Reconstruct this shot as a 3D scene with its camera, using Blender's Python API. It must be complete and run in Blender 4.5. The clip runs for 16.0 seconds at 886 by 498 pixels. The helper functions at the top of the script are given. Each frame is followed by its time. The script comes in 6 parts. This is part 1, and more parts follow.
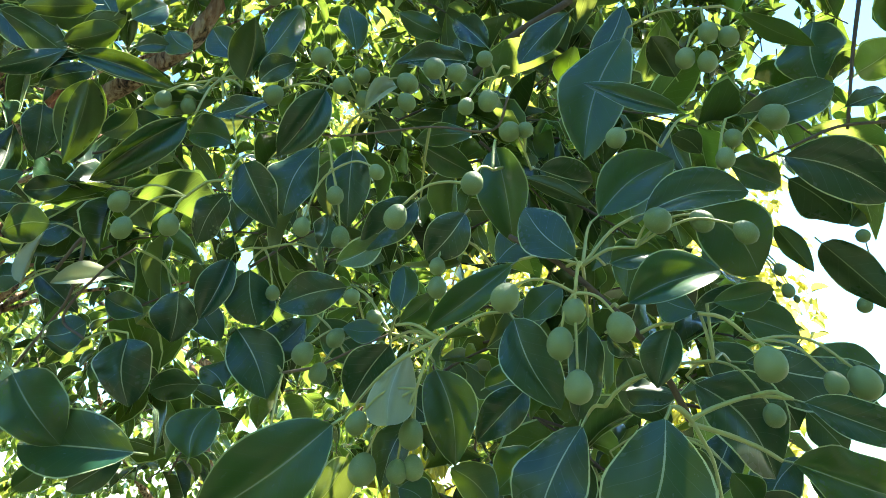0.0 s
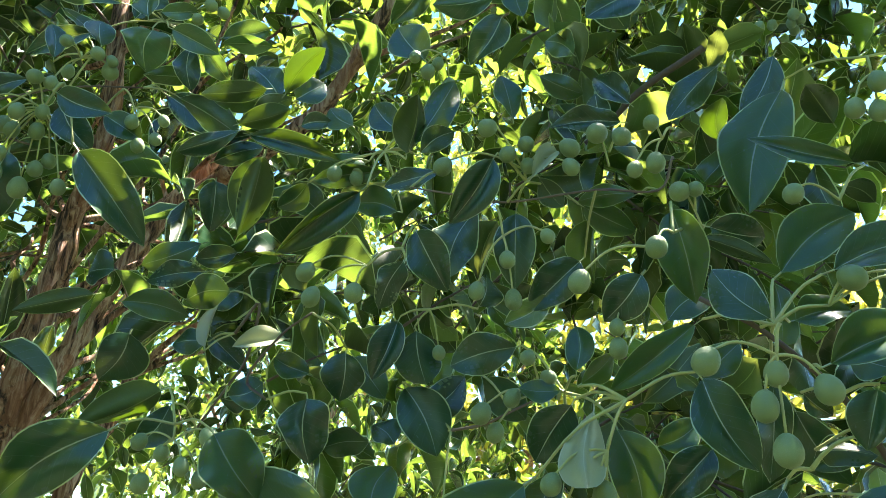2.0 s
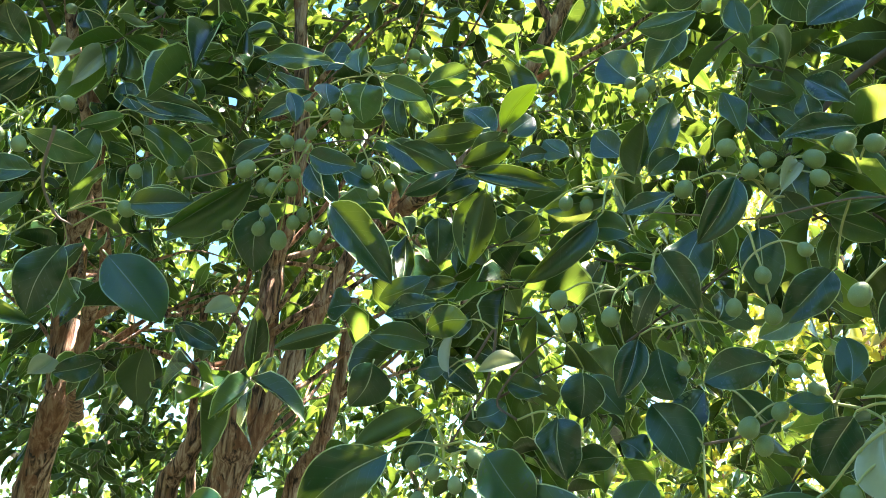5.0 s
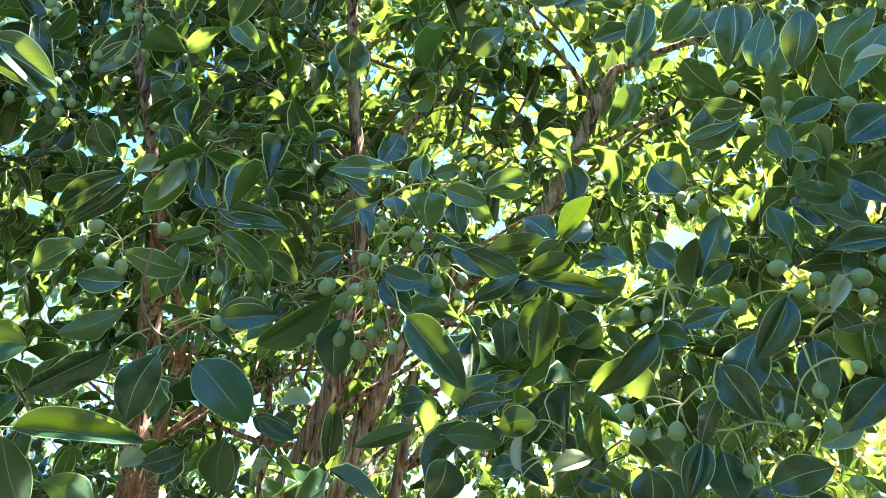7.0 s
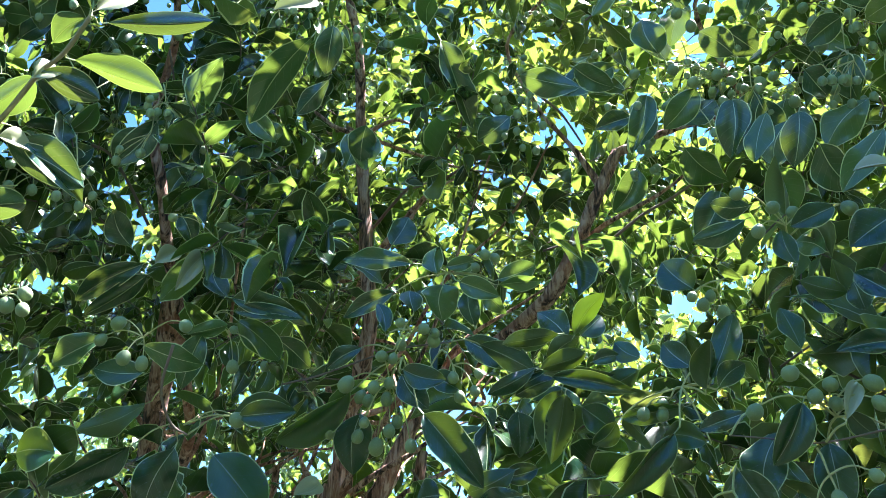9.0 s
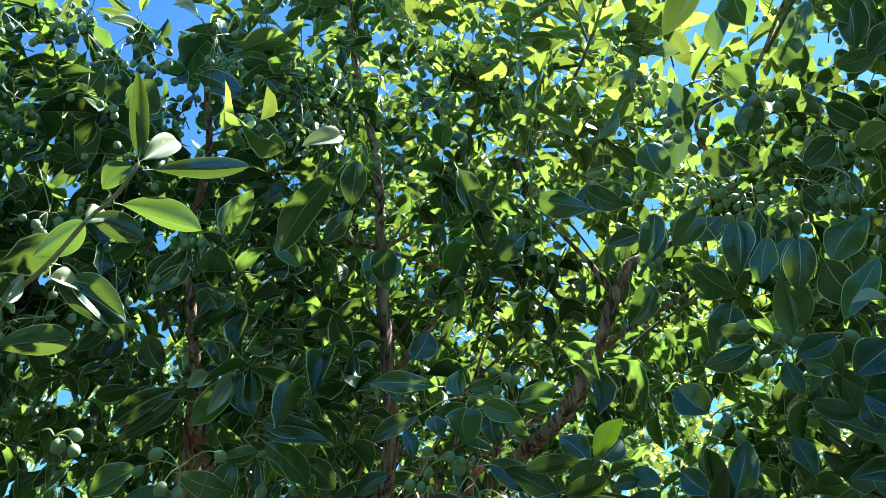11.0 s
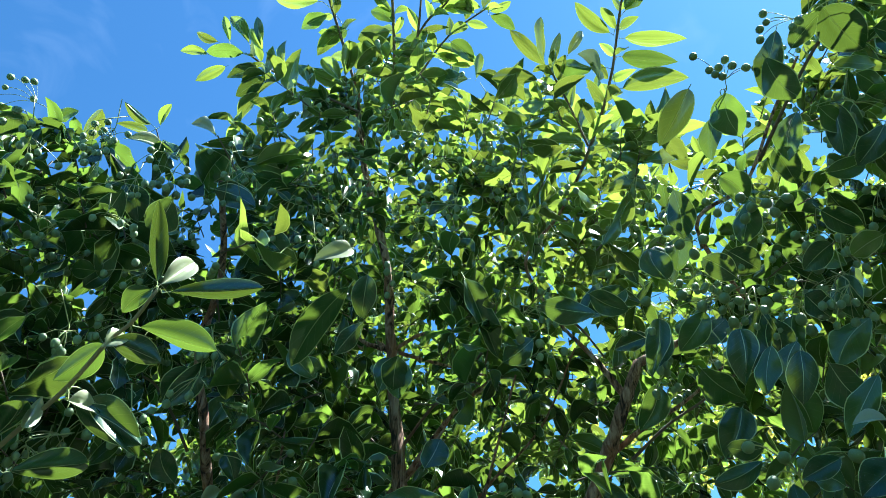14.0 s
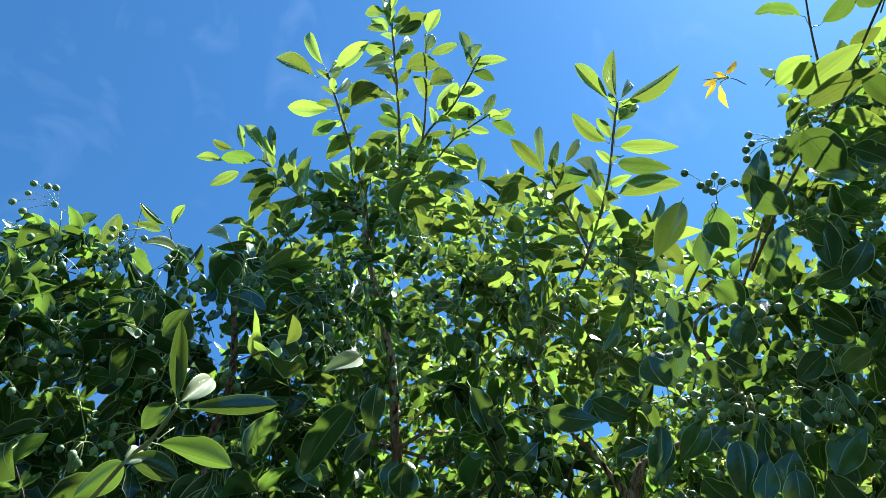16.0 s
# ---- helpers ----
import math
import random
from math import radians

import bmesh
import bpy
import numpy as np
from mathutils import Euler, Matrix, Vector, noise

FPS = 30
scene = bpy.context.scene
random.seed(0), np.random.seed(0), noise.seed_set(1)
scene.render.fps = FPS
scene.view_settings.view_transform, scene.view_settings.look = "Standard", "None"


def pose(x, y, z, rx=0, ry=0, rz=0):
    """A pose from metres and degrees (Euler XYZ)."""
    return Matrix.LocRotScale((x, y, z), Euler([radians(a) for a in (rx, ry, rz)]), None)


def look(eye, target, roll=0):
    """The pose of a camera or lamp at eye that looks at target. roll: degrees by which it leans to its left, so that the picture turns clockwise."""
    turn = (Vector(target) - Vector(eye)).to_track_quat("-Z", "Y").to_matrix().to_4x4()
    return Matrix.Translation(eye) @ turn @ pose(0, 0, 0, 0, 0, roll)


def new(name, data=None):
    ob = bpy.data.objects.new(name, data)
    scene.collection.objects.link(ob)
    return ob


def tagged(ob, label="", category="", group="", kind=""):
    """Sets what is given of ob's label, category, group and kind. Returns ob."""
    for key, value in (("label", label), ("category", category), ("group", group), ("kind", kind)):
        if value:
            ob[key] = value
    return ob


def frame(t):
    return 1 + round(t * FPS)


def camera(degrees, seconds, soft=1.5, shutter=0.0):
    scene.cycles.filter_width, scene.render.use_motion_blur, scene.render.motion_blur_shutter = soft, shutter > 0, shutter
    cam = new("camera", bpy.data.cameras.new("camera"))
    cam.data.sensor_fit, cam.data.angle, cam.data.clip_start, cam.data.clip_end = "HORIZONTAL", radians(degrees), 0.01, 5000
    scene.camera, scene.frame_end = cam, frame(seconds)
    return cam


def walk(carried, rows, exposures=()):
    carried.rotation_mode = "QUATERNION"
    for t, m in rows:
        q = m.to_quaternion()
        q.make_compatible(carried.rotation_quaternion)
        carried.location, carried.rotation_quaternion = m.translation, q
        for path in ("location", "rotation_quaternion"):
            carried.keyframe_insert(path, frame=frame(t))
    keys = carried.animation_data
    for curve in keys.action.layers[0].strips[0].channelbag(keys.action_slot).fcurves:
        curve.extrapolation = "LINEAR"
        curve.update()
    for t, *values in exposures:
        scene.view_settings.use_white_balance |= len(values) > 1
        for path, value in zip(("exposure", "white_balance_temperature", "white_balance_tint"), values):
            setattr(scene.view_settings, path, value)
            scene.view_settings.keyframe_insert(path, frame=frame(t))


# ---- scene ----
# time, stops, kelvin, tint
EXPOSURES = [(0.0, 3.6, 6800, 18), (0.6, 3.9, 6700, 20), (1.1, 3.85, 6700, 20), (1.5, 3.6, 6850, 20), (2.0, 3.55, 6950, 20), (3.5, 3.7, 7050, 22), (4.7, 3.72, 7050, 22), (7.0, 3.9, 6500, 27),
             (8.0, 4.1, 5800, 37), (8.5, 3.5, 5800, 34), (9.0, 3.38, 5850, 30), (11.5, 2.52, 5700, 9), (12.5, 2.47, 5650, 7), (14.0, 2.4, 5650, 7), (14.5, 2.42, 5750, 8), (15.0, 2.25, 5750, 8), (16.0, 2.1, 5750, 9)]
cam = camera(61.11, 16.0, soft=0.5)
PATH = [
    (0, (0.0055, -0.0006, 1.5579), (-0.0005, 1.8763, 2.2488), -0.06),
    (0.5, (-0.0006, -0.0058, 1.5589), (-0.0581, 1.8534, 2.2937), 0.18),
    (1, (-0.0051, -0.0159, 1.5607), (-0.1286, 1.8260, 2.3303), 0.55),
    (1.5, (-0.0197, -0.0216, 1.5600), (-0.2263, 1.8006, 2.3581), 1.00),
    (2, (-0.0358, -0.0229, 1.5614), (-0.3132, 1.7887, 2.3622), 1.24),
    (2.5, (-0.0639, -0.0333, 1.5598), (-0.4006, 1.7687, 2.3594), 1.66),
    (3, (-0.0752, -0.0400, 1.5600), (-0.4658, 1.7479, 2.3670), 1.89),
    (3.5, (-0.0808, -0.0526, 1.5601), (-0.5342, 1.7224, 2.3626), 2.12),
    (4, (-0.0876, -0.0612, 1.5578), (-0.6072, 1.6930, 2.3659), 1.99),
    (4.5, (-0.0945, -0.0703, 1.5578), (-0.7038, 1.6538, 2.3678), 1.90),
    (4.7, (-0.0958, -0.0707, 1.5573), (-0.7243, 1.6451, 2.3703), 1.83),
    (6.8, (-0.0898, -0.1445, 1.5805), (-0.8396, 1.4659, 2.4994), 1.40),
    (7, (-0.0886, -0.1491, 1.5845), (-0.8347, 1.4513, 2.5238), 1.29),
    (7.5, (-0.0943, -0.1496, 1.5901), (-0.8276, 1.4346, 2.5661), 1.21),
    (8, (-0.0972, -0.1536, 1.5930), (-0.8201, 1.4140, 2.6028), 1.20),
    (8.5, (-0.0975, -0.1723, 1.5992), (-0.8128, 1.3768, 2.6427), 1.11),
    (9, (-0.0883, -0.1873, 1.6043), (-0.8041, 1.3321, 2.6901), 0.92),
    (9.2, (-0.0879, -0.1919, 1.6060), (-0.8026, 1.3172, 2.7069), 0.81),
    (11.3, (-0.0674, -0.2492, 1.6077), (-0.7512, 1.0935, 2.9228), 0.58),
    (11.5, (-0.0700, -0.2492, 1.6091), (-0.7506, 1.0812, 2.9383), 0.53),
    (12, (-0.0713, -0.2611, 1.6085), (-0.7476, 1.0290, 2.9789), 0.65),
    (12.5, (-0.0679, -0.2710, 1.6106), (-0.7382, 0.9947, 3.0065), 0.80),
    (13, (-0.0588, -0.2755, 1.6178), (-0.7231, 0.9726, 3.0324), 0.72),
    (13.5, (-0.0555, -0.2770, 1.6184), (-0.7063, 0.9548, 3.0534), 0.51),
    (14, (-0.0435, -0.2903, 1.6165), (-0.6852, 0.9210, 3.0728), 0.28),
    (14.5, (-0.0321, -0.3139, 1.6201), (-0.6529, 0.8566, 3.1183), 0.35),
    (15, (-0.0376, -0.3412, 1.6212), (-0.6431, 0.8132, 3.1381), 0.15),
    (15.5, (-0.0338, -0.3572, 1.6230), (-0.6209, 0.7675, 3.1690), 0.07),
    (16, (-0.0140, -0.3654, 1.6106), (-0.5839, 0.7019, 3.2031), 0.32),
]
walk(cam, [(t, look(eye, target, roll)) for t, eye, target, roll in PATH], EXPOSURES)

# ---- sky and sun ----
SUN_EL, SUN_AZ = 67.0, -52.0          # degrees; azimuth to the left of +y
world = bpy.data.worlds.new("sky")
scene.world = world
world.use_nodes = True
nt = world.node_tree
sky = nt.nodes.new("ShaderNodeTexSky")
sky.sky_type, sky.sun_disc = "NISHITA", False
sky.sun_elevation, sky.sun_rotation = radians(SUN_EL), radians(-SUN_AZ)
sky.air_density, sky.dust_density, sky.ozone_density = 1.0, 0.15, 1.6
nt.nodes["Background"].inputs["Strength"].default_value = 0.025
deep = nt.nodes.new("ShaderNodeGamma")
deep.inputs["Gamma"].default_value = 1.6
nt.links.new(sky.outputs[0], deep.inputs["Color"])
hue = nt.nodes.new("ShaderNodeMix")
hue.data_type, hue.blend_type = "RGBA", "MULTIPLY"
hue.inputs[0].default_value, hue.inputs[7].default_value = 1.0, (0.86, 1.12, 0.92, 1)
nt.links.new(deep.outputs[0], hue.inputs[6])
# thin high wisps of cloud
where, stretch, streak = nt.nodes.new("ShaderNodeTexCoord"), nt.nodes.new("ShaderNodeMapping"), nt.nodes.new("ShaderNodeTexNoise")
stretch.inputs["Scale"].default_value = (9.0, 6.0, 2.2)
streak.inputs["Scale"].default_value, streak.inputs["Detail"].default_value, streak.inputs["Distortion"].default_value = 1.6, 7.0, 0.9
nt.links.new(where.outputs["Generated"], stretch.inputs["Vector"])
nt.links.new(stretch.outputs[0], streak.inputs["Vector"])
thin = nt.nodes.new("ShaderNodeMapRange")
thin.inputs["From Min"].default_value, thin.inputs["From Max"].default_value, thin.inputs["To Max"].default_value = 0.56, 0.85, 0.13
nt.links.new(streak.outputs[0], thin.inputs["Value"])
wisps = nt.nodes.new("ShaderNodeMix")
wisps.data_type = "RGBA"
wisps.inputs[7].default_value = (7.0, 9.0, 12.0, 1)
nt.links.new(thin.outputs[0], wisps.inputs[0])
nt.links.new(hue.outputs[2], wisps.inputs[6])
nt.links.new(wisps.outputs[2], nt.nodes["Background"].inputs["Color"])
sun = new("sun", bpy.data.lights.new("sun", "SUN"))
sun.data.energy, sun.data.angle, sun.data.color = 5.0, radians(0.55), (1.0, 0.95, 0.86)
toward = Vector((-math.sin(radians(SUN_AZ)) * math.cos(radians(SUN_EL)), math.cos(radians(SUN_AZ)) * math.cos(radians(SUN_EL)), math.sin(radians(SUN_EL))))
sun.matrix_world = look(toward * 30, (0, 0, 0))


# ---- materials ----
def material(name):
    m = bpy.data.materials.new(name)
    m.use_nodes = True
    m.node_tree.nodes.clear()
    return m, m.node_tree.nodes, m.node_tree.links


def node(nodes, kind, **values):
    n = nodes.new(kind)
    for key, value in values.items():
        n.inputs[key.replace("_", " ")].default_value = value
    return n


def calc(nodes, links, op, a, b=None, c=None):
    n = nodes.new("ShaderNodeMath")
    n.operation = op
    for slot, value in zip(n.inputs, (a, b, c)):
        if value is None:
            continue
        if isinstance(value, (int, float)):
            slot.default_value = value
        else:
            links.new(value, slot)
    return n.outputs[0]


def blend(nodes, links, factor, a, b):
    n = nodes.new("ShaderNodeMix")
    n.data_type = "RGBA"
    for slot, value in ((n.inputs[0], factor), (n.inputs[6], a), (n.inputs[7], b)):
        if isinstance(value, (int, float)):
            slot.default_value = value
        elif isinstance(value, tuple):
            slot.default_value = (*value, 1)
        else:
            links.new(value, slot)
    return n.outputs[2]


def leaf_material(name, dark, light, vein, through_colour, through_share, rough, gloss, rim_from=0.478):
    """A leathery leaf: midrib, side veins and a pale rim drawn along the blade, mottling, gloss, and light that shines through."""
    m, nodes, links = material(name)
    uv = nodes.new("ShaderNodeUVMap")
    uv.uv_map = "blade"
    xyz = nodes.new("ShaderNodeSeparateXYZ")
    links.new(uv.outputs[0], xyz.inputs[0])
    u = calc(nodes, links, "ABSOLUTE", calc(nodes, links, "SUBTRACT", xyz.outputs[0], 0.5))
    v = xyz.outputs[1]
    info, geo = nodes.new("ShaderNodeObjectInfo"), nodes.new("ShaderNodeNewGeometry")
    chance = calc(nodes, links, "FRACT", calc(nodes, links, "ADD", info.outputs["Random"], geo.outputs["Random Per Island"]))
    midrib = calc(nodes, links, "LESS_THAN", u, calc(nodes, links, "MULTIPLY_ADD", v, -0.011, 0.016))
    wave = calc(nodes, links, "FRACT", calc(nodes, links, "MULTIPLY", calc(nodes, links, "SUBTRACT", v, calc(nodes, links, "MULTIPLY", calc(nodes, links, "POWER", u, 0.8), 0.55)), 7.5))
    side = calc(nodes, links, "LESS_THAN", calc(nodes, links, "ABSOLUTE", calc(nodes, links, "SUBTRACT", wave, 0.5)), 0.020)
    side = calc(nodes, links, "MULTIPLY", side, calc(nodes, links, "LESS_THAN", u, 0.44))
    rim = calc(nodes, links, "GREATER_THAN", u, rim_from)
    veins = calc(nodes, links, "MAXIMUM", calc(nodes, links, "MAXIMUM", midrib, calc(nodes, links, "MULTIPLY", side, 0.16)), calc(nodes, links, "MULTIPLY", rim, 1.15))
    place = nodes.new("ShaderNodeTexCoord")
    mottle = node(nodes, "ShaderNodeTexNoise", Scale=45.0, Detail=4.0)
    links.new(place.outputs["Object"], mottle.inputs["Vector"])
    fine = node(nodes, "ShaderNodeTexNoise", Scale=9.0, Detail=6.0)
    links.new(uv.outputs[0], fine.inputs["Vector"])
    tone = calc(nodes, links, "MULTIPLY_ADD", fine.outputs[0], 0.5, calc(nodes, links, "MULTIPLY_ADD", chance, 0.7, -0.1))
    colour = blend(nodes, links, tone, dark, light)
    colour = blend(nodes, links, calc(nodes, links, "MULTIPLY", veins, 0.87), colour, vein)
    spots = calc(nodes, links, "GREATER_THAN", mottle.outputs[0], 0.74)
    colour = blend(nodes, links, calc(nodes, links, "MULTIPLY", spots, 0.35), colour, (0.16, 0.15, 0.05))
    skin = node(nodes, "ShaderNodeBsdfPrincipled", Roughness=rough)
    skin.inputs["Specular IOR Level"].default_value = gloss
    links.new(colour, skin.inputs["Base Color"])
    links.new(calc(nodes, links, "MULTIPLY_ADD", fine.outputs[0], 0.08, rough - 0.04), skin.inputs["Roughness"])
    bump = node(nodes, "ShaderNodeBump", Strength=0.22, Distance=0.002)
    links.new(calc(nodes, links, "MULTIPLY_ADD", fine.outputs[0], 0.25, calc(nodes, links, "MULTIPLY", veins, -0.6)), bump.inputs["Height"])
    links.new(bump.outputs[0], skin.inputs["Normal"])
    shine = nodes.new("ShaderNodeBsdfTranslucent")
    glow = blend(nodes, links, chance, through_colour, tuple(c * k for c, k in zip(through_colour, (0.74, 0.84, 0.9))))
    links.new(blend(nodes, links, calc(nodes, links, "MULTIPLY", calc(nodes, links, "MAXIMUM", midrib, calc(nodes, links, "MULTIPLY", side, 0.3)), 0.8), glow, tuple(0.35 * c for c in through_colour)), shine.inputs["Color"])
    both = nodes.new("ShaderNodeMixShader")
    thin = calc(nodes, links, "MULTIPLY_ADD", calc(nodes, links, "POWER", chance, 2.0), 1.5 * through_share, 0.5 * through_share)
    links.new(thin, both.inputs[0])
    links.new(skin.outputs[0], both.inputs[1])
    links.new(shine.outputs[0], both.inputs[2])
    out = nodes.new("ShaderNodeOutputMaterial")
    links.new(both.outputs[0], out.inputs[0])
    return m


GREEN_LEAF = leaf_material("green_leaf", (0.005, 0.042, 0.022), (0.017, 0.086, 0.038), (0.44, 0.55, 0.27), (0.62, 0.78, 0.10), 0.20, 0.26, 0.62, 0.476)
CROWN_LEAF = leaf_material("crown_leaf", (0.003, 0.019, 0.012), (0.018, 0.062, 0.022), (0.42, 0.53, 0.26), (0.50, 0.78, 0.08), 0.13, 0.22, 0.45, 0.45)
UNDER_LEAF = leaf_material("leaf_underside", (0.026, 0.066, 0.026), (0.055, 0.110, 0.040), (0.34, 0.43, 0.20), (0.66, 0.82, 0.12), 0.14, 0.40, 0.45, 0.476)
FRESH_LEAF = leaf_material("fresh_leaf", (0.009, 0.046, 0.024), (0.034, 0.098, 0.036), (0.44, 0.54, 0.27), (0.52, 0.80, 0.08), 0.075, 0.24, 0.6, 0.468)
YOUNG_LEAF = leaf_material("young_leaf", (0.022, 0.068, 0.014), (0.075, 0.150, 0.030), (0.46, 0.54, 0.26), (0.58, 0.75, 0.08), 0.16, 0.22, 0.85, 0.45)
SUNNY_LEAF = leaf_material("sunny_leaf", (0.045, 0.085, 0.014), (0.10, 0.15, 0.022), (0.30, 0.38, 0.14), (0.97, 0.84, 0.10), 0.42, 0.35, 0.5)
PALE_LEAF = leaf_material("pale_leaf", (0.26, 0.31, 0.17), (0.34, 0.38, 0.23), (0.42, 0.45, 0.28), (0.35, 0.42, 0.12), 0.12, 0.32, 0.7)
BUD_LEAF = leaf_material("bud_leaf", (0.30, 0.20, 0.02), (0.45, 0.30, 0.04), (0.40, 0.30, 0.10), (0.9, 0.62, 0.05), 0.35, 0.4, 0.5)


def skin_material(name, low, high, scale, rough, bump_by, spot=None):
    m, nodes, links = material(name)
    place, info = nodes.new("ShaderNodeTexCoord"), nodes.new("ShaderNodeObjectInfo")
    grain = node(nodes, "ShaderNodeTexNoise", Scale=scale, Detail=5.0)
    broad = node(nodes, "ShaderNodeTexNoise", Scale=scale / 7, Detail=2.0)
    links.new(place.outputs["Object"], grain.inputs["Vector"])
    links.new(place.outputs["Object"], broad.inputs["Vector"])
    tone = calc(nodes, links, "MULTIPLY_ADD", grain.outputs[0], 0.6, calc(nodes, links, "MULTIPLY_ADD", broad.outputs[0], 0.6, calc(nodes, links, "MULTIPLY_ADD", info.outputs["Random"], 0.5, -0.35)))
    colour = blend(nodes, links, tone, low, high)
    if spot:
        dots = node(nodes, "ShaderNodeTexVoronoi", Scale=scale * 1.2)
        links.new(place.outputs["Object"], dots.inputs["Vector"])
        colour = blend(nodes, links, calc(nodes, links, "LESS_THAN", dots.outputs["Distance"], 0.16), colour, spot)
    skin = node(nodes, "ShaderNodeBsdfPrincipled", Roughness=rough)
    skin.inputs["Specular IOR Level"].default_value = 0.45
    links.new(colour, skin.inputs["Base Color"])
    bump = node(nodes, "ShaderNodeBump", Strength=bump_by, Distance=0.001)
    links.new(grain.outputs[0], bump.inputs["Height"])
    links.new(bump.outputs[0], skin.inputs["Normal"])
    out = nodes.new("ShaderNodeOutputMaterial")
    links.new(skin.outputs[0], out.inputs[0])
    return m


FRUIT_SKIN = skin_material("fruit_skin", (0.110, 0.185, 0.074), (0.225, 0.32, 0.145), 900.0, 0.55, 0.15, (0.36, 0.42, 0.25))
STALK_SKIN = skin_material("stalk_skin", (0.28, 0.34, 0.11), (0.42, 0.46, 0.19), 300.0, 0.5, 0.3)
TWIG_BARK = skin_material("twig_bark", (0.07, 0.05, 0.035), (0.19, 0.15, 0.11), 220.0, 0.85, 0.8)
GREEN_BARK = skin_material("green_bark", (0.20, 0.19, 0.10), (0.34, 0.31, 0.18), 260.0, 0.7, 0.5)
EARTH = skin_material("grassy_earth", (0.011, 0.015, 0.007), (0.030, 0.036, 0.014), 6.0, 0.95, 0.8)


def bark_material():
    """Flaking reddish-brown bark with long grey strips."""
    m, nodes, links = material("flaking_bark")
    place = nodes.new("ShaderNodeTexCoord")
    stretch = node(nodes, "ShaderNodeMapping", Scale=(85.0, 85.0, 8.0))
    links.new(place.outputs["Object"], stretch.inputs["Vector"])
    strips = node(nodes, "ShaderNodeTexNoise", Scale=1.0, Detail=6.0, Roughness=0.65, Distortion=0.8)
    links.new(stretch.outputs[0], strips.inputs["Vector"])
    patches = node(nodes, "ShaderNodeTexNoise", Scale=11.0, Detail=4.0)
    links.new(place.outputs["Object"], patches.inputs["Vector"])
    ramp = nodes.new("ShaderNodeValToRGB")
    ramp.color_ramp.elements[0].position, ramp.color_ramp.elements[0].color = 0.40, (0.03, 0.016, 0.010, 1)
    ramp.color_ramp.elements[1].position, ramp.color_ramp.elements[1].color = 0.60, (0.55, 0.39, 0.28, 1)
    mid = ramp.color_ramp.elements.new(0.50)
    mid.color = (0.30, 0.165, 0.10, 1)
    links.new(strips.outputs[0], ramp.inputs[0])
    colour = blend(nodes, links, calc(nodes, links, "GREATER_THAN", patches.outputs[0], 0.56), ramp.outputs[0], (0.30, 0.13, 0.065))
    skin = node(nodes, "ShaderNodeBsdfPrincipled", Roughness=0.9)
    links.new(blend(nodes, links, 0.55, ramp.outputs[0], colour), skin.inputs["Base Color"])
    bump = node(nodes, "ShaderNodeBump", Strength=1.0, Distance=0.014)
    links.new(strips.outputs[0], bump.inputs["Height"])
    links.new(bump.outputs[0], skin.inputs["Normal"])
    out = nodes.new("ShaderNodeOutputMaterial")
    links.new(skin.outputs[0], out.inputs[0])
    return m


BARK = bark_material()


# ---- builders ----
def child(name, mesh, parent, label="", m=None):
    ob = new(name, mesh)
    ob.parent = parent
    if m is not None:
        ob.matrix_basis = m
    return tagged(ob, label) if label else ob


def mesh_from(name, verts, faces, mat, uvs=None, smooth=True):
    mesh = bpy.data.meshes.new(name)
    mesh.from_pydata([tuple(v) for v in verts] if not isinstance(verts, np.ndarray) else verts.tolist(), [], faces if isinstance(faces, list) else faces.tolist())
    mesh.materials.append(mat)
    if uvs is not None:
        layer = mesh.uv_layers.new(name="blade")
        index = np.empty(len(mesh.loops), dtype=np.int32)
        mesh.loops.foreach_get("vertex_index", index)
        layer.data.foreach_set("uv", np.asarray(uvs, dtype=np.float32)[index].ravel())
    if smooth:
        mesh.polygons.foreach_set("use_smooth", np.ones(len(mesh.polygons), dtype=bool))
    mesh.update()
    return mesh


def glide(points, steps):
    """A smooth line through the points: a list of Vectors."""
    pts = [Vector(p) for p in points]
    if len(pts) == 2:
        return [pts[0].lerp(pts[1], i / steps) for i in range(steps + 1)]
    ends = [2 * pts[0] - pts[1]] + pts + [2 * pts[-1] - pts[-2]]
    out = []
    for a, b, c, d in zip(ends, ends[1:], ends[2:], ends[3:]):
        for i in range(steps):
            t = i / steps
            out.append(0.5 * (2 * b + (c - a) * t + (2 * a - 5 * b + 4 * c - d) * t * t + (3 * b - a - 3 * c + d) * t ** 3))
    return out + [pts[-1]]


def tube(points, radius_from, radius_to, sides=8, steps=4, rough=0.0):
    """Vertices and faces of a tapered, closed limb along the points; rough: how uneven its skin is, as a share of the radius."""
    line = glide(points, steps)
    verts, faces, n = [], [], len(line)
    side = Vector((0.31, 0.87, 0.12))
    for i, p in enumerate(line):
        way = (line[min(i + 1, n - 1)] - line[max(i - 1, 0)]).normalized()
        a = way.cross(side).normalized()
        b = way.cross(a)
        r = radius_from + (radius_to - radius_from) * i / (n - 1)
        for k in range(sides):
            turn = 2 * math.pi * k / sides
            spread = a * math.cos(turn) + b * math.sin(turn)
            swell = 1 + rough * noise.noise((p + spread * r) * (0.5 / max(r, 0.002))) if rough else 1
            verts.append(p + spread * r * swell)
    for i in range(n - 1):
        for k in range(sides):
            k2 = (k + 1) % sides
            faces.append((i * sides + k, i * sides + k2, (i + 1) * sides + k2, (i + 1) * sides + k))
    faces += [tuple(range(sides))[::-1], tuple(range((n - 1) * sides, n * sides))]
    return verts, faces


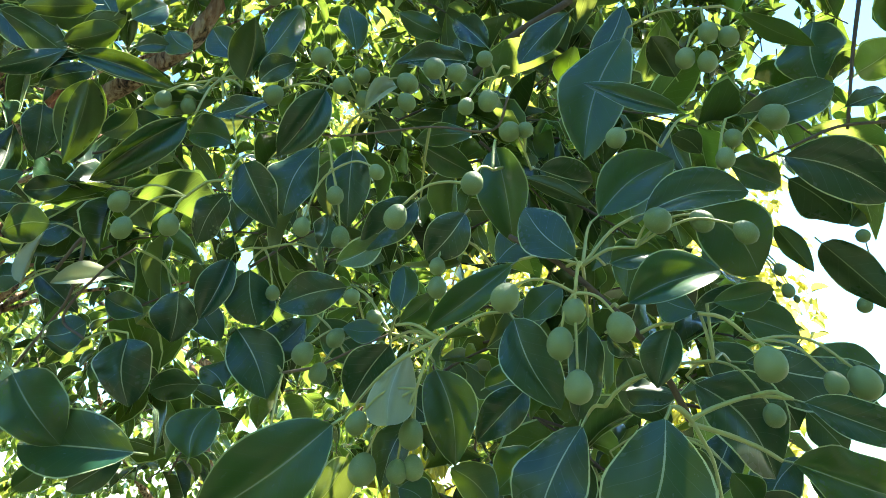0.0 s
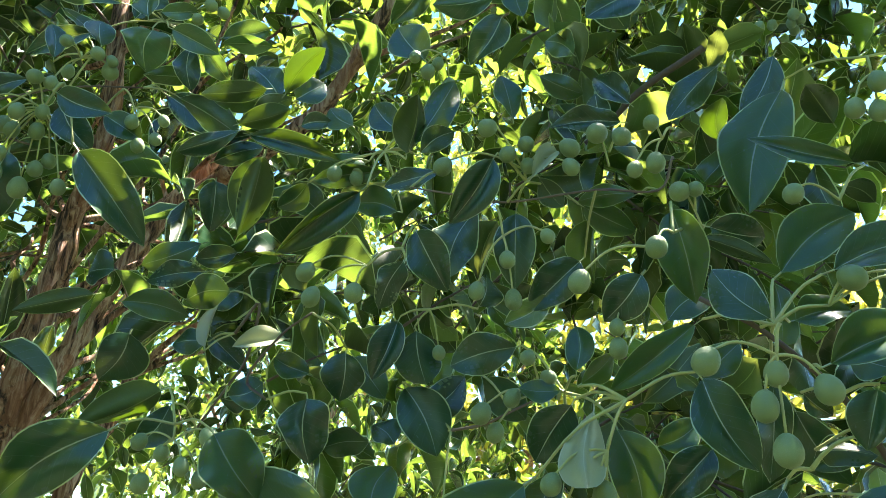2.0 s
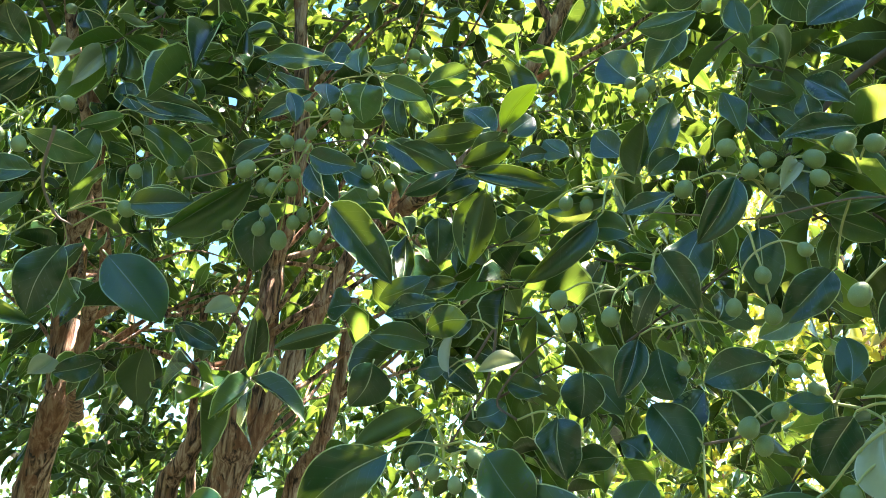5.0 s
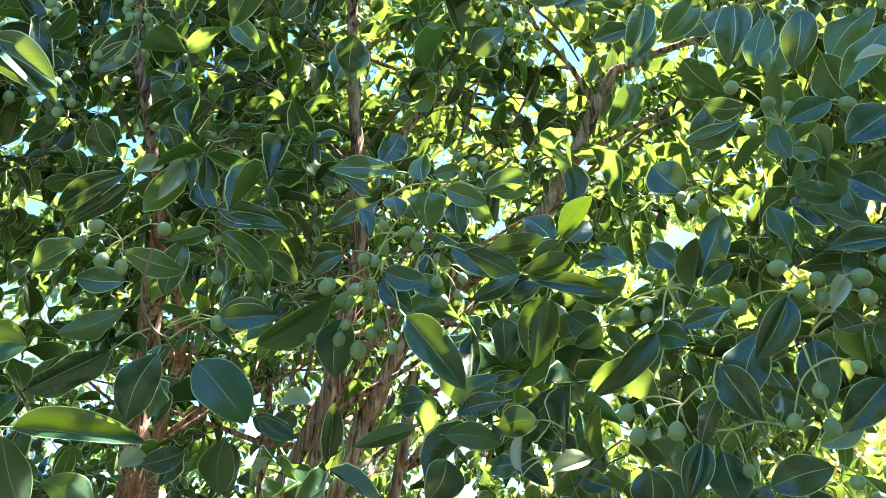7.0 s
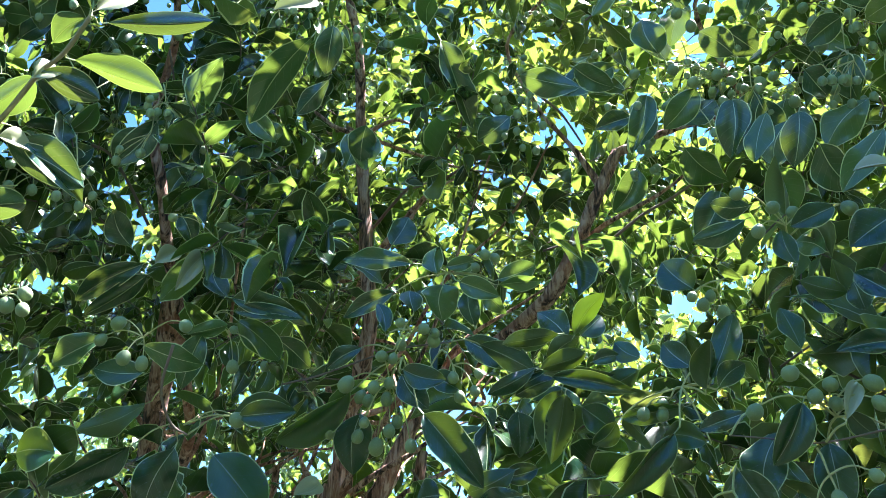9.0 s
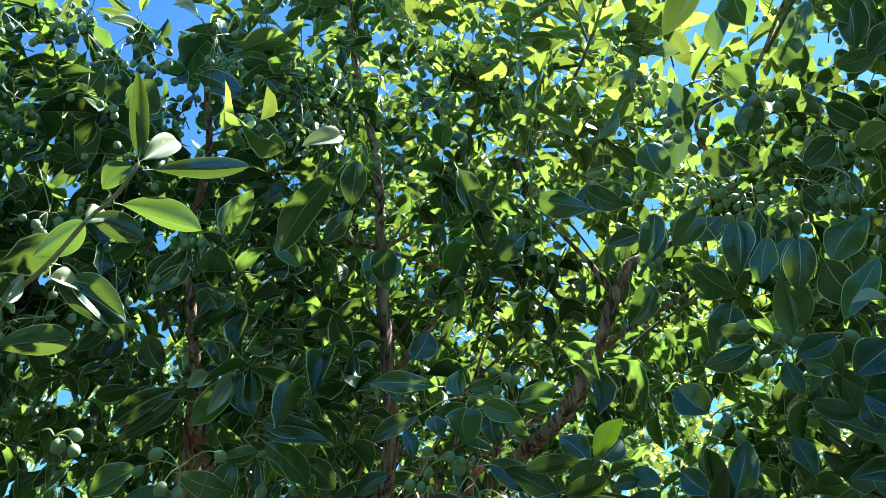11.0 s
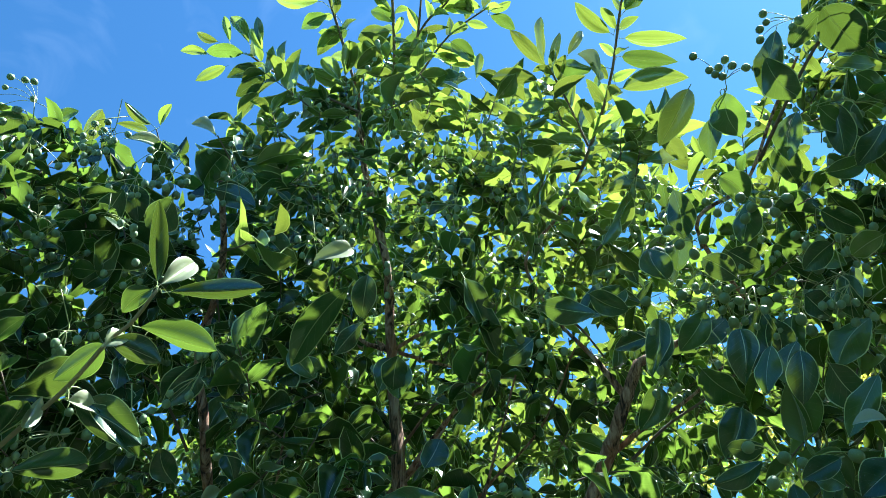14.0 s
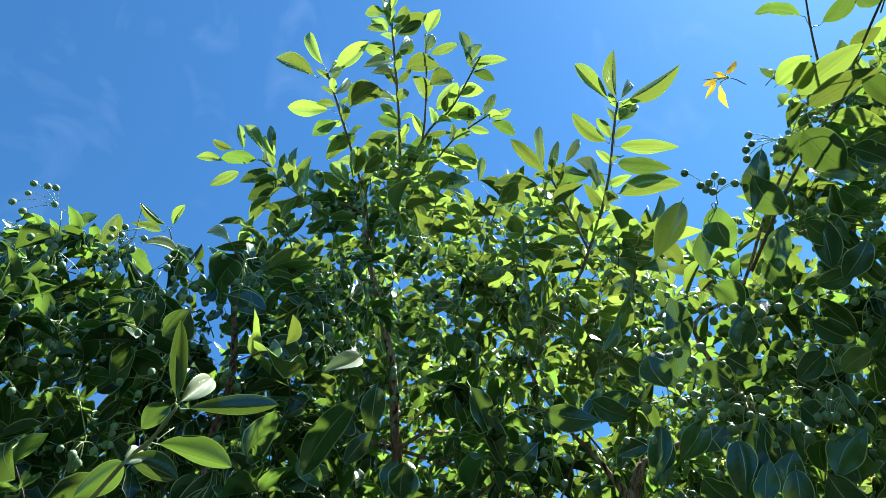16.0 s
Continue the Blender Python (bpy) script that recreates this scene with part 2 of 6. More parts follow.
def joined(*pieces):
    verts, faces = [], []
    for v, f in pieces:
        faces += [tuple(i + len(verts) for i in face) for face in f]
        verts += list(v)
    return verts, faces


def blade(rows, cols, fold, bend, blunt, wavy=0.0, stalk=0.09, sway=0.0, twist=0.0):
    """A leaf of length 1 along +y and width 1, on its stalk; fold: how far the halves rise; bend: how far the tip drops;
    sway: how far it bows to one side; twist: how far it winds about its midrib."""
    verts, faces, uvs = [], [], []
    for i in range(rows + 1):
        s = i / rows
        half = 0.5 * max(math.sin(math.pi * s ** blunt), 0.0) ** (0.60 + 0.26 * max(0.0, s - 0.5) + 0.12 * max(0.0, 0.5 - s)) if 0 < i < rows else (0.012 if i == 0 else 0.004)
        y = stalk + (1 - stalk) * s
        for j in range(cols + 1):
            c = 2 * j / cols - 1
            ripple = wavy * math.sin(9 * s + (2 if c > 0 else 0)) * abs(c) ** 2
            rise = fold * half * (1.45 * abs(c) - 0.75 * c * c) - bend * s ** 2 + ripple * math.sin(math.pi * s) + twist * c * half * (s - 0.4)
            verts.append((c * half * (1 + 0.12 * sway * c) + sway * math.sin(math.pi * s), y - 0.03 * abs(c) * math.sin(math.pi * s), rise))
            uvs.append((0.5 + 0.5 * c, s))
    w = cols + 1
    for i in range(rows):
        for j in range(cols):
            faces.append((i * w + j, i * w + j + 1, (i + 1) * w + j + 1, (i + 1) * w + j))
    if stalk:
        n = len(verts)
        for x, y, z in ((-0.018, 0, 0.0), (0.018, 0, 0.0), (0.018, stalk * 1.05, 0.004), (-0.018, stalk * 1.05, 0.004), (0, 0, -0.02), (0, stalk * 1.05, -0.016)):
            verts.append((x, y, z))
            uvs.append((0.5, 0.02))
        faces += [(n, n + 1, n + 2, n + 3), (n + 1, n + 4, n + 5, n + 2), (n + 4, n, n + 3, n + 5)]
    return np.array(verts), faces, np.array(uvs)


def on_axis(base, tip, roll):
    """The turn of a leaf from base to tip: +y runs along it, and +z, its upper side, is turned by roll degrees from the upright."""
    y = (Vector(tip) - Vector(base)).normalized()
    up = Vector((0, 0, 1)) if abs(y.z) < 0.97 else Vector((0, 1, 0))
    x = y.cross(up).normalized()
    z = x.cross(y)
    c, s = math.cos(radians(roll)), math.sin(radians(roll))
    z2 = z * c + x * s
    x2 = y.cross(z2)
    return Matrix((x2, y, z2)).transposed()


# ---- ground ----
gx = [-3000, -60, -12, -4, 0, 4, 12, 60, 3000]
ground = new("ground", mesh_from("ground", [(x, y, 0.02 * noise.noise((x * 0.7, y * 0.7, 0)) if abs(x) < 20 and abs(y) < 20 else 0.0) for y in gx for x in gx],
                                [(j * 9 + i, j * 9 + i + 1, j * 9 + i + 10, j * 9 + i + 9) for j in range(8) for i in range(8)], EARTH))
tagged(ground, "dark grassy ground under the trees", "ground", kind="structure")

# ---- the tree: stems and boughs ----
tree = tagged(new("fruit_tree"), "evergreen tree with flaking brown stems, glossy leaves and hanging green drupes", "tree")


def limb(name, r0, r1, *points, sides=14, rough=0.35, mat=None, label=""):
    v, f = tube(points, r0, r1, sides, 6, rough)
    return child(name, mesh_from(name, v, f, mat or BARK), tree, label)


limb("stem", 0.027, 0.016, (-1.16, 1.32, -0.05), (-1.22, 1.27, 1.2), (-1.178, 1.219, 1.691), (-1.127, 1.199, 1.775), (-1.05, 1.184, 1.915), (-1.0, 1.2, 2.05), label="smooth leaning grey-brown stem")
limb("stem", 0.042, 0.024, (-1.12, 1.30, -0.05), (-1.10, 1.26, 1.2), (-1.059, 1.238, 1.693), (-1.021, 1.216, 1.819), (-0.983, 1.203, 1.999), (-0.985, 1.215, 2.209), label="thick stem with flaking reddish bark")
limb("stem", 0.025, 0.017, (-1.09, 1.28, -0.05), (-1.07, 1.26, 1.3), (-1.038, 1.235, 1.69), (-0.957, 1.23, 1.887), (-0.905, 1.261, 2.06), (-0.82, 1.29, 2.26), (-0.70, 1.30, 2.40))
limb("stem", 0.022, 0.014, (-1.15, 1.50, -0.05), (-1.12, 1.48, 1.3), (-1.044, 1.479, 1.736), (-0.983, 1.475, 1.84), (-0.95, 1.474, 1.942), (-0.92, 1.479, 2.2), label="sunlit slender stem")
limb("stem", 0.042, 0.03, (-1.50, 1.42, -0.05), (-1.70, 1.39, 1.2), (-1.695, 1.357, 1.746), (-1.608, 1.301, 1.932), (-1.611, 1.286, 2.012), (-1.60, 1.24, 2.25), (-1.5, 1.1, 2.7))
limb("stem", 0.014, 0.01, (-1.42, 1.62, -0.05), (-1.40, 1.6, 1.5), (-1.369, 1.5, 1.938), (-1.33, 1.43, 2.2))
limb("bough", 0.021, 0.006, (-0.985, 1.215, 2.19), (-0.918, 1.174, 2.376), (-0.925, 1.145, 2.596), (-0.939, 1.126, 2.797), (-0.946, 1.091, 3.027), (-0.919, 1.009, 3.193), (-0.915, 0.890, 3.374), (-0.905, 0.781, 3.550), (-0.863, 0.671, 3.713), (-0.819, 0.610, 3.557), label="upright bough with peeling grey-brown bark")
limb("bough", 0.018, 0.013, (-0.80, 1.29, 2.27), (-0.508, 1.177, 2.365), (-0.404, 1.157, 2.499), (-0.340, 1.147, 2.610), (-0.293, 1.159, 2.716))
limb("bough", 0.011, 0.005, (-0.294, 1.160, 2.714), (-0.205, 1.193, 2.763), (-0.104, 1.204, 2.778), (-0.000, 1.159, 2.726))
limb("bough", 0.007, 0.003, (-0.413, 1.182, 2.505), (-0.333, 1.213, 2.573), (-0.224, 1.238, 2.632), (-0.120, 1.257, 2.708))
limb("bough", 0.009, 0.004, (-0.335, 1.155, 2.621), (-0.375, 1.122, 2.715), (-0.446, 1.121, 2.853))
limb("bough", 0.005, 0.0035, (-0.446, 1.121, 2.853), (-0.508, 1.059, 3.058), (-0.392, 1.041, 3.174), (-0.285, 0.948, 3.208))
limb("bough", 0.012, 0.007, (-1.129, 0.740, 2.384), (-1.110, 0.654, 2.516), (-1.127, 0.606, 2.664), (-1.058, 0.546, 2.830), (-1.023, 0.438, 3.017))
limb("bough", 0.016, 0.009, (-1.52, 1.28, 1.9), (-1.333, 1.079, 1.910), (-1.287, 1.032, 2.027), (-1.193, 0.948, 2.138), (-1.129, 0.740, 2.384))
limb("bough", 0.005, 0.003, (-0.000, 1.159, 2.726), (-0.063, 0.916, 2.829), (0.063, 0.906, 2.899), (0.162, 0.843, 3.003), (0.257, 0.788, 3.098))

# side branches that rise from the stems into the crown
rng = random.Random(5)
forks = [(-1.06, 1.24, 1.72), (-1.0, 1.2, 2.0), (-0.95, 1.23, 1.9), (-0.985, 1.215, 2.2), (-0.93, 1.15, 2.55), (-0.94, 1.1, 2.95), (-0.82, 1.29, 2.26),
         (-1.61, 1.29, 2.0), (-1.6, 1.25, 2.25), (-1.29, 1.03, 2.03), (-0.95, 1.475, 1.95), (-1.35, 1.46, 2.05)]
for k in range(54):
    at, turn, reach = Vector(forks[k % len(forks)]), rng.uniform(0, 2 * math.pi), rng.uniform(0.35, 0.85)
    out = Vector((math.cos(turn), math.sin(turn), 0))
    if out.y < -0.5:
        out.y = -out.y
    rise = rng.uniform(0.35, 1.1)
    line = [at]
    for step in range(4):
        at = at + (out + Vector((rng.gauss(0, 0.25), rng.gauss(0, 0.25), rise + rng.gauss(0, 0.2)))).normalized() * reach / 4
        line.append(at)
    limb("branch", rng.uniform(0.005, 0.009), 0.002, *line, sides=7, rough=0.3)

# places that the boughs keep clear of leaves
BARE = [Vector(v.co) for ob in tree.children if ob.name.startswith(("stem", "bough")) for v in ob.data.vertices if v.index % 42 == 0 and 1.5 < v.co.z < 3.4]


def bare(p, reach, before=0.5):
    """Whether a place lies close to a stem or bough, or just before it on its open, outer side."""
    outer = Vector((0.55, -0.8, -0.25))
    for q in BARE:
        d = p - q
        along = max(0.0, min(d.dot(outer), before))
        if (d - outer * along).length < reach:
            return True
    return False


# ---- leaves, twigs and fruit ----
LEAF_SHAPES = [(0.26, 0.14, 1.08, 0.05), (0.34, 0.26, 1.02, 0.05), (0.75, 0.16, 1.05, 0.02), (0.16, 0.20, 1.18, 0.10), (0.50, 0.32, 0.98, 0.12), (-0.18, 0.18, 1.15, 0.08)]
LEAF_MESHES = {}


def leaf(base, tip, width, roll, shape=0, mat=GREEN_LEAF):
    """A single leaf from where its stalk leaves the twig to its tip."""
    turn = int(abs(base[0] * 7919 + base[2] * 104729) * 10) % 5
    key = (shape, turn, mat.name)
    if key not in LEAF_MESHES:
        sway, twist, swell = ((0, 0.1, 0.8), (0.14, 0.3, 1.0), (-0.14, -0.3, 0.5), (0.07, -0.45, 1.1), (-0.08, 0.45, 0.7))[turn]
        fold, bend, blunt, wavy = LEAF_SHAPES[shape]
        v, f, uv = blade(12, 6, fold, bend, blunt, wavy * swell, 0.09, sway, twist)
        if mat is GREEN_LEAF:
            # the paler lower skin, a little below the upper one
            gap = np.zeros_like(v)
            gap[:, 2] = 0.0008 + 0.006 * (1 - (2 * np.abs(uv[:, 0] - 0.5)) ** 2)
            n = len(v)
            mesh = mesh_from("leaf", np.concatenate([v, v - gap]), f + [tuple(i + n for i in face[::-1]) for face in f], mat, np.concatenate([uv, uv]))
            mesh.materials.append(UNDER_LEAF)
            mesh.polygons.foreach_set("material_index", np.repeat([0, 1], len(f)).astype(np.int32))
        else:
            mesh = mesh_from("leaf", v, f, mat, uv)
        LEAF_MESHES[key] = mesh
    length = (Vector(tip) - Vector(base)).length
    m = Matrix.Translation(base) @ on_axis(base, tip, roll).to_4x4() @ Matrix.Diagonal((width, length, (length + width) / 2, 1))
    return child("leaf", LEAF_MESHES[key], tree, m=m)


def twig(radius, *points, mat=TWIG_BARK):
    v, f = tube(points, radius, radius * 0.7, 8, 5, 0.2)
    return child("twig", mesh_from("twig", v, f, mat), tree)


def spur(hub, *ends):
    """A short spur of the twig, forking to the stalks of its leaves."""
    hub = Vector(hub)
    pieces = []
    for e in map(Vector, ends):
        reach = (e - hub).length
        middle = hub.lerp(e, 0.55) + Vector((0, 0, 0.10 * reach))
        pieces.append(tube((hub, middle, e), 0.0010, 0.0008, 6, 4))
    v, f = joined(*pieces)
    return child("spur", mesh_from("spur", v, f, STALK_SKIN), tree)


def drupe_mesh():
    """An oval drupe of length 2 along z, hung from its top, with a small cup and a scar at the tip."""
    bm = bmesh.new()
    bmesh.ops.create_uvsphere(bm, u_segments=18, v_segments=12, radius=1.0)
    for v in bm.verts:
        swell = 1 - 0.10 * v.co.z
        v.co.x, v.co.y = v.co.x * 0.86 * swell, v.co.y * 0.86 * swell
        if v.co.z < -0.99:
            v.co.z -= 0.035
    mesh = bpy.data.meshes.new("drupe")
    bm.to_mesh(mesh)
    bm.free()
    mesh.materials.append(FRUIT_SKIN)
    mesh.polygons.foreach_set("use_smooth", np.ones(len(mesh.polygons), dtype=bool))
    return mesh


DRUPE = drupe_mesh()


def fruit_cluster(root, *fruits):
    """Drupes on a forking pale green stalk; fruits: rows of place and radius."""
    root = Vector(root)
    centre = sum((Vector(f[:3]) for f in fruits), Vector()) / len(fruits)
    fork = root.lerp(centre, 0.45)
    thick = max(0.0008, 0.066 * sum(f[3] for f in fruits) / len(fruits))
    pieces = [tube((root, root.lerp(fork, 0.5) + Vector((0, 0, 0.004)), fork), thick * 1.25, thick, 8, 3)] if len(fruits) > 2 else []
    hung = []
    for k, (x, y, z, r) in enumerate(fruits):
        place = Vector((x, y, z))
        start = fork if pieces else root
        reach = (place - start).length
        knee = start.lerp(place, 0.6) + Vector((0, 0, 0.16 * reach + 0.4 * r))
        hang = (place - knee).normalized() * 0.6 + Vector((0, 0, -0.4))
        hang.normalize()
        top = place - hang * r * 0.96
        pieces.append(tube((start, start.lerp(knee, 0.5) + Vector((0, 0, 0.05 * reach)), knee, top), thick, thick * 0.8, 7, 4))
        collar = tube((top - hang * r * 0.12, top + hang * r * 0.10), thick * 1.9, thick * 1.4, 8, 2)
        pieces.append(collar)
        hung.append((place, hang, r))
    v, f = joined(*pieces)
    stalk = child("fruit_stalk", mesh_from("fruit_stalk", v, f, STALK_SKIN), tree, "forking pale green stalk with hanging drupes")
    for k, (place, hang, r) in enumerate(hung):
        turn = (-hang).to_track_quat("Z", "Y").to_matrix().to_4x4()
        size = r * 1.04
        child("drupe", DRUPE, stalk, m=Matrix.Translation(place) @ turn @ Matrix.Diagonal((size * 1.08, size * 1.08, size * (1.06 + 0.05 * (k % 3)), 1)))


def shoot(points, pairs, length, seed):
    """An upright shoot with crossed pairs of leaves, smaller towards its tip."""
    rng = random.Random(seed)
    line = glide(points, 12)
    for k in range(pairs):
        i = int((k + 0.6) / pairs * (len(line) - 1))
        at, way = line[i], (line[min(i + 1, len(line) - 1)] - line[max(i - 1, 0)]).normalized()
        side = way.cross(Vector((0.4, 0.8, 0.1))).normalized()
        for half in (0, 1):
            turn = k * 1.57 + half * math.pi + rng.uniform(-0.35, 0.35)
            out = side * math.cos(turn) + way.cross(side) * math.sin(turn)
            reach = length * (1.1 - 0.45 * k / pairs) * rng.uniform(0.8, 1.2)
            tip = at + (out * rng.uniform(0.7, 1.0) + way * rng.uniform(0.3, 0.9)).normalized() * reach
            leaf(at, tip, reach * rng.uniform(0.32, 0.40), rng.uniform(-25, 25), rng.choice((1, 2, 2)), YOUNG_LEAF)


# ---- twigs, leaves and fruit within reach ----
twig(0.0018, (0.123, 0.366, 1.605), (0.112, 0.359, 1.624), (0.098, 0.352, 1.644), (0.085, 0.347, 1.656), (0.063, 0.341, 1.674), (0.036, 0.335, 1.688))
twig(0.0009, (0.045, 0.408, 1.810), (0.035, 0.415, 1.790), (-0.004, 0.414, 1.792), (-0.061, 0.416, 1.787), (-0.089, 0.414, 1.792), (-0.125, 0.411, 1.799))
twig(0.0018, (0.417, 0.617, 1.911), (0.371, 0.618, 1.906), (0.328, 0.625, 1.889), (0.276, 0.632, 1.869))
twig(0.0021, (0.392, 0.577, 2.018), (0.386, 0.596, 1.968), (0.381, 0.619, 1.904))
twig(0.0047, (0.157, 0.741, 2.149), (0.082, 0.757, 2.105), (0.041, 0.771, 2.067), (0.014, 0.778, 2.048))
twig(0.0012, (0.113, 0.336, 1.601), (0.123, 0.334, 1.606), (0.140, 0.332, 1.611), (0.157, 0.332, 1.610), mat=STALK_SKIN)
twig(0.0013, (0.116, 0.346, 1.601), (0.134, 0.348, 1.596), (0.149, 0.350, 1.590), (0.158, 0.352, 1.585), mat=STALK_SKIN)
twig(0.0012, (0.113, 0.335, 1.602), (0.109, 0.334, 1.606), (0.105, 0.333, 1.607), mat=STALK_SKIN)
twig(0.0010, (0.111, 0.326, 1.599), (0.114, 0.328, 1.594), (0.120, 0.332, 1.583), (0.124, 0.338, 1.565), mat=STALK_SKIN)
twig(0.0011, (0.080, 0.354, 1.610), (0.086, 0.351, 1.617), (0.096, 0.349, 1.623), (0.114, 0.348, 1.626), mat=STALK_SKIN)
twig(0.0012, (-0.259, 0.537, 1.686), (-0.275, 0.532, 1.702), (-0.246, 0.520, 1.733), (-0.221, 0.515, 1.749))
twig(0.0012, (-0.114, 0.547, 1.663), (-0.089, 0.545, 1.667), (-0.068, 0.542, 1.676), (-0.035, 0.537, 1.690))
twig(0.0015, (-0.307, 0.569, 1.751), (-0.286, 0.564, 1.776), (-0.298, 0.580, 1.733), (-0.315, 0.586, 1.709), (-0.342, 0.595, 1.675))
twig(0.0012, (-0.608, 0.483, 1.947), (-0.564, 0.491, 1.954), (-0.475, 0.504, 1.975), (-0.409, 0.519, 1.980))
twig(0.0019, (-0.698, 0.389, 1.973), (-0.718, 0.405, 1.928), (-0.714, 0.427, 1.895), (-0.699, 0.440, 1.884))
twig(0.0045, (-0.963, 1.209, 2.705), (-0.856, 1.181, 2.781), (-0.747, 1.166, 2.847), (-0.670, 1.147, 2.901))
twig(0.0038, (-0.992, 1.217, 2.683), (-1.035, 1.136, 2.736), (-1.078, 1.054, 2.789))
twig(0.0040, (-0.379, 1.289, 2.554), (-0.278, 1.279, 2.612), (-0.191, 1.282, 2.650), (-0.095, 1.280, 2.698))
twig(0.0041, (-1.325, 0.827, 2.590), (-1.331, 0.750, 2.658), (-1.346, 0.689, 2.706), (-1.385, 0.647, 2.725))
twig(0.0032, (-0.408, 0.963, 2.764), (-0.374, 1.010, 2.737), (-0.349, 1.074, 2.692))
twig(0.0029, (-0.850, 1.080, 2.732), (-0.787, 1.113, 2.733), (-0.697, 1.126, 2.765))
twig(0.0024, (-1.022, 0.515, 2.732), (-1.047, 0.587, 2.655), (-1.080, 0.646, 2.585))
twig(0.0037, (-0.997, 0.206, 2.136), (-0.919, 0.200, 2.179), (-0.860, 0.196, 2.211), (-0.796, 0.184, 2.253), (-0.758, 0.182, 2.273), (-0.717, 0.171, 2.302), mat=GREEN_BARK)
twig(0.0040, (-0.667, 0.686, 3.686), (-0.611, 0.618, 3.752), (-0.550, 0.520, 3.840), (-0.493, 0.404, 3.938))
twig(0.0043, (-0.285, 0.948, 3.208), (-0.192, 0.872, 3.292), (-0.122, 0.798, 3.367), (-0.065, 0.717, 3.442), (-0.027, 0.667, 3.488))
twig(0.0050, (-0.872, 0.756, 3.504), (-0.836, 0.631, 3.600), (-0.812, 0.453, 3.728), (-0.799, 0.332, 3.814))
twig(0.0039, (-0.818, 0.656, 3.464), (-0.927, 0.537, 3.504), (-0.998, 0.454, 3.535), (-1.035, 0.397, 3.560))
twig(0.0054, (-0.810, 0.822, 3.544), (-0.692, 0.608, 3.730), (-0.617, 0.435, 3.872), (-0.553, 0.274, 4.003))
twig(0.0042, (-0.706, 0.682, 3.675), (-0.595, 0.626, 3.752), (-0.504, 0.609, 3.796), (-0.364, 0.537, 3.895))
twig(0.0036, (-0.694, 0.737, 3.643), (-0.545, 0.686, 3.731), (-0.399, 0.681, 3.786))
twig(0.0036, (-0.248, 0.912, 3.245), (-0.257, 0.796, 3.320), (-0.269, 0.713, 3.371))
twig(0.0009, (0.216, 0.486, 3.006), (0.191, 0.461, 3.014), (0.144, 0.440, 3.011))
twig(0.0033, (0.084, 0.717, 2.741), (0.216, 0.629, 2.847), (0.350, 0.562, 2.940), (0.500, 0.465, 3.059))
twig(0.0026, (0.358, 0.531, 3.027), (0.372, 0.467, 3.075), (0.387, 0.414, 3.116))
twig(0.0020, (-0.937, 0.402, 2.963), (-0.941, 0.353, 2.995), (-0.943, 0.328, 3.011))
twig(0.0028, (-1.522, 0.564, 3.588), (-1.507, 0.495, 3.639))
spur((-0.409, 0.519, 1.980), (-0.388, 0.540, 1.985), (-0.421, 0.571, 2.012))
spur((-0.162, 0.481, 1.871), (-0.142, 0.471, 1.857), (-0.149, 0.481, 1.886), (-0.138, 0.469, 1.863), (-0.133, 0.471, 1.860), (-0.157, 0.478, 1.852), (-0.166, 0.451, 1.824), (-0.224, 0.489, 1.852), (-0.146, 0.485, 1.818))
spur((-0.125, 0.411, 1.799), (-0.107, 0.438, 1.825))
spur((-0.049, 0.429, 1.809), (-0.067, 0.410, 1.821), (-0.057, 0.456, 1.803), (-0.041, 0.436, 1.817), (-0.013, 0.465, 1.808))
spur((-0.132, 0.425, 1.761), (-0.127, 0.437, 1.783), (-0.129, 0.423, 1.754))
spur((-0.061, 0.416, 1.787), (-0.046, 0.403, 1.795))
spur((0.035, 0.415, 1.790), (0.028, 0.444, 1.803))
spur((-0.286, 0.564, 1.776), (-0.304, 0.552, 1.784))
spur((-0.004, 0.414, 1.792), (-0.011, 0.466, 1.767))
spur((0.009, 0.401, 1.713), (0.019, 0.389, 1.725), (0.035, 0.449, 1.712))
spur((0.030, 0.351, 1.731), (0.033, 0.365, 1.756), (0.047, 0.378, 1.741))
spur((0.063, 0.341, 1.674), (0.069, 0.335, 1.674))
spur((0.075, 0.359, 1.681), (0.086, 0.384, 1.715), (0.103, 0.360, 1.708), (0.095, 0.398, 1.695), (0.046, 0.383, 1.693), (0.088, 0.420, 1.671))
spur((0.173, 0.406, 1.875), (0.137, 0.452, 1.894), (0.198, 0.414, 1.879))
spur((0.132, 0.392, 1.766), (0.157, 0.409, 1.797))
spur((0.162, 0.388, 1.749), (0.172, 0.391, 1.784), (0.184, 0.433, 1.776), (0.158, 0.431, 1.747))
spur((0.386, 0.596, 1.968), (0.387, 0.603, 1.951))
spur((0.057, 0.405, 1.758), (0.060, 0.414, 1.763))
spur((0.085, 0.347, 1.656), (0.085, 0.333, 1.652))
spur((0.145, 0.386, 1.638), (0.140, 0.384, 1.663), (0.144, 0.383, 1.668), (0.138, 0.411, 1.635), (0.167, 0.422, 1.645), (0.104, 0.421, 1.629))
spur((0.098, 0.352, 1.644), (0.113, 0.344, 1.647), (0.087, 0.373, 1.650))
spur((0.002, 0.382, 1.649), (0.039, 0.379, 1.663), (-0.047, 0.400, 1.612), (-0.014, 0.400, 1.651), (-0.024, 0.416, 1.657), (-0.022, 0.404, 1.662))
spur((0.111, 0.326, 1.599), (0.099, 0.315, 1.604))
spur((0.080, 0.354, 1.610), (0.076, 0.379, 1.609))
spur((0.140, 0.332, 1.611), (0.147, 0.308, 1.606))
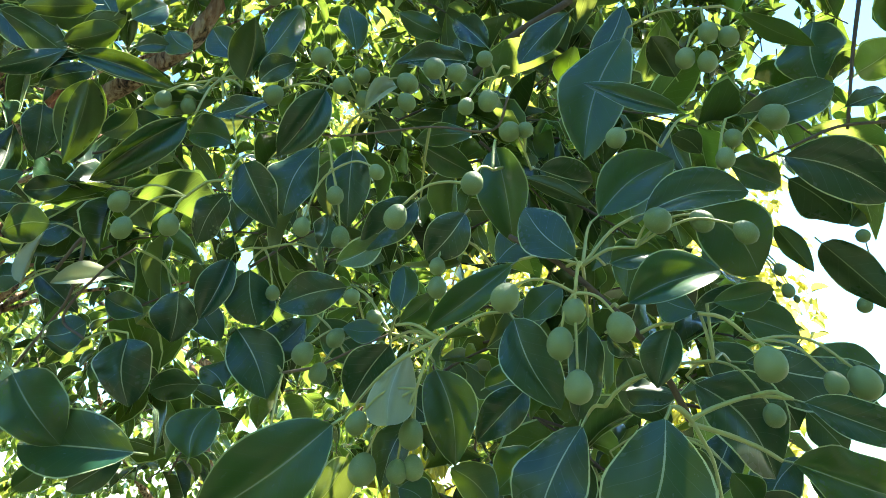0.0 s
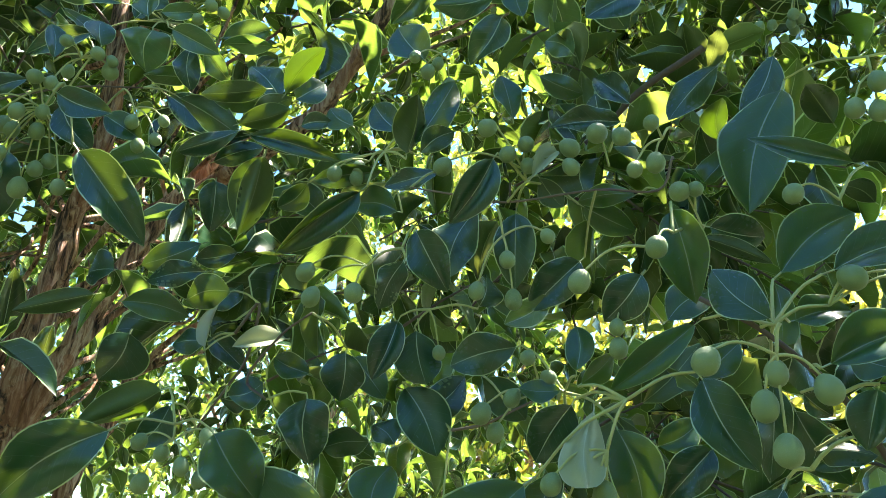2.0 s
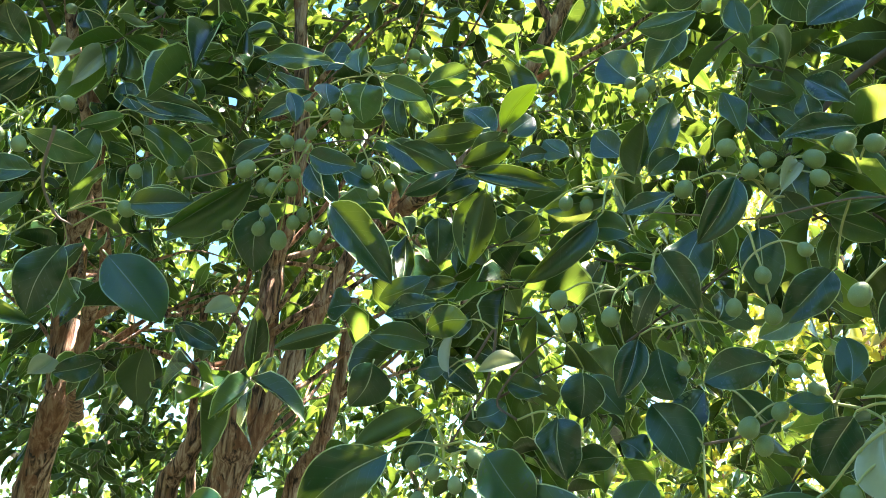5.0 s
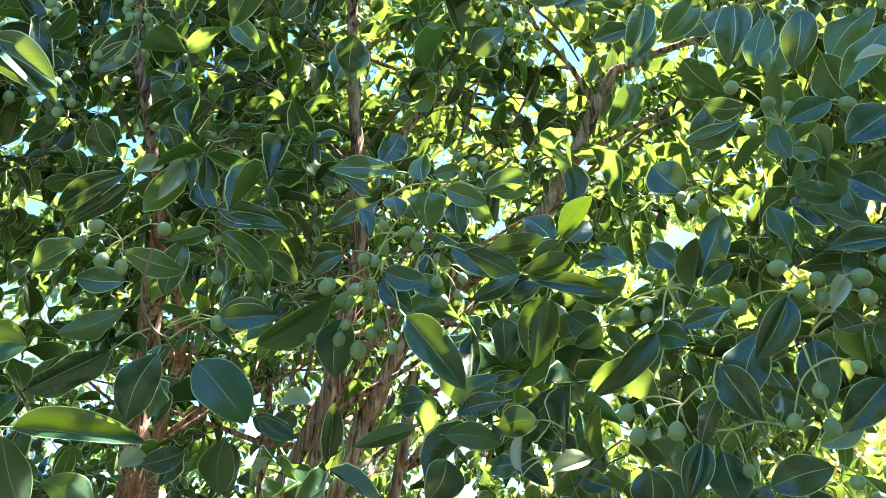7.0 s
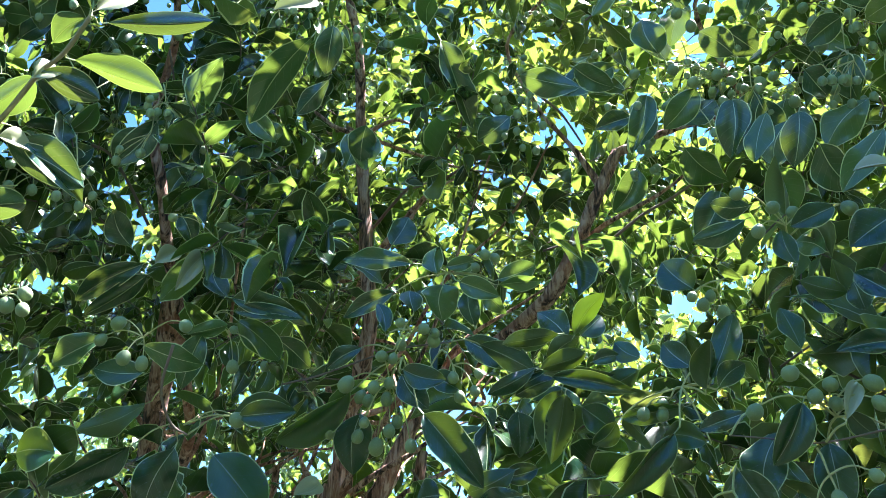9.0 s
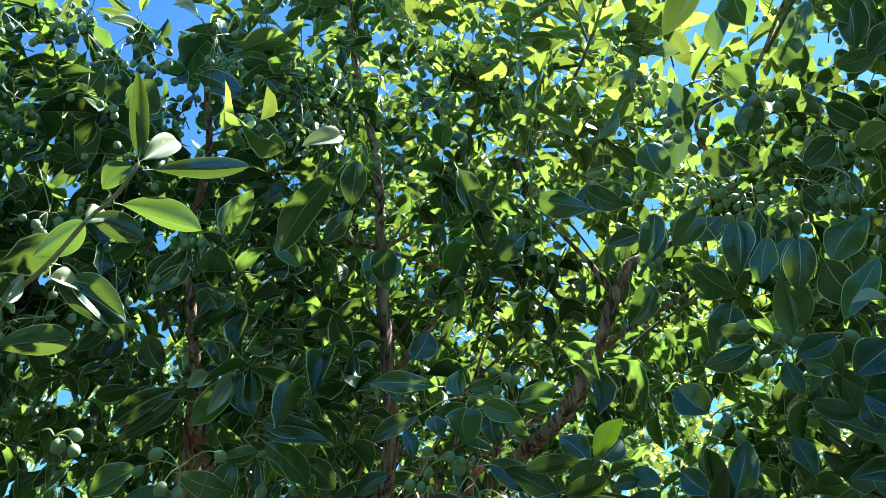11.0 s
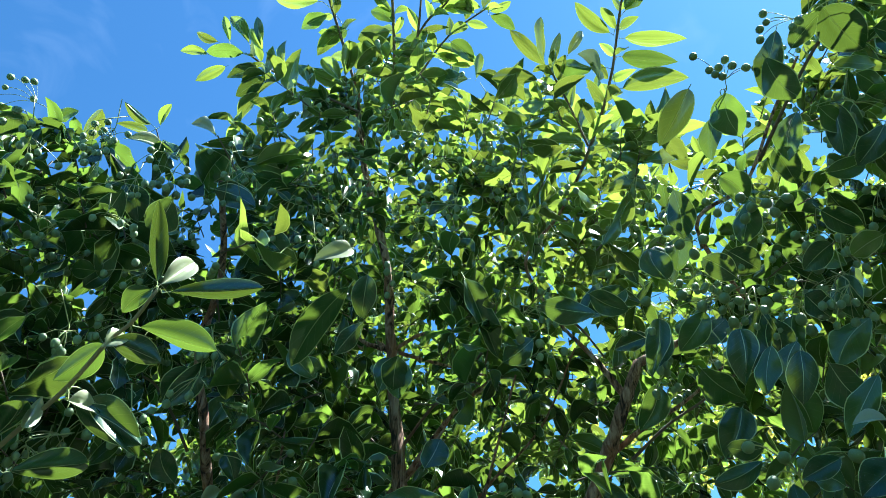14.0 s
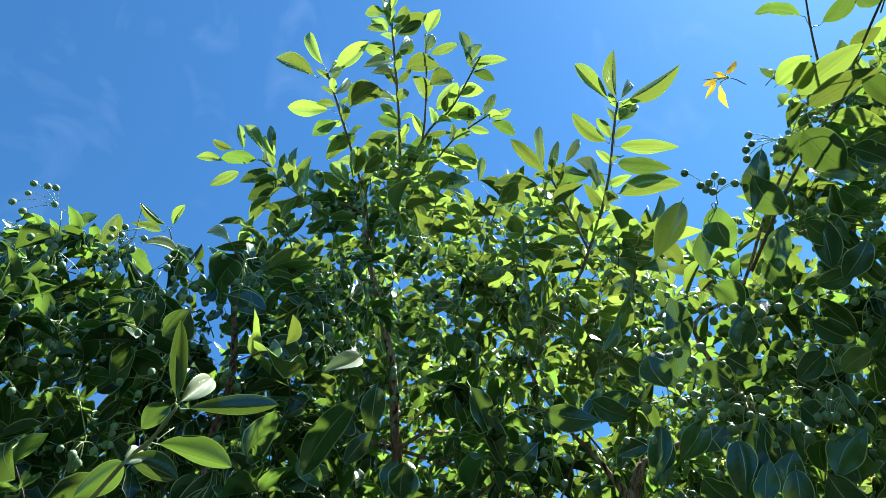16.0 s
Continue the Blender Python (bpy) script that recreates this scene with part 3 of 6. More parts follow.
spur((-0.029, 0.459, 1.671), (-0.001, 0.430, 1.647), (-0.056, 0.481, 1.709), (-0.029, 0.450, 1.670), (-0.022, 0.428, 1.674), (-0.029, 0.464, 1.636))
spur((-0.129, 0.524, 1.752), (-0.153, 0.529, 1.749), (-0.141, 0.528, 1.740), (-0.093, 0.540, 1.757))
spur((-0.259, 0.537, 1.686), (-0.223, 0.526, 1.688))
spur((-0.306, 0.488, 1.658), (-0.266, 0.461, 1.650), (-0.322, 0.501, 1.688), (-0.339, 0.473, 1.656))
spur((-0.298, 0.580, 1.733), (-0.266, 0.594, 1.753))
spur((-0.221, 0.515, 1.749), (-0.209, 0.579, 1.738))
spur((-0.114, 0.547, 1.663), (-0.153, 0.547, 1.701), (-0.158, 0.558, 1.653), (-0.150, 0.585, 1.679), (-0.116, 0.523, 1.605))
spur((-0.342, 0.595, 1.675), (-0.346, 0.634, 1.710), (-0.335, 0.535, 1.684))
spur((-0.068, 0.542, 1.676), (-0.091, 0.546, 1.706))
spur((0.179, 0.574, 1.621), (0.196, 0.523, 1.593), (0.158, 0.527, 1.590), (0.171, 0.577, 1.617), (0.211, 0.530, 1.579), (0.139, 0.629, 1.614))
spur((-0.440, 0.576, 2.110), (-0.475, 0.564, 2.126), (-0.447, 0.558, 2.097), (-0.440, 0.561, 2.110), (-0.437, 0.554, 2.084), (-0.420, 0.555, 2.083), (-0.380, 0.587, 2.090), (-0.379, 0.586, 2.084), (-0.428, 0.614, 2.109), (-0.411, 0.618, 2.106), (-0.504, 0.561, 2.092))
spur((-0.429, 0.451, 1.968), (-0.464, 0.465, 1.974))
spur((-0.475, 0.504, 1.975), (-0.447, 0.498, 2.014), (-0.510, 0.497, 1.984))
spur((-0.795, 0.542, 2.108), (-0.767, 0.539, 2.106), (-0.805, 0.594, 2.130), (-0.767, 0.530, 2.124))
spur((-0.680, 0.412, 1.884), (-0.623, 0.424, 1.889))
spur((-0.430, 0.444, 1.933), (-0.481, 0.442, 1.908), (-0.414, 0.451, 1.878), (-0.424, 0.427, 1.912), (-0.439, 0.454, 1.922))
spur((-0.405, 0.486, 1.955), (-0.421, 0.485, 1.930))
spur((-0.307, 0.569, 1.751), (-0.337, 0.584, 1.749), (-0.331, 0.564, 1.734))
spur((-0.315, 0.586, 1.709), (-0.308, 0.569, 1.695))
spur((-0.860, 0.196, 2.211), (-0.864, 0.227, 2.223), (-0.854, 0.201, 2.190), (-0.846, 0.191, 2.183))
spur((-0.847, 0.563, 2.238), (-0.834, 0.548, 2.234), (-0.878, 0.531, 2.231))
spur((-0.714, 0.427, 1.895), (-0.747, 0.416, 1.875), (-0.753, 0.482, 1.896))
spur((-0.718, 0.405, 1.928), (-0.738, 0.414, 1.921))
spur((-0.699, 0.440, 1.884), (-0.665, 0.460, 1.910))
spur((-0.045, 0.459, 1.989), (-0.002, 0.429, 1.993))
spur((-0.108, 0.497, 1.980), (-0.137, 0.519, 1.984))
spur((0.119, 0.826, 2.511), (0.142, 0.850, 2.543))
spur((-0.717, 0.171, 2.302), (-0.749, 0.193, 2.336), (-0.745, 0.186, 2.333), (-0.716, 0.170, 2.308), (-0.743, 0.197, 2.331))
spur((-0.758, 0.182, 2.273), (-0.768, 0.191, 2.276))
spur((-0.796, 0.184, 2.253), (-0.791, 0.175, 2.251), (-0.788, 0.174, 2.234))
spur((-0.919, 0.200, 2.179), (-0.891, 0.182, 2.145), (-0.947, 0.184, 2.151))
spur((-0.997, 0.206, 2.136), (-0.937, 0.208, 2.112))
spur((0.077, 0.614, 2.846), (0.067, 0.637, 2.879), (0.044, 0.660, 2.849), (0.071, 0.604, 2.836))
spur((-0.937, 0.402, 2.963), (-1.002, 0.404, 2.964), (-0.931, 0.432, 3.014))
spur((0.062, 0.867, 2.518), (0.004, 0.859, 2.509))
spur((-0.024, 0.815, 2.552), (-0.021, 0.814, 2.564))
spur((0.262, 0.687, 2.775), (0.233, 0.678, 2.794), (0.201, 0.660, 2.764))
spur((0.084, 0.717, 2.741), (0.112, 0.709, 2.758))
spur((0.003, 0.760, 2.730), (0.007, 0.727, 2.759))
spur((0.050, 0.747, 2.659), (0.046, 0.748, 2.693))
spur((0.129, 0.801, 2.610), (0.133, 0.738, 2.601), (0.141, 0.786, 2.560))
spur((-0.553, 0.274, 4.003), (-0.581, 0.300, 3.974))
spur((-0.617, 0.435, 3.872), (-0.616, 0.393, 3.907), (-0.617, 0.404, 3.895), (-0.628, 0.438, 3.933), (-0.634, 0.467, 3.900), (-0.585, 0.390, 3.865), (-0.602, 0.451, 3.878), (-0.590, 0.415, 3.888))
spur((-0.493, 0.404, 3.938), (-0.494, 0.413, 3.950), (-0.512, 0.441, 3.892), (-0.512, 0.460, 3.905))
spur((-0.550, 0.520, 3.840), (-0.568, 0.563, 3.814), (-0.545, 0.520, 3.828))
spur((-0.504, 0.609, 3.796), (-0.561, 0.593, 3.790), (-0.481, 0.588, 3.825))
spur((-0.595, 0.626, 3.752), (-0.565, 0.616, 3.777), (-0.602, 0.670, 3.710))
spur((-0.812, 0.453, 3.728), (-0.782, 0.441, 3.757), (-0.826, 0.417, 3.736), (-0.825, 0.456, 3.727), (-0.790, 0.445, 3.752), (-0.799, 0.505, 3.693))
spur((-0.692, 0.608, 3.730), (-0.689, 0.594, 3.743), (-0.673, 0.581, 3.745), (-0.684, 0.641, 3.702))
spur((-0.545, 0.686, 3.731), (-0.552, 0.701, 3.739))
spur((-0.667, 0.686, 3.686), (-0.659, 0.662, 3.722))
spur((-0.694, 0.737, 3.643), (-0.661, 0.708, 3.619), (-0.686, 0.707, 3.603))
spur((-0.706, 0.682, 3.675), (-0.741, 0.639, 3.641))
spur((-0.364, 0.537, 3.895), (-0.405, 0.520, 3.851), (-0.397, 0.528, 3.868), (-0.399, 0.540, 3.886), (-0.411, 0.556, 3.862))
spur((-0.399, 0.681, 3.786), (-0.423, 0.669, 3.755), (-0.414, 0.694, 3.781), (-0.414, 0.694, 3.767), (-0.446, 0.676, 3.766))
spur((-0.927, 0.537, 3.504), (-0.916, 0.521, 3.504), (-0.967, 0.552, 3.536))
spur((-1.322, 0.304, 3.218), (-1.346, 0.295, 3.222))
spur((-0.799, 0.332, 3.814), (-0.790, 0.306, 3.794), (-0.784, 0.340, 3.822), (-0.824, 0.320, 3.783), (-0.789, 0.323, 3.784))
spur((-0.836, 0.631, 3.600), (-0.811, 0.592, 3.592))
spur((-1.035, 0.397, 3.560), (-0.995, 0.358, 3.519), (-1.020, 0.374, 3.524))
spur((-0.998, 0.454, 3.535), (-1.006, 0.415, 3.510), (-0.992, 0.444, 3.490))
spur((-0.027, 0.667, 3.488), (-0.046, 0.648, 3.464), (-0.012, 0.687, 3.502), (-0.020, 0.650, 3.455))
spur((-0.065, 0.717, 3.442), (-0.047, 0.702, 3.440), (-0.090, 0.733, 3.409), (-0.080, 0.752, 3.416))
spur((-0.122, 0.798, 3.367), (-0.101, 0.776, 3.378), (-0.130, 0.821, 3.305), (-0.159, 0.775, 3.367))
spur((-0.269, 0.713, 3.371), (-0.272, 0.697, 3.329), (-0.271, 0.725, 3.375), (-0.257, 0.707, 3.352), (-0.216, 0.710, 3.364), (-0.289, 0.712, 3.312))
spur((-1.507, 0.495, 3.639), (-1.512, 0.485, 3.645), (-1.500, 0.498, 3.647), (-1.527, 0.493, 3.633))
spur((-0.943, 0.328, 3.011), (-0.957, 0.339, 3.029))
spur((-1.487, 0.207, 3.325), (-1.463, 0.211, 3.273))
spur((0.242, 0.542, 2.865), (0.251, 0.504, 2.826), (0.266, 0.489, 2.900), (0.276, 0.511, 2.883), (0.304, 0.543, 2.879))
spur((0.372, 0.467, 3.075), (0.373, 0.451, 3.098), (0.391, 0.475, 3.085))
spur((0.358, 0.531, 3.027), (0.418, 0.546, 3.048))
spur((0.216, 0.629, 2.847), (0.197, 0.604, 2.867))
spur((0.191, 0.461, 3.014), (0.184, 0.449, 3.009), (0.172, 0.455, 3.017), (0.168, 0.456, 3.017), (0.173, 0.465, 3.018))
spur((0.350, 0.562, 2.940), (0.397, 0.519, 2.935))
leaf((-0.388, 0.540, 1.985), (-0.325, 0.545, 1.938), 0.031, 123, 5)
leaf((-0.274, 0.507, 1.959), (-0.343, 0.513, 1.966), 0.022, 36, 0)
leaf((-0.306, 0.506, 1.922), (-0.249, 0.498, 1.932), 0.023, -40, 1)
leaf((-0.300, 0.514, 1.919), (-0.212, 0.509, 1.885), 0.020, 107, 1)
leaf((-0.302, 0.555, 1.945), (-0.374, 0.548, 1.927), 0.015, -112, 4)
leaf((-0.356, 0.567, 1.922), (-0.304, 0.563, 1.936), 0.025, 106, 5)
leaf((-0.279, 0.518, 1.903), (-0.315, 0.567, 1.847), 0.031, 15, 2)
leaf((-0.355, 0.597, 1.917), (-0.354, 0.601, 1.870), 0.025, 127, 1)
leaf((-0.199, 0.519, 1.920), (-0.227, 0.523, 1.950), 0.024, -84, 5)
leaf((-0.253, 0.524, 1.929), (-0.222, 0.521, 1.930), 0.017, 107, 1)
leaf((-0.142, 0.471, 1.857), (-0.132, 0.442, 1.897), 0.030, 25, 2)
leaf((-0.149, 0.481, 1.886), (-0.173, 0.478, 1.917), 0.026, -96, 0)
leaf((-0.138, 0.469, 1.863), (-0.105, 0.471, 1.934), 0.028, 90, 5)
leaf((-0.133, 0.471, 1.860), (-0.104, 0.470, 1.880), 0.021, 113, 3)
leaf((-0.157, 0.478, 1.852), (-0.219, 0.478, 1.844), 0.019, -135, 1)
leaf((-0.107, 0.438, 1.825), (-0.149, 0.432, 1.815), 0.017, -92, 3)
leaf((-0.067, 0.410, 1.821), (-0.098, 0.413, 1.773), 0.026, -116, 2)
leaf((-0.166, 0.451, 1.824), (-0.222, 0.438, 1.765), 0.026, -135, 2)
leaf((-0.224, 0.489, 1.852), (-0.250, 0.493, 1.830), 0.021, -141, 1)
leaf((-0.146, 0.485, 1.818), (-0.189, 0.488, 1.832), 0.025, -102, 4)
leaf((-0.127, 0.437, 1.783), (-0.106, 0.436, 1.737), 0.029, 97, 4)
leaf((-0.129, 0.423, 1.754), (-0.142, 0.424, 1.718), 0.024, -144, 3)
leaf((-0.089, 0.510, 1.834), (-0.115, 0.501, 1.774), 0.038, -67, 3)
leaf((-0.057, 0.456, 1.803), (-0.060, 0.449, 1.744), 0.030, -176, 1)
leaf((-0.058, 0.461, 1.877), (-0.064, 0.457, 1.923), 0.022, -155, 3)
leaf((-0.046, 0.403, 1.795), (-0.025, 0.429, 1.836), 0.013, 59, 2, PALE_LEAF)
leaf((-0.041, 0.436, 1.817), (-0.024, 0.445, 1.796), 0.017, -46, 5)
leaf((0.028, 0.444, 1.803), (-0.014, 0.441, 1.799), 0.016, -104, 5)
leaf((-0.013, 0.465, 1.808), (0.024, 0.467, 1.784), 0.022, 125, 1)
leaf((0.027, 0.471, 1.878), (-0.031, 0.464, 1.879), 0.021, -97, 4)
leaf((-0.304, 0.552, 1.784), (-0.356, 0.558, 1.779), 0.032, -107, 5)
leaf((-0.032, 0.467, 1.741), (-0.068, 0.469, 1.722), 0.021, -92, 0, YOUNG_LEAF)
leaf((-0.011, 0.466, 1.767), (-0.049, 0.458, 1.730), 0.029, -89, 4)
leaf((0.019, 0.389, 1.725), (-0.006, 0.392, 1.698), 0.025, -95, 1)
leaf((0.033, 0.365, 1.756), (0.036, 0.362, 1.699), 0.027, -154, 4)
leaf((0.069, 0.335, 1.674), (0.045, 0.334, 1.705), 0.026, -89, 3)
leaf((0.086, 0.384, 1.715), (0.138, 0.380, 1.758), 0.032, 89, 1)
leaf((0.103, 0.360, 1.708), (0.177, 0.371, 1.737), 0.027, 75, 1)
leaf((0.137, 0.452, 1.894), (0.097, 0.446, 1.792), 0.048, -66, 0)
leaf((0.110, 0.503, 1.951), (0.065, 0.503, 1.903), 0.028, -94, 5)
leaf((0.153, 0.501, 1.957), (0.120, 0.504, 1.902), 0.030, -79, 5)
leaf((0.157, 0.409, 1.797), (0.094, 0.407, 1.824), 0.016, -101, 1)
leaf((0.172, 0.391, 1.784), (0.248, 0.391, 1.813), 0.027, 100, 3)
leaf((0.229, 0.457, 1.796), (0.301, 0.448, 1.758), 0.042, 108, 0)
leaf((0.198, 0.414, 1.879), (0.252, 0.422, 1.861), 0.017, -21, 3)
leaf((0.280, 0.465, 1.913), (0.272, 0.466, 1.862), 0.051, -130, 3)
leaf((0.266, 0.433, 1.815), (0.307, 0.436, 1.836), 0.014, 82, 4)
leaf((0.387, 0.603, 1.951), (0.423, 0.590, 1.982), 0.041, -48, 4, YOUNG_LEAF)
leaf((0.274, 0.540, 1.819), (0.329, 0.558, 1.790), 0.039, -17, 5)
leaf((0.265, 0.554, 1.784), (0.300, 0.571, 1.753), 0.019, -30, 4)
leaf((0.297, 0.553, 1.771), (0.368, 0.585, 1.727), 0.034, -36, 4)
leaf((0.184, 0.433, 1.776), (0.224, 0.434, 1.764), 0.024, 97, 4)
leaf((0.178, 0.448, 1.789), (0.157, 0.442, 1.803), 0.017, 30, 3)
leaf((0.194, 0.522, 1.894), (0.168, 0.498, 1.923), 0.027, 20, 4)
leaf((0.060, 0.414, 1.763), (0.098, 0.417, 1.756), 0.026, 109, 1)
leaf((0.047, 0.378, 1.741), (0.087, 0.387, 1.727), 0.011, -54, 1)
leaf((0.116, 0.569, 1.913), (0.113, 0.543, 1.944), 0.025, 22, 1)
leaf((0.158, 0.431, 1.747), (0.196, 0.427, 1.701), 0.047, 97, 3)
leaf((0.085, 0.333, 1.652), (0.137, 0.335, 1.674), 0.026, 78, 2)
leaf((0.095, 0.398, 1.695), (0.129, 0.393, 1.703), 0.021, 79, 4)
leaf((0.140, 0.384, 1.663), (0.120, 0.387, 1.675), 0.020, -81, 5)
leaf((0.144, 0.383, 1.668), (0.184, 0.385, 1.677), 0.016, 96, 0)
leaf((0.113, 0.344, 1.647), (0.102, 0.346, 1.618), 0.020, -71, 2)
leaf((0.039, 0.379, 1.663), (0.063, 0.370, 1.614), 0.030, 70, 1)
leaf((0.046, 0.383, 1.693), (-0.006, 0.382, 1.657), 0.018, -84, 1)
leaf((0.054, 0.427, 1.633), (0.023, 0.423, 1.603), 0.024, -80, 4)
leaf((0.099, 0.315, 1.604), (0.070, 0.311, 1.547), 0.049, -43, 3)
leaf((0.076, 0.379, 1.609), (0.042, 0.371, 1.551), 0.038, -51, 3)
leaf((0.147, 0.308, 1.606), (0.194, 0.301, 1.590), 0.018, 83, 1)
leaf((0.138, 0.411, 1.635), (0.184, 0.404, 1.584), 0.047, 76, 4)
leaf((0.159, 0.356, 1.586), (0.221, 0.354, 1.570), 0.029, 83, 4)
leaf((0.167, 0.422, 1.645), (0.258, 0.412, 1.637), 0.039, 76, 5)
leaf((0.104, 0.421, 1.629), (0.133, 0.424, 1.623), 0.018, -106, 4)
leaf((0.088, 0.420, 1.671), (0.081, 0.413, 1.612), 0.025, 161, 3)
leaf((0.087, 0.373, 1.650), (0.101, 0.373, 1.638), 0.012, 104, 4)
leaf((-0.001, 0.430, 1.647), (0.009, 0.419, 1.591), 0.031, 49, 4)
leaf((0.006, 0.434, 1.590), (0.034, 0.445, 1.567), 0.023, -55, 4)
leaf((-0.047, 0.400, 1.612), (-0.121, 0.388, 1.561), 0.044, -85, 1)
leaf((-0.014, 0.400, 1.651), (-0.022, 0.360, 1.597), 0.025, 167, 2, PALE_LEAF)
leaf((-0.024, 0.416, 1.657), (-0.046, 0.418, 1.621), 0.031, -122, 0)
leaf((-0.056, 0.481, 1.709), (-0.106, 0.477, 1.695), 0.030, -100, 3)
leaf((-0.029, 0.450, 1.670), (-0.057, 0.446, 1.673), 0.016, -81, 3)
leaf((-0.022, 0.404, 1.662), (0.001, 0.406, 1.681), 0.016, 124, 0)
leaf((-0.022, 0.428, 1.674), (-0.021, 0.432, 1.708), 0.019, 166, 0)
leaf((-0.153, 0.529, 1.749), (-0.172, 0.519, 1.698), 0.026, -69, 2)
leaf((-0.223, 0.526, 1.688), (-0.211, 0.524, 1.639), 0.042, 145, 4)
leaf((-0.266, 0.461, 1.650), (-0.228, 0.464, 1.609), 0.043, 66, 4)
leaf((-0.174, 0.466, 1.598), (-0.272, 0.477, 1.611), 0.043, -77, 1)
leaf((-0.266, 0.594, 1.753), (-0.294, 0.544, 1.736), 0.020, -55, 2, PALE_LEAF)
leaf((-0.209, 0.579, 1.738), (-0.217, 0.579, 1.696), 0.039, -177, 4)
leaf((-0.182, 0.581, 1.661), (-0.225, 0.580, 1.652), 0.028, -124, 3)
leaf((-0.164, 0.508, 1.596), (-0.153, 0.512, 1.635), 0.035, 74, 4)
leaf((-0.141, 0.528, 1.740), (-0.128, 0.525, 1.696), 0.040, 49, 5)
leaf((-0.153, 0.547, 1.701), (-0.123, 0.538, 1.645), 0.042, 62, 0)
leaf((-0.158, 0.558, 1.653), (-0.176, 0.556, 1.673), 0.027, -68, 4)
leaf((-0.346, 0.634, 1.710), (-0.315, 0.636, 1.710), 0.025, 133, 0)
leaf((-0.207, 0.519, 1.604), (-0.248, 0.519, 1.579), 0.023, -98, 0)
leaf((-0.264, 0.522, 1.597), (-0.281, 0.518, 1.579), 0.019, -111, 4)
leaf((-0.048, 0.430, 1.596), (-0.067, 0.446, 1.567), 0.024, 68, 1, YOUNG_LEAF)
leaf((-0.150, 0.585, 1.679), (-0.108, 0.589, 1.717), 0.032, 96, 4)
leaf((-0.211, 0.600, 1.740), (-0.178, 0.599, 1.701), 0.029, 72, 0)
leaf((-0.093, 0.540, 1.757), (-0.081, 0.538, 1.785), 0.029, 142, 4)
leaf((0.035, 0.449, 1.712), (0.068, 0.450, 1.736), 0.027, 81, 3)
leaf((0.078, 0.435, 1.696), (0.053, 0.430, 1.674), 0.021, -76, 3)
leaf((0.212, 0.469, 1.747), (0.178, 0.468, 1.718), 0.028, -70, 5)
leaf((0.029, 0.500, 1.642), (0.059, 0.496, 1.661), 0.023, 90, 1)
leaf((0.184, 0.448, 1.679), (0.227, 0.448, 1.668), 0.030, 86, 1)
leaf((0.063, 0.458, 1.599), (0.032, 0.456, 1.579), 0.030, -62, 4)
leaf((-0.029, 0.464, 1.636), (-0.004, 0.464, 1.619), 0.026, 73, 0)
leaf((-0.091, 0.546, 1.706), (-0.057, 0.549, 1.672), 0.030, 92, 5)
leaf((0.048, 0.584, 1.967), (0.012, 0.589, 2.015), 0.027, -100, 4)
leaf((-0.041, 0.583, 2.011), (0.002, 0.583, 1.986), 0.024, 115, 5)
leaf((-0.256, 0.637, 1.730), (-0.298, 0.633, 1.750), 0.025, -90, 4)
leaf((-0.383, 0.671, 1.784), (-0.337, 0.664, 1.748), 0.027, 70, 4)
leaf((0.204, 0.481, 1.711), (0.170, 0.481, 1.687), 0.023, -84, 3)
leaf((0.181, 0.451, 1.648), (0.219, 0.456, 1.610), 0.036, 106, 3)
leaf((0.214, 0.454, 1.646), (0.280, 0.459, 1.653), 0.032, 85, 3)
leaf((0.246, 0.513, 1.633), (0.273, 0.509, 1.603), 0.029, 84, 3)
leaf((0.270, 0.550, 1.650), (0.293, 0.562, 1.632), 0.026, -26, 1, YOUNG_LEAF)
leaf((0.162, 0.506, 1.643), (0.129, 0.501, 1.631), 0.023, -83, 1)
leaf((0.196, 0.523, 1.593), (0.212, 0.525, 1.568), 0.024, 132, 3)
leaf((0.270, 0.576, 1.713), (0.253, 0.580, 1.738), 0.024, -89, 5)
leaf((0.457, 0.730, 1.884), (0.436, 0.746, 1.858), 0.037, 60, 1)
leaf((0.158, 0.527, 1.590), (0.174, 0.523, 1.568), 0.019, 87, 4)
leaf((-0.028, 0.526, 1.583), (-0.005, 0.525, 1.568), 0.024, 73, 0)
leaf((-0.116, 0.523, 1.605), (-0.094, 0.518, 1.575), 0.027, 80, 1)
leaf((0.171, 0.577, 1.617), (0.198, 0.570, 1.567), 0.042, 65, 3)
leaf((0.243, 0.629, 1.632), (0.208, 0.615, 1.578), 0.036, -51, 4)
leaf((0.275, 0.580, 1.609), (0.233, 0.570, 1.567), 0.038, -35, 3)
leaf((0.149, 0.602, 1.692), (0.179, 0.602, 1.628), 0.039, 129, 1)
leaf((0.217, 0.597, 1.700), (0.242, 0.595, 1.654), 0.039, 87, 0)
leaf((0.294, 0.595, 1.699), (0.256, 0.595, 1.658), 0.036, -51, 3)
leaf((0.338, 0.633, 1.664), (0.364, 0.624, 1.631), 0.038, 89, 4)
leaf((0.211, 0.530, 1.579), (0.248, 0.530, 1.551), 0.031, 95, 0)
leaf((0.330, 0.624, 1.617), (0.302, 0.627, 1.579), 0.037, -60, 0)
leaf((0.139, 0.629, 1.614), (0.166, 0.628, 1.562), 0.042, 116, 1)
leaf((-0.475, 0.564, 2.126), (-0.588, 0.537, 2.151), 0.031, -102, 3, FRESH_LEAF)
leaf((-0.447, 0.558, 2.097), (-0.453, 0.555, 2.149), 0.032, -178, 4, FRESH_LEAF)
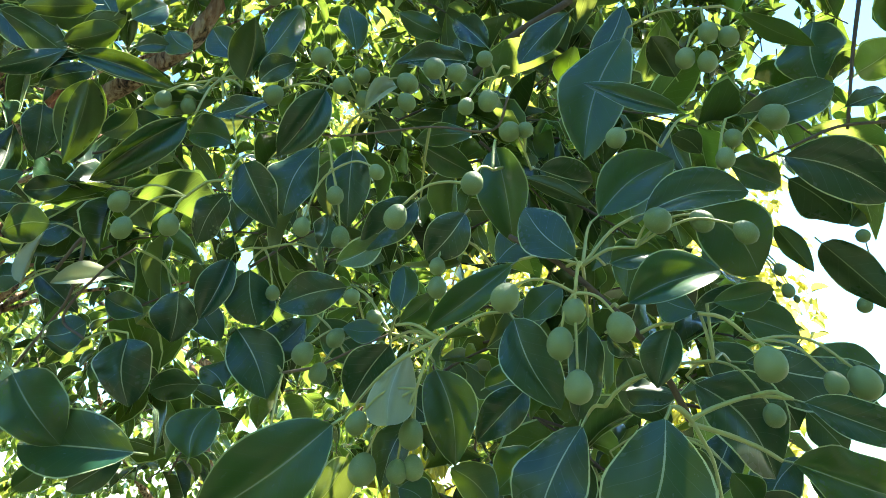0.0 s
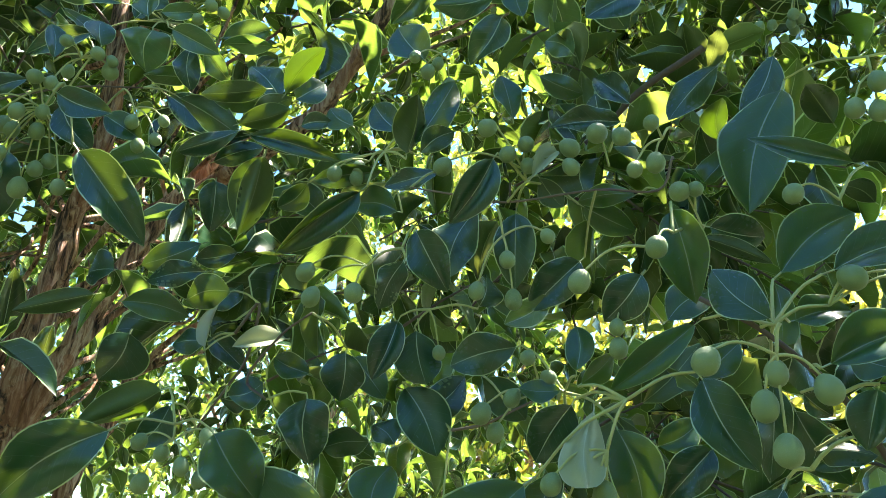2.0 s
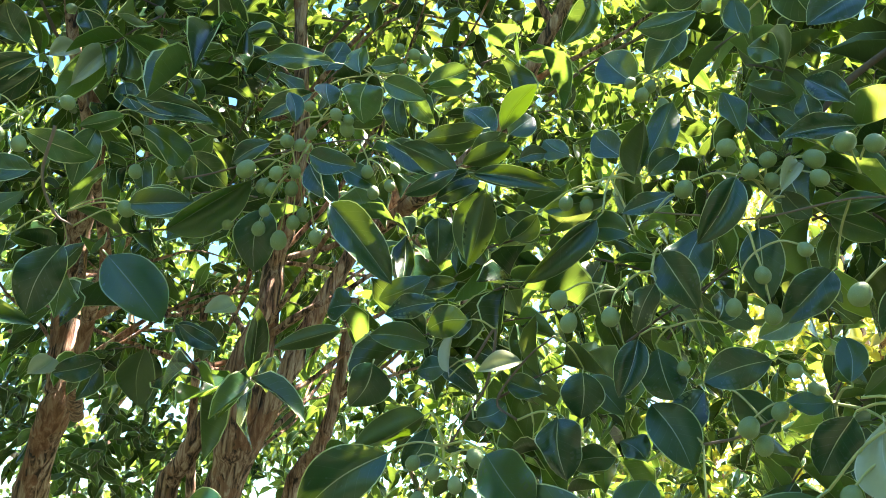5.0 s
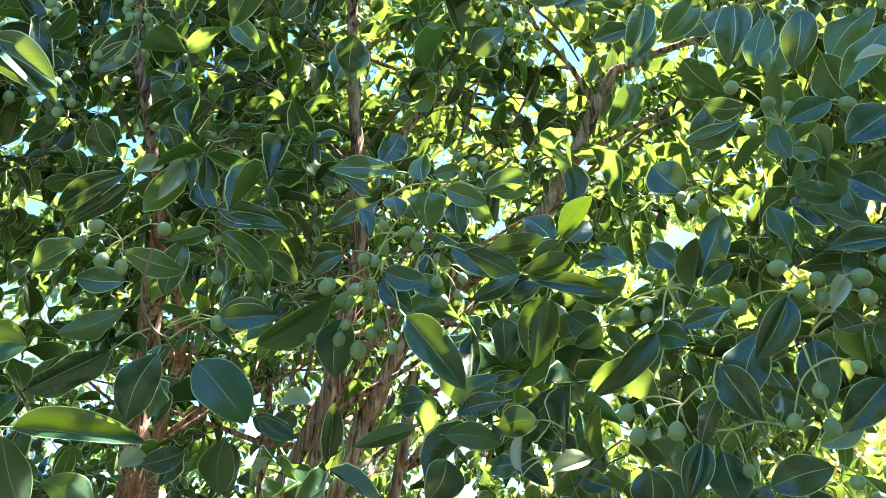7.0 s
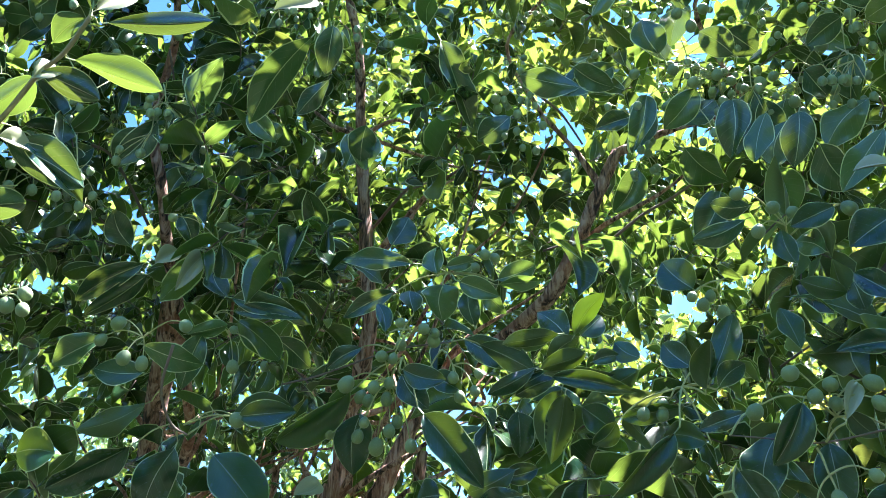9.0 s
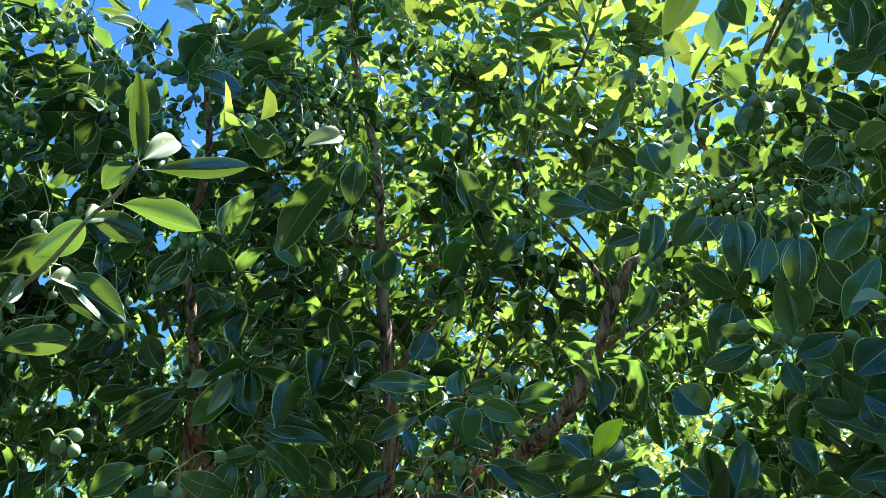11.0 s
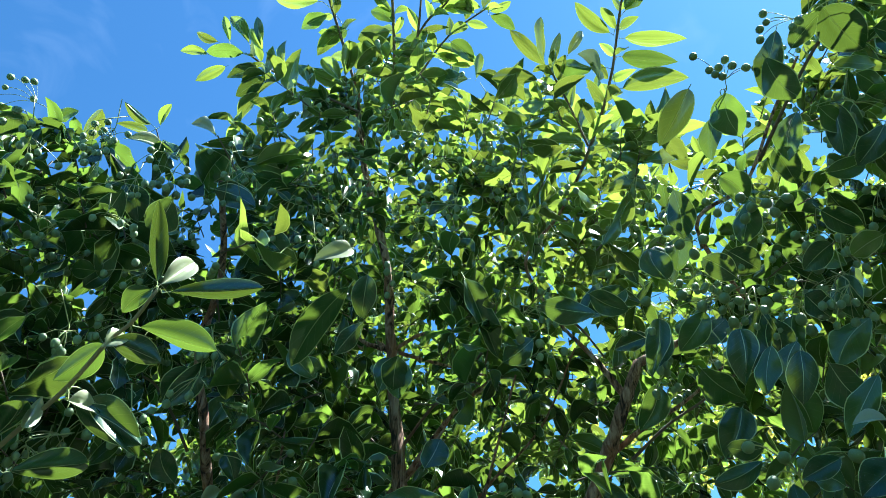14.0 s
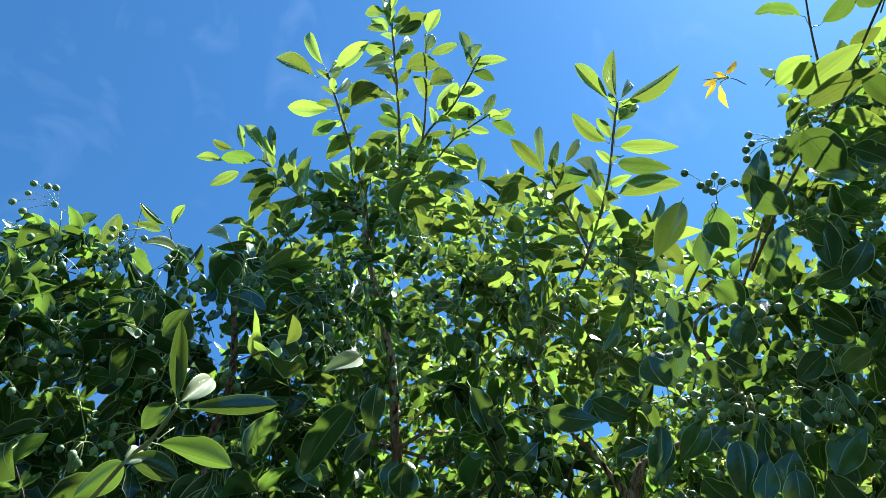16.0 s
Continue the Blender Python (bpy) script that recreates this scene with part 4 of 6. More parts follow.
leaf((-0.440, 0.561, 2.110), (-0.402, 0.573, 2.121), 0.021, 108, 0, FRESH_LEAF)
leaf((-0.437, 0.554, 2.084), (-0.431, 0.556, 2.037), 0.053, 133, 4, FRESH_LEAF)
leaf((-0.420, 0.555, 2.083), (-0.369, 0.566, 2.057), 0.029, 107, 1, FRESH_LEAF)
leaf((-0.380, 0.587, 2.090), (-0.327, 0.596, 2.108), 0.032, 108, 0, FRESH_LEAF)
leaf((-0.379, 0.586, 2.084), (-0.321, 0.594, 2.077), 0.021, 149, 0, FRESH_LEAF)
leaf((-0.428, 0.614, 2.109), (-0.419, 0.617, 2.053), 0.031, 152, 3, FRESH_LEAF)
leaf((-0.411, 0.618, 2.106), (-0.385, 0.624, 2.063), 0.025, 121, 4, FRESH_LEAF)
leaf((-0.464, 0.465, 1.974), (-0.473, 0.460, 2.019), 0.018, -143, 1)
leaf((-0.447, 0.498, 2.014), (-0.451, 0.496, 2.047), 0.029, -127, 0)
leaf((-0.504, 0.561, 2.092), (-0.580, 0.547, 2.061), 0.027, -112, 1, FRESH_LEAF)
leaf((-0.767, 0.539, 2.106), (-0.664, 0.573, 2.092), 0.028, 93, 0, FRESH_LEAF)
leaf((-0.805, 0.594, 2.130), (-0.723, 0.610, 2.058), 0.049, 78, 5, FRESH_LEAF)
leaf((-0.623, 0.424, 1.889), (-0.561, 0.443, 1.894), 0.030, 104, 1)
leaf((-0.481, 0.442, 1.908), (-0.562, 0.428, 1.848), 0.039, -159, 2)
leaf((-0.510, 0.497, 1.984), (-0.553, 0.486, 1.959), 0.022, -104, 0)
leaf((-0.501, 0.485, 1.902), (-0.507, 0.493, 1.834), 0.043, 138, 1)
leaf((-0.414, 0.451, 1.878), (-0.354, 0.477, 1.804), 0.039, 90, 4)
leaf((-0.424, 0.427, 1.912), (-0.379, 0.435, 1.898), 0.026, 100, 1)
leaf((-0.439, 0.454, 1.922), (-0.409, 0.465, 1.885), 0.030, 84, 1)
leaf((-0.421, 0.485, 1.930), (-0.386, 0.497, 1.910), 0.027, 87, 0)
leaf((-0.421, 0.571, 2.012), (-0.346, 0.583, 1.969), 0.035, 98, 1)
leaf((-0.295, 0.553, 1.978), (-0.348, 0.532, 1.977), 0.026, 52, 0)
leaf((-0.306, 0.531, 1.936), (-0.265, 0.529, 1.965), 0.023, -40, 3)
leaf((-0.268, 0.515, 1.954), (-0.227, 0.498, 1.994), 0.024, -22, 0)
leaf((-0.315, 0.547, 1.945), (-0.368, 0.526, 1.914), 0.020, -104, 5)
leaf((-0.314, 0.530, 1.935), (-0.237, 0.556, 1.919), 0.021, 140, 1)
leaf((-0.289, 0.544, 1.920), (-0.321, 0.585, 1.856), 0.043, -6, 2)
leaf((-0.355, 0.584, 1.916), (-0.351, 0.586, 1.863), 0.034, 142, 4)
leaf((-0.359, 0.594, 1.851), (-0.418, 0.581, 1.828), 0.032, -91, 5)
leaf((-0.350, 0.594, 1.821), (-0.412, 0.584, 1.812), 0.027, -95, 3)
leaf((-0.452, 0.585, 1.799), (-0.529, 0.581, 1.785), 0.023, 61, 1)
leaf((-0.418, 0.558, 1.781), (-0.354, 0.565, 1.768), 0.028, 98, 3)
leaf((-0.465, 0.622, 1.838), (-0.501, 0.618, 1.841), 0.040, -83, 4)
leaf((-0.435, 0.619, 1.774), (-0.448, 0.612, 1.723), 0.055, -122, 1)
leaf((-0.367, 0.608, 1.791), (-0.330, 0.619, 1.820), 0.035, 85, 3)
leaf((-0.337, 0.584, 1.749), (-0.371, 0.579, 1.748), 0.026, -84, 5)
leaf((-0.331, 0.564, 1.734), (-0.341, 0.596, 1.791), 0.014, -136, 2, PALE_LEAF)
leaf((-0.322, 0.501, 1.688), (-0.392, 0.501, 1.664), 0.032, 41, 2)
leaf((-0.339, 0.473, 1.656), (-0.412, 0.450, 1.599), 0.046, -99, 1)
leaf((-0.335, 0.535, 1.684), (-0.357, 0.525, 1.650), 0.029, -78, 5)
leaf((-0.883, 0.770, 1.872), (-0.920, 0.822, 1.800), 0.057, 3, 5)
leaf((-0.822, 0.746, 1.889), (-0.748, 0.758, 1.862), 0.035, 67, 0)
leaf((-0.736, 0.772, 1.922), (-0.747, 0.724, 1.896), 0.034, -57, 2, PALE_LEAF)
leaf((-0.879, 1.098, 1.949), (-0.886, 1.087, 1.878), 0.035, 171, 4, YOUNG_LEAF)
leaf((-0.501, 0.495, 1.614), (-0.540, 0.479, 1.612), 0.028, -86, 5)
leaf((-0.776, 0.790, 1.907), (-0.817, 0.812, 1.862), 0.042, 3, 4)
leaf((-0.355, 0.663, 1.870), (-0.402, 0.652, 1.862), 0.026, -98, 1)
leaf((-0.287, 0.597, 1.914), (-0.253, 0.607, 1.884), 0.035, 100, 3)
leaf((-0.219, 0.639, 1.964), (-0.270, 0.621, 1.938), 0.030, -110, 5)
leaf((-0.308, 0.569, 1.695), (-0.280, 0.575, 1.711), 0.031, 85, 3)
leaf((-0.808, 0.673, 2.268), (-0.881, 0.657, 2.298), 0.044, -138, 0, FRESH_LEAF)
leaf((-1.000, 0.722, 2.339), (-0.964, 0.739, 2.280), 0.047, 74, 0, FRESH_LEAF)
leaf((-0.750, 0.696, 2.278), (-0.803, 0.687, 2.248), 0.042, -110, 1, FRESH_LEAF)
leaf((-0.713, 0.551, 1.873), (-0.684, 0.562, 1.843), 0.051, 107, 0)
leaf((-0.708, 0.653, 2.037), (-0.725, 0.646, 1.994), 0.038, -95, 3, FRESH_LEAF)
leaf((-0.864, 0.227, 2.223), (-0.791, 0.284, 2.141), 0.045, 84, 2, FRESH_LEAF)
leaf((-0.908, 0.452, 2.455), (-0.970, 0.437, 2.365), 0.047, -131, 0, FRESH_LEAF)
leaf((-0.901, 0.470, 2.475), (-0.879, 0.490, 2.388), 0.050, 83, 0, FRESH_LEAF)
leaf((-0.788, 0.514, 2.477), (-0.743, 0.541, 2.421), 0.038, 109, 1, FRESH_LEAF)
leaf((-0.645, 0.688, 2.520), (-0.655, 0.688, 2.441), 0.055, 164, 0, FRESH_LEAF)
leaf((-1.127, 0.689, 2.500), (-1.078, 0.690, 2.590), 0.054, 132, 4, FRESH_LEAF)
leaf((-1.108, 0.724, 2.498), (-1.060, 0.697, 2.549), 0.028, 1, 1, FRESH_LEAF)
leaf((-1.028, 0.564, 2.292), (-1.041, 0.518, 2.346), 0.049, 50, 3, FRESH_LEAF)
leaf((-0.913, 0.545, 2.321), (-0.893, 0.561, 2.273), 0.038, 94, 4, FRESH_LEAF)
leaf((-0.895, 0.495, 2.197), (-1.010, 0.468, 2.136), 0.038, -130, 1, FRESH_LEAF)
leaf((-0.887, 0.498, 2.178), (-1.001, 0.489, 2.127), 0.034, 24, 0, FRESH_LEAF)
leaf((-0.767, 0.530, 2.124), (-0.676, 0.584, 2.106), 0.037, 98, 4, FRESH_LEAF)
leaf((-0.834, 0.548, 2.234), (-0.833, 0.501, 2.140), 0.030, -62, 2, PALE_LEAF)
leaf((-0.878, 0.531, 2.231), (-0.883, 0.495, 2.194), 0.030, -68, 2, PALE_LEAF)
leaf((-0.768, 0.466, 2.034), (-0.697, 0.476, 2.044), 0.022, -48, 4, FRESH_LEAF)
leaf((-0.747, 0.416, 1.875), (-0.826, 0.382, 1.810), 0.042, -146, 4)
leaf((-0.738, 0.414, 1.921), (-0.815, 0.395, 1.888), 0.031, 80, 3)
leaf((-0.733, 0.515, 1.894), (-0.662, 0.550, 1.819), 0.068, 68, 0)
leaf((-0.753, 0.482, 1.896), (-0.775, 0.476, 1.808), 0.051, -133, 3)
leaf((-0.665, 0.460, 1.910), (-0.588, 0.483, 1.911), 0.037, 100, 0)
leaf((-0.717, 0.286, 1.749), (-0.589, 0.327, 1.738), 0.031, 78, 2)
leaf((-0.661, 0.213, 1.792), (-0.633, 0.225, 1.792), 0.036, 106, 1)
leaf((-0.605, 0.209, 1.718), (-0.617, 0.253, 1.670), 0.029, -38, 3)
leaf((-0.643, 0.276, 1.697), (-0.602, 0.307, 1.678), 0.027, -79, 3)
leaf((-0.899, 0.797, 1.874), (-0.925, 0.841, 1.798), 0.051, -15, 4)
leaf((-1.001, 0.717, 1.820), (-0.940, 0.747, 1.844), 0.040, 100, 3)
leaf((-1.012, 0.690, 1.811), (-1.015, 0.733, 1.855), 0.035, 49, 2, PALE_LEAF)
leaf((-0.798, 0.727, 1.882), (-0.744, 0.757, 1.851), 0.027, 92, 3)
leaf((-0.818, 0.394, 2.008), (-0.882, 0.369, 1.978), 0.038, -99, 4, FRESH_LEAF)
leaf((-0.782, 0.413, 2.002), (-0.712, 0.450, 1.975), 0.034, 119, 3, FRESH_LEAF)
leaf((-0.747, 0.481, 2.045), (-0.763, 0.479, 1.967), 0.036, 134, 1, FRESH_LEAF)
leaf((-0.851, 0.500, 2.008), (-0.913, 0.459, 2.017), 0.041, -89, 1, FRESH_LEAF)
leaf((-0.809, 0.697, 2.148), (-0.757, 0.728, 2.092), 0.043, 122, 3, FRESH_LEAF)
leaf((-0.170, 0.792, 2.526), (-0.210, 0.778, 2.410), 0.043, -80, 4, FRESH_LEAF)
leaf((-0.206, 0.862, 2.541), (-0.271, 0.837, 2.523), 0.039, -107, 4, FRESH_LEAF)
leaf((0.068, 0.479, 2.103), (0.013, 0.471, 2.040), 0.029, -84, 3, FRESH_LEAF)
leaf((0.045, 0.408, 2.005), (0.015, 0.406, 2.013), 0.023, -59, 2, PALE_LEAF)
leaf((0.045, 0.457, 1.990), (0.003, 0.439, 1.964), 0.039, -79, 1)
leaf((-0.002, 0.429, 1.993), (-0.042, 0.415, 1.975), 0.023, -96, 0)
leaf((-0.047, 0.410, 1.930), (-0.051, 0.402, 1.966), 0.020, -170, 5)
leaf((-0.137, 0.519, 1.984), (-0.163, 0.507, 2.024), 0.040, -106, 1)
leaf((-0.065, 0.518, 2.070), (-0.103, 0.495, 2.068), 0.024, -125, 5, FRESH_LEAF)
leaf((-0.070, 0.521, 2.059), (-0.132, 0.503, 2.032), 0.025, 77, 0, FRESH_LEAF)
leaf((-0.275, 0.534, 1.963), (-0.302, 0.516, 1.998), 0.035, -95, 3)
leaf((-0.266, 0.536, 1.965), (-0.240, 0.548, 1.994), 0.031, 94, 0)
leaf((-0.048, 0.679, 2.366), (-0.076, 0.682, 2.278), 0.050, -83, 4, FRESH_LEAF)
leaf((-0.017, 0.617, 2.275), (-0.048, 0.617, 2.205), 0.037, -80, 5, FRESH_LEAF)
leaf((0.009, 0.544, 2.204), (-0.015, 0.550, 2.137), 0.037, -96, 1, FRESH_LEAF)
leaf((0.000, 0.612, 2.051), (-0.029, 0.601, 2.067), 0.032, -111, 3, FRESH_LEAF)
leaf((0.019, 0.649, 2.033), (0.022, 0.650, 1.997), 0.027, -174, 5)
leaf((-0.134, 0.847, 2.626), (-0.145, 0.824, 2.736), 0.062, -162, 0, FRESH_LEAF)
leaf((0.004, 0.906, 2.575), (-0.049, 0.909, 2.446), 0.060, -119, 3, FRESH_LEAF)
leaf((0.044, 0.928, 2.551), (0.027, 0.938, 2.474), 0.053, -98, 4, FRESH_LEAF)
leaf((0.006, 0.938, 2.507), (0.022, 0.952, 2.455), 0.036, 137, 3, FRESH_LEAF)
leaf((0.142, 0.850, 2.543), (0.128, 0.863, 2.459), 0.058, -156, 1, FRESH_LEAF)
leaf((-0.025, 0.897, 2.725), (0.022, 0.929, 2.675), 0.064, 140, 5, FRESH_LEAF)
leaf((-0.223, 0.851, 2.668), (-0.306, 0.818, 2.606), 0.054, -111, 4, FRESH_LEAF)
leaf((-0.237, 1.168, 3.113), (-0.336, 1.145, 3.073), 0.069, -118, 3, YOUNG_LEAF)
leaf((-0.261, 1.192, 3.076), (-0.368, 1.142, 3.043), 0.066, -127, 4, YOUNG_LEAF)
leaf((-0.247, 1.116, 3.168), (-0.310, 1.140, 3.108), 0.075, 8, 1, YOUNG_LEAF)
leaf((-0.795, 0.561, 2.488), (-0.762, 0.583, 2.475), 0.041, 113, 3, FRESH_LEAF)
leaf((-1.110, 0.304, 2.638), (-1.161, 0.274, 2.646), 0.039, -129, 3, FRESH_LEAF)
leaf((-1.221, 0.347, 2.677), (-1.167, 0.362, 2.715), 0.044, 132, 0, FRESH_LEAF)
leaf((-0.760, 0.778, 2.537), (-0.730, 0.778, 2.630), 0.057, 140, 3, FRESH_LEAF)
leaf((-0.716, 0.899, 2.412), (-0.680, 0.896, 2.482), 0.063, 107, 5, FRESH_LEAF)
leaf((-0.749, 0.193, 2.336), (-0.695, 0.110, 2.414), 0.027, 4, 2, FRESH_LEAF)
leaf((-0.745, 0.186, 2.333), (-0.781, 0.176, 2.295), 0.031, -133, 2, FRESH_LEAF)
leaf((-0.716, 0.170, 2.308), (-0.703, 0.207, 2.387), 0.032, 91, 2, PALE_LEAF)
leaf((-0.743, 0.197, 2.331), (-0.605, 0.254, 2.331), 0.029, -38, 2, FRESH_LEAF)
leaf((-0.768, 0.191, 2.276), (-0.684, 0.271, 2.267), 0.041, -23, 2, FRESH_LEAF)
leaf((-0.795, 0.183, 2.254), (-0.870, 0.184, 2.217), 0.040, 44, 2, FRESH_LEAF)
leaf((-0.791, 0.175, 2.251), (-0.745, 0.237, 2.241), 0.038, -39, 2, FRESH_LEAF)
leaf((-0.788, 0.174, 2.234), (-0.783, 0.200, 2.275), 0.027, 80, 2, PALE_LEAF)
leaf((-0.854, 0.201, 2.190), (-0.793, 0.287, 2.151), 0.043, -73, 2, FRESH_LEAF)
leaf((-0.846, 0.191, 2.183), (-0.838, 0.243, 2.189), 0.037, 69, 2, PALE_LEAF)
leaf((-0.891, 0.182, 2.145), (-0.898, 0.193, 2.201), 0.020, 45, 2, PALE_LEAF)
leaf((-0.947, 0.184, 2.151), (-0.883, 0.157, 2.179), 0.038, 14, 2, FRESH_LEAF)
leaf((-0.937, 0.208, 2.112), (-0.821, 0.248, 2.118), 0.040, -47, 2, FRESH_LEAF)
leaf((-0.620, 0.456, 2.607), (-0.648, 0.391, 2.536), 0.039, -82, 2, PALE_LEAF)
leaf((-0.559, 0.422, 2.488), (-0.581, 0.443, 2.415), 0.042, -162, 1, FRESH_LEAF)
leaf((-0.567, 0.398, 2.451), (-0.721, 0.456, 2.390), 0.054, 3, 3, FRESH_LEAF)
leaf((-0.602, 0.489, 2.455), (-0.665, 0.506, 2.412), 0.033, 51, 3, FRESH_LEAF)
leaf((-0.460, 0.566, 2.568), (-0.421, 0.645, 2.431), 0.047, 116, 4, FRESH_LEAF)
leaf((-0.641, 0.658, 2.517), (-0.655, 0.681, 2.453), 0.060, 154, 3, FRESH_LEAF)
leaf((-0.140, 0.773, 2.574), (-0.146, 0.733, 2.644), 0.063, -147, 4, FRESH_LEAF)
leaf((-0.167, 0.826, 2.538), (-0.222, 0.825, 2.442), 0.046, -94, 5, FRESH_LEAF)
leaf((0.067, 0.637, 2.879), (0.062, 0.681, 2.795), 0.064, -148, 0, FRESH_LEAF)
leaf((-0.936, 0.493, 2.539), (-0.932, 0.526, 2.446), 0.049, 124, 0, FRESH_LEAF)
leaf((-0.998, 0.489, 2.503), (-1.044, 0.495, 2.430), 0.056, -144, 1, FRESH_LEAF)
leaf((-1.002, 0.404, 2.964), (-0.926, 0.467, 2.901), 0.055, 115, 3, FRESH_LEAF)
leaf((0.180, 0.632, 2.410), (0.129, 0.621, 2.378), 0.039, -141, 5, YOUNG_LEAF)
leaf((-0.265, 0.744, 2.526), (-0.357, 0.681, 2.546), 0.051, -112, 5, FRESH_LEAF)
leaf((-0.130, 0.849, 2.474), (-0.067, 0.863, 2.541), 0.052, 87, 5, FRESH_LEAF)
leaf((0.004, 0.859, 2.509), (-0.005, 0.885, 2.429), 0.050, -172, 3, FRESH_LEAF)
leaf((-0.289, 0.749, 2.597), (-0.222, 0.796, 2.564), 0.048, 123, 1, FRESH_LEAF)
leaf((-0.021, 0.814, 2.564), (-0.071, 0.778, 2.612), 0.051, -153, 0, FRESH_LEAF)
leaf((0.058, 0.768, 2.461), (0.092, 0.799, 2.423), 0.051, 121, 4, FRESH_LEAF)
leaf((-1.301, 0.304, 2.654), (-1.366, 0.297, 2.614), 0.054, -140, 4, FRESH_LEAF)
leaf((-1.282, 0.334, 2.773), (-1.218, 0.370, 2.768), 0.052, 112, 5, FRESH_LEAF)
leaf((-0.684, 0.728, 2.262), (-0.734, 0.693, 2.290), 0.039, -114, 0, FRESH_LEAF)
leaf((0.150, 0.568, 2.842), (0.172, 0.621, 2.755), 0.061, -168, 3, FRESH_LEAF)
leaf((0.181, 0.694, 2.818), (0.128, 0.713, 2.719), 0.053, -107, 0, FRESH_LEAF)
leaf((0.233, 0.678, 2.794), (0.208, 0.710, 2.680), 0.049, -130, 5, FRESH_LEAF)
leaf((0.112, 0.709, 2.758), (0.135, 0.754, 2.697), 0.056, 143, 4, FRESH_LEAF)
leaf((0.044, 0.660, 2.849), (0.006, 0.686, 2.762), 0.047, -113, 0, FRESH_LEAF)
leaf((-0.075, 0.714, 2.757), (-0.090, 0.743, 2.649), 0.054, -149, 5, FRESH_LEAF)
leaf((-0.073, 0.777, 2.691), (-0.119, 0.782, 2.610), 0.051, -103, 0, FRESH_LEAF)
leaf((0.007, 0.727, 2.759), (0.046, 0.777, 2.709), 0.056, 139, 4, FRESH_LEAF)
leaf((0.046, 0.748, 2.693), (0.001, 0.771, 2.616), 0.051, -110, 5, FRESH_LEAF)
leaf((0.166, 0.736, 2.673), (0.252, 0.757, 2.695), 0.040, 127, 0, FRESH_LEAF)
leaf((0.133, 0.738, 2.601), (0.192, 0.780, 2.556), 0.044, 141, 4, FRESH_LEAF)
leaf((0.141, 0.786, 2.560), (0.081, 0.774, 2.508), 0.045, -131, 0, FRESH_LEAF)
leaf((0.150, 0.846, 2.438), (0.069, 0.842, 2.370), 0.060, -88, 5, FRESH_LEAF)
leaf((0.027, 0.814, 2.412), (-0.013, 0.825, 2.342), 0.058, -99, 5, FRESH_LEAF)
leaf((0.051, 0.812, 2.355), (0.093, 0.861, 2.287), 0.065, 131, 5, FRESH_LEAF)
leaf((-0.090, 0.801, 2.514), (-0.154, 0.795, 2.442), 0.049, -111, 0, FRESH_LEAF)
leaf((-0.136, 0.813, 2.412), (-0.089, 0.856, 2.343), 0.063, 168, 4, FRESH_LEAF)
leaf((-0.020, 0.852, 2.363), (0.001, 0.890, 2.282), 0.056, 143, 4, FRESH_LEAF)
leaf((-0.090, 0.938, 2.397), (-0.148, 0.929, 2.315), 0.064, -81, 4, FRESH_LEAF)
leaf((-0.221, 0.927, 2.484), (-0.271, 0.933, 2.400), 0.053, -130, 4, FRESH_LEAF)
leaf((-0.268, 0.829, 2.690), (-0.325, 0.826, 2.617), 0.059, -96, 5, FRESH_LEAF)
leaf((-0.423, 0.829, 2.599), (-0.495, 0.819, 2.559), 0.056, -108, 3, FRESH_LEAF)
leaf((-0.811, 0.633, 2.726), (-0.850, 0.576, 2.760), 0.054, 18, 4, YOUNG_LEAF)
leaf((-0.915, 0.484, 2.828), (-0.858, 0.544, 2.768), 0.060, 103, 4, FRESH_LEAF)
leaf((-0.982, 0.361, 2.736), (-1.041, 0.316, 2.772), 0.050, -120, 0, FRESH_LEAF)
leaf((-1.117, 0.308, 2.752), (-1.145, 0.342, 2.666), 0.052, 146, 3, FRESH_LEAF)
leaf((-1.338, 0.261, 2.975), (-1.393, 0.262, 2.906), 0.055, -143, 1, FRESH_LEAF)
leaf((-1.342, 0.260, 2.820), (-1.279, 0.311, 2.784), 0.054, 116, 4, FRESH_LEAF)
leaf((-1.282, 0.338, 2.497), (-1.237, 0.391, 2.439), 0.057, 87, 4, FRESH_LEAF)
leaf((-1.145, 0.459, 2.427), (-1.085, 0.469, 2.466), 0.054, 117, 0, FRESH_LEAF)
leaf((-0.581, 0.300, 3.974), (-0.641, 0.264, 3.981), 0.039, -140, 1, YOUNG_LEAF)
leaf((-0.592, 0.344, 3.922), (-0.628, 0.285, 3.990), 0.045, -128, 1, YOUNG_LEAF)
leaf((-0.591, 0.345, 3.946), (-0.652, 0.301, 3.946), 0.029, -7, 2, YOUNG_LEAF)
leaf((-0.583, 0.335, 3.928), (-0.561, 0.278, 4.021), 0.043, -152, 2, YOUNG_LEAF)
leaf((-0.573, 0.350, 3.960), (-0.510, 0.309, 3.980), 0.049, -20, 2, YOUNG_LEAF)
leaf((-0.573, 0.361, 3.950), (-0.465, 0.350, 3.972), 0.054, 11, 1, YOUNG_LEAF)
leaf((-0.580, 0.364, 3.932), (-0.491, 0.365, 3.966), 0.040, 5, 5, FRESH_LEAF)
leaf((-0.616, 0.393, 3.907), (-0.678, 0.342, 3.908), 0.049, 11, 1, YOUNG_LEAF)
leaf((-0.617, 0.404, 3.895), (-0.649, 0.380, 3.896), 0.027, -139, 5, FRESH_LEAF)
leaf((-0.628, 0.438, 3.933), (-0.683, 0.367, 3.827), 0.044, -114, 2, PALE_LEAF)
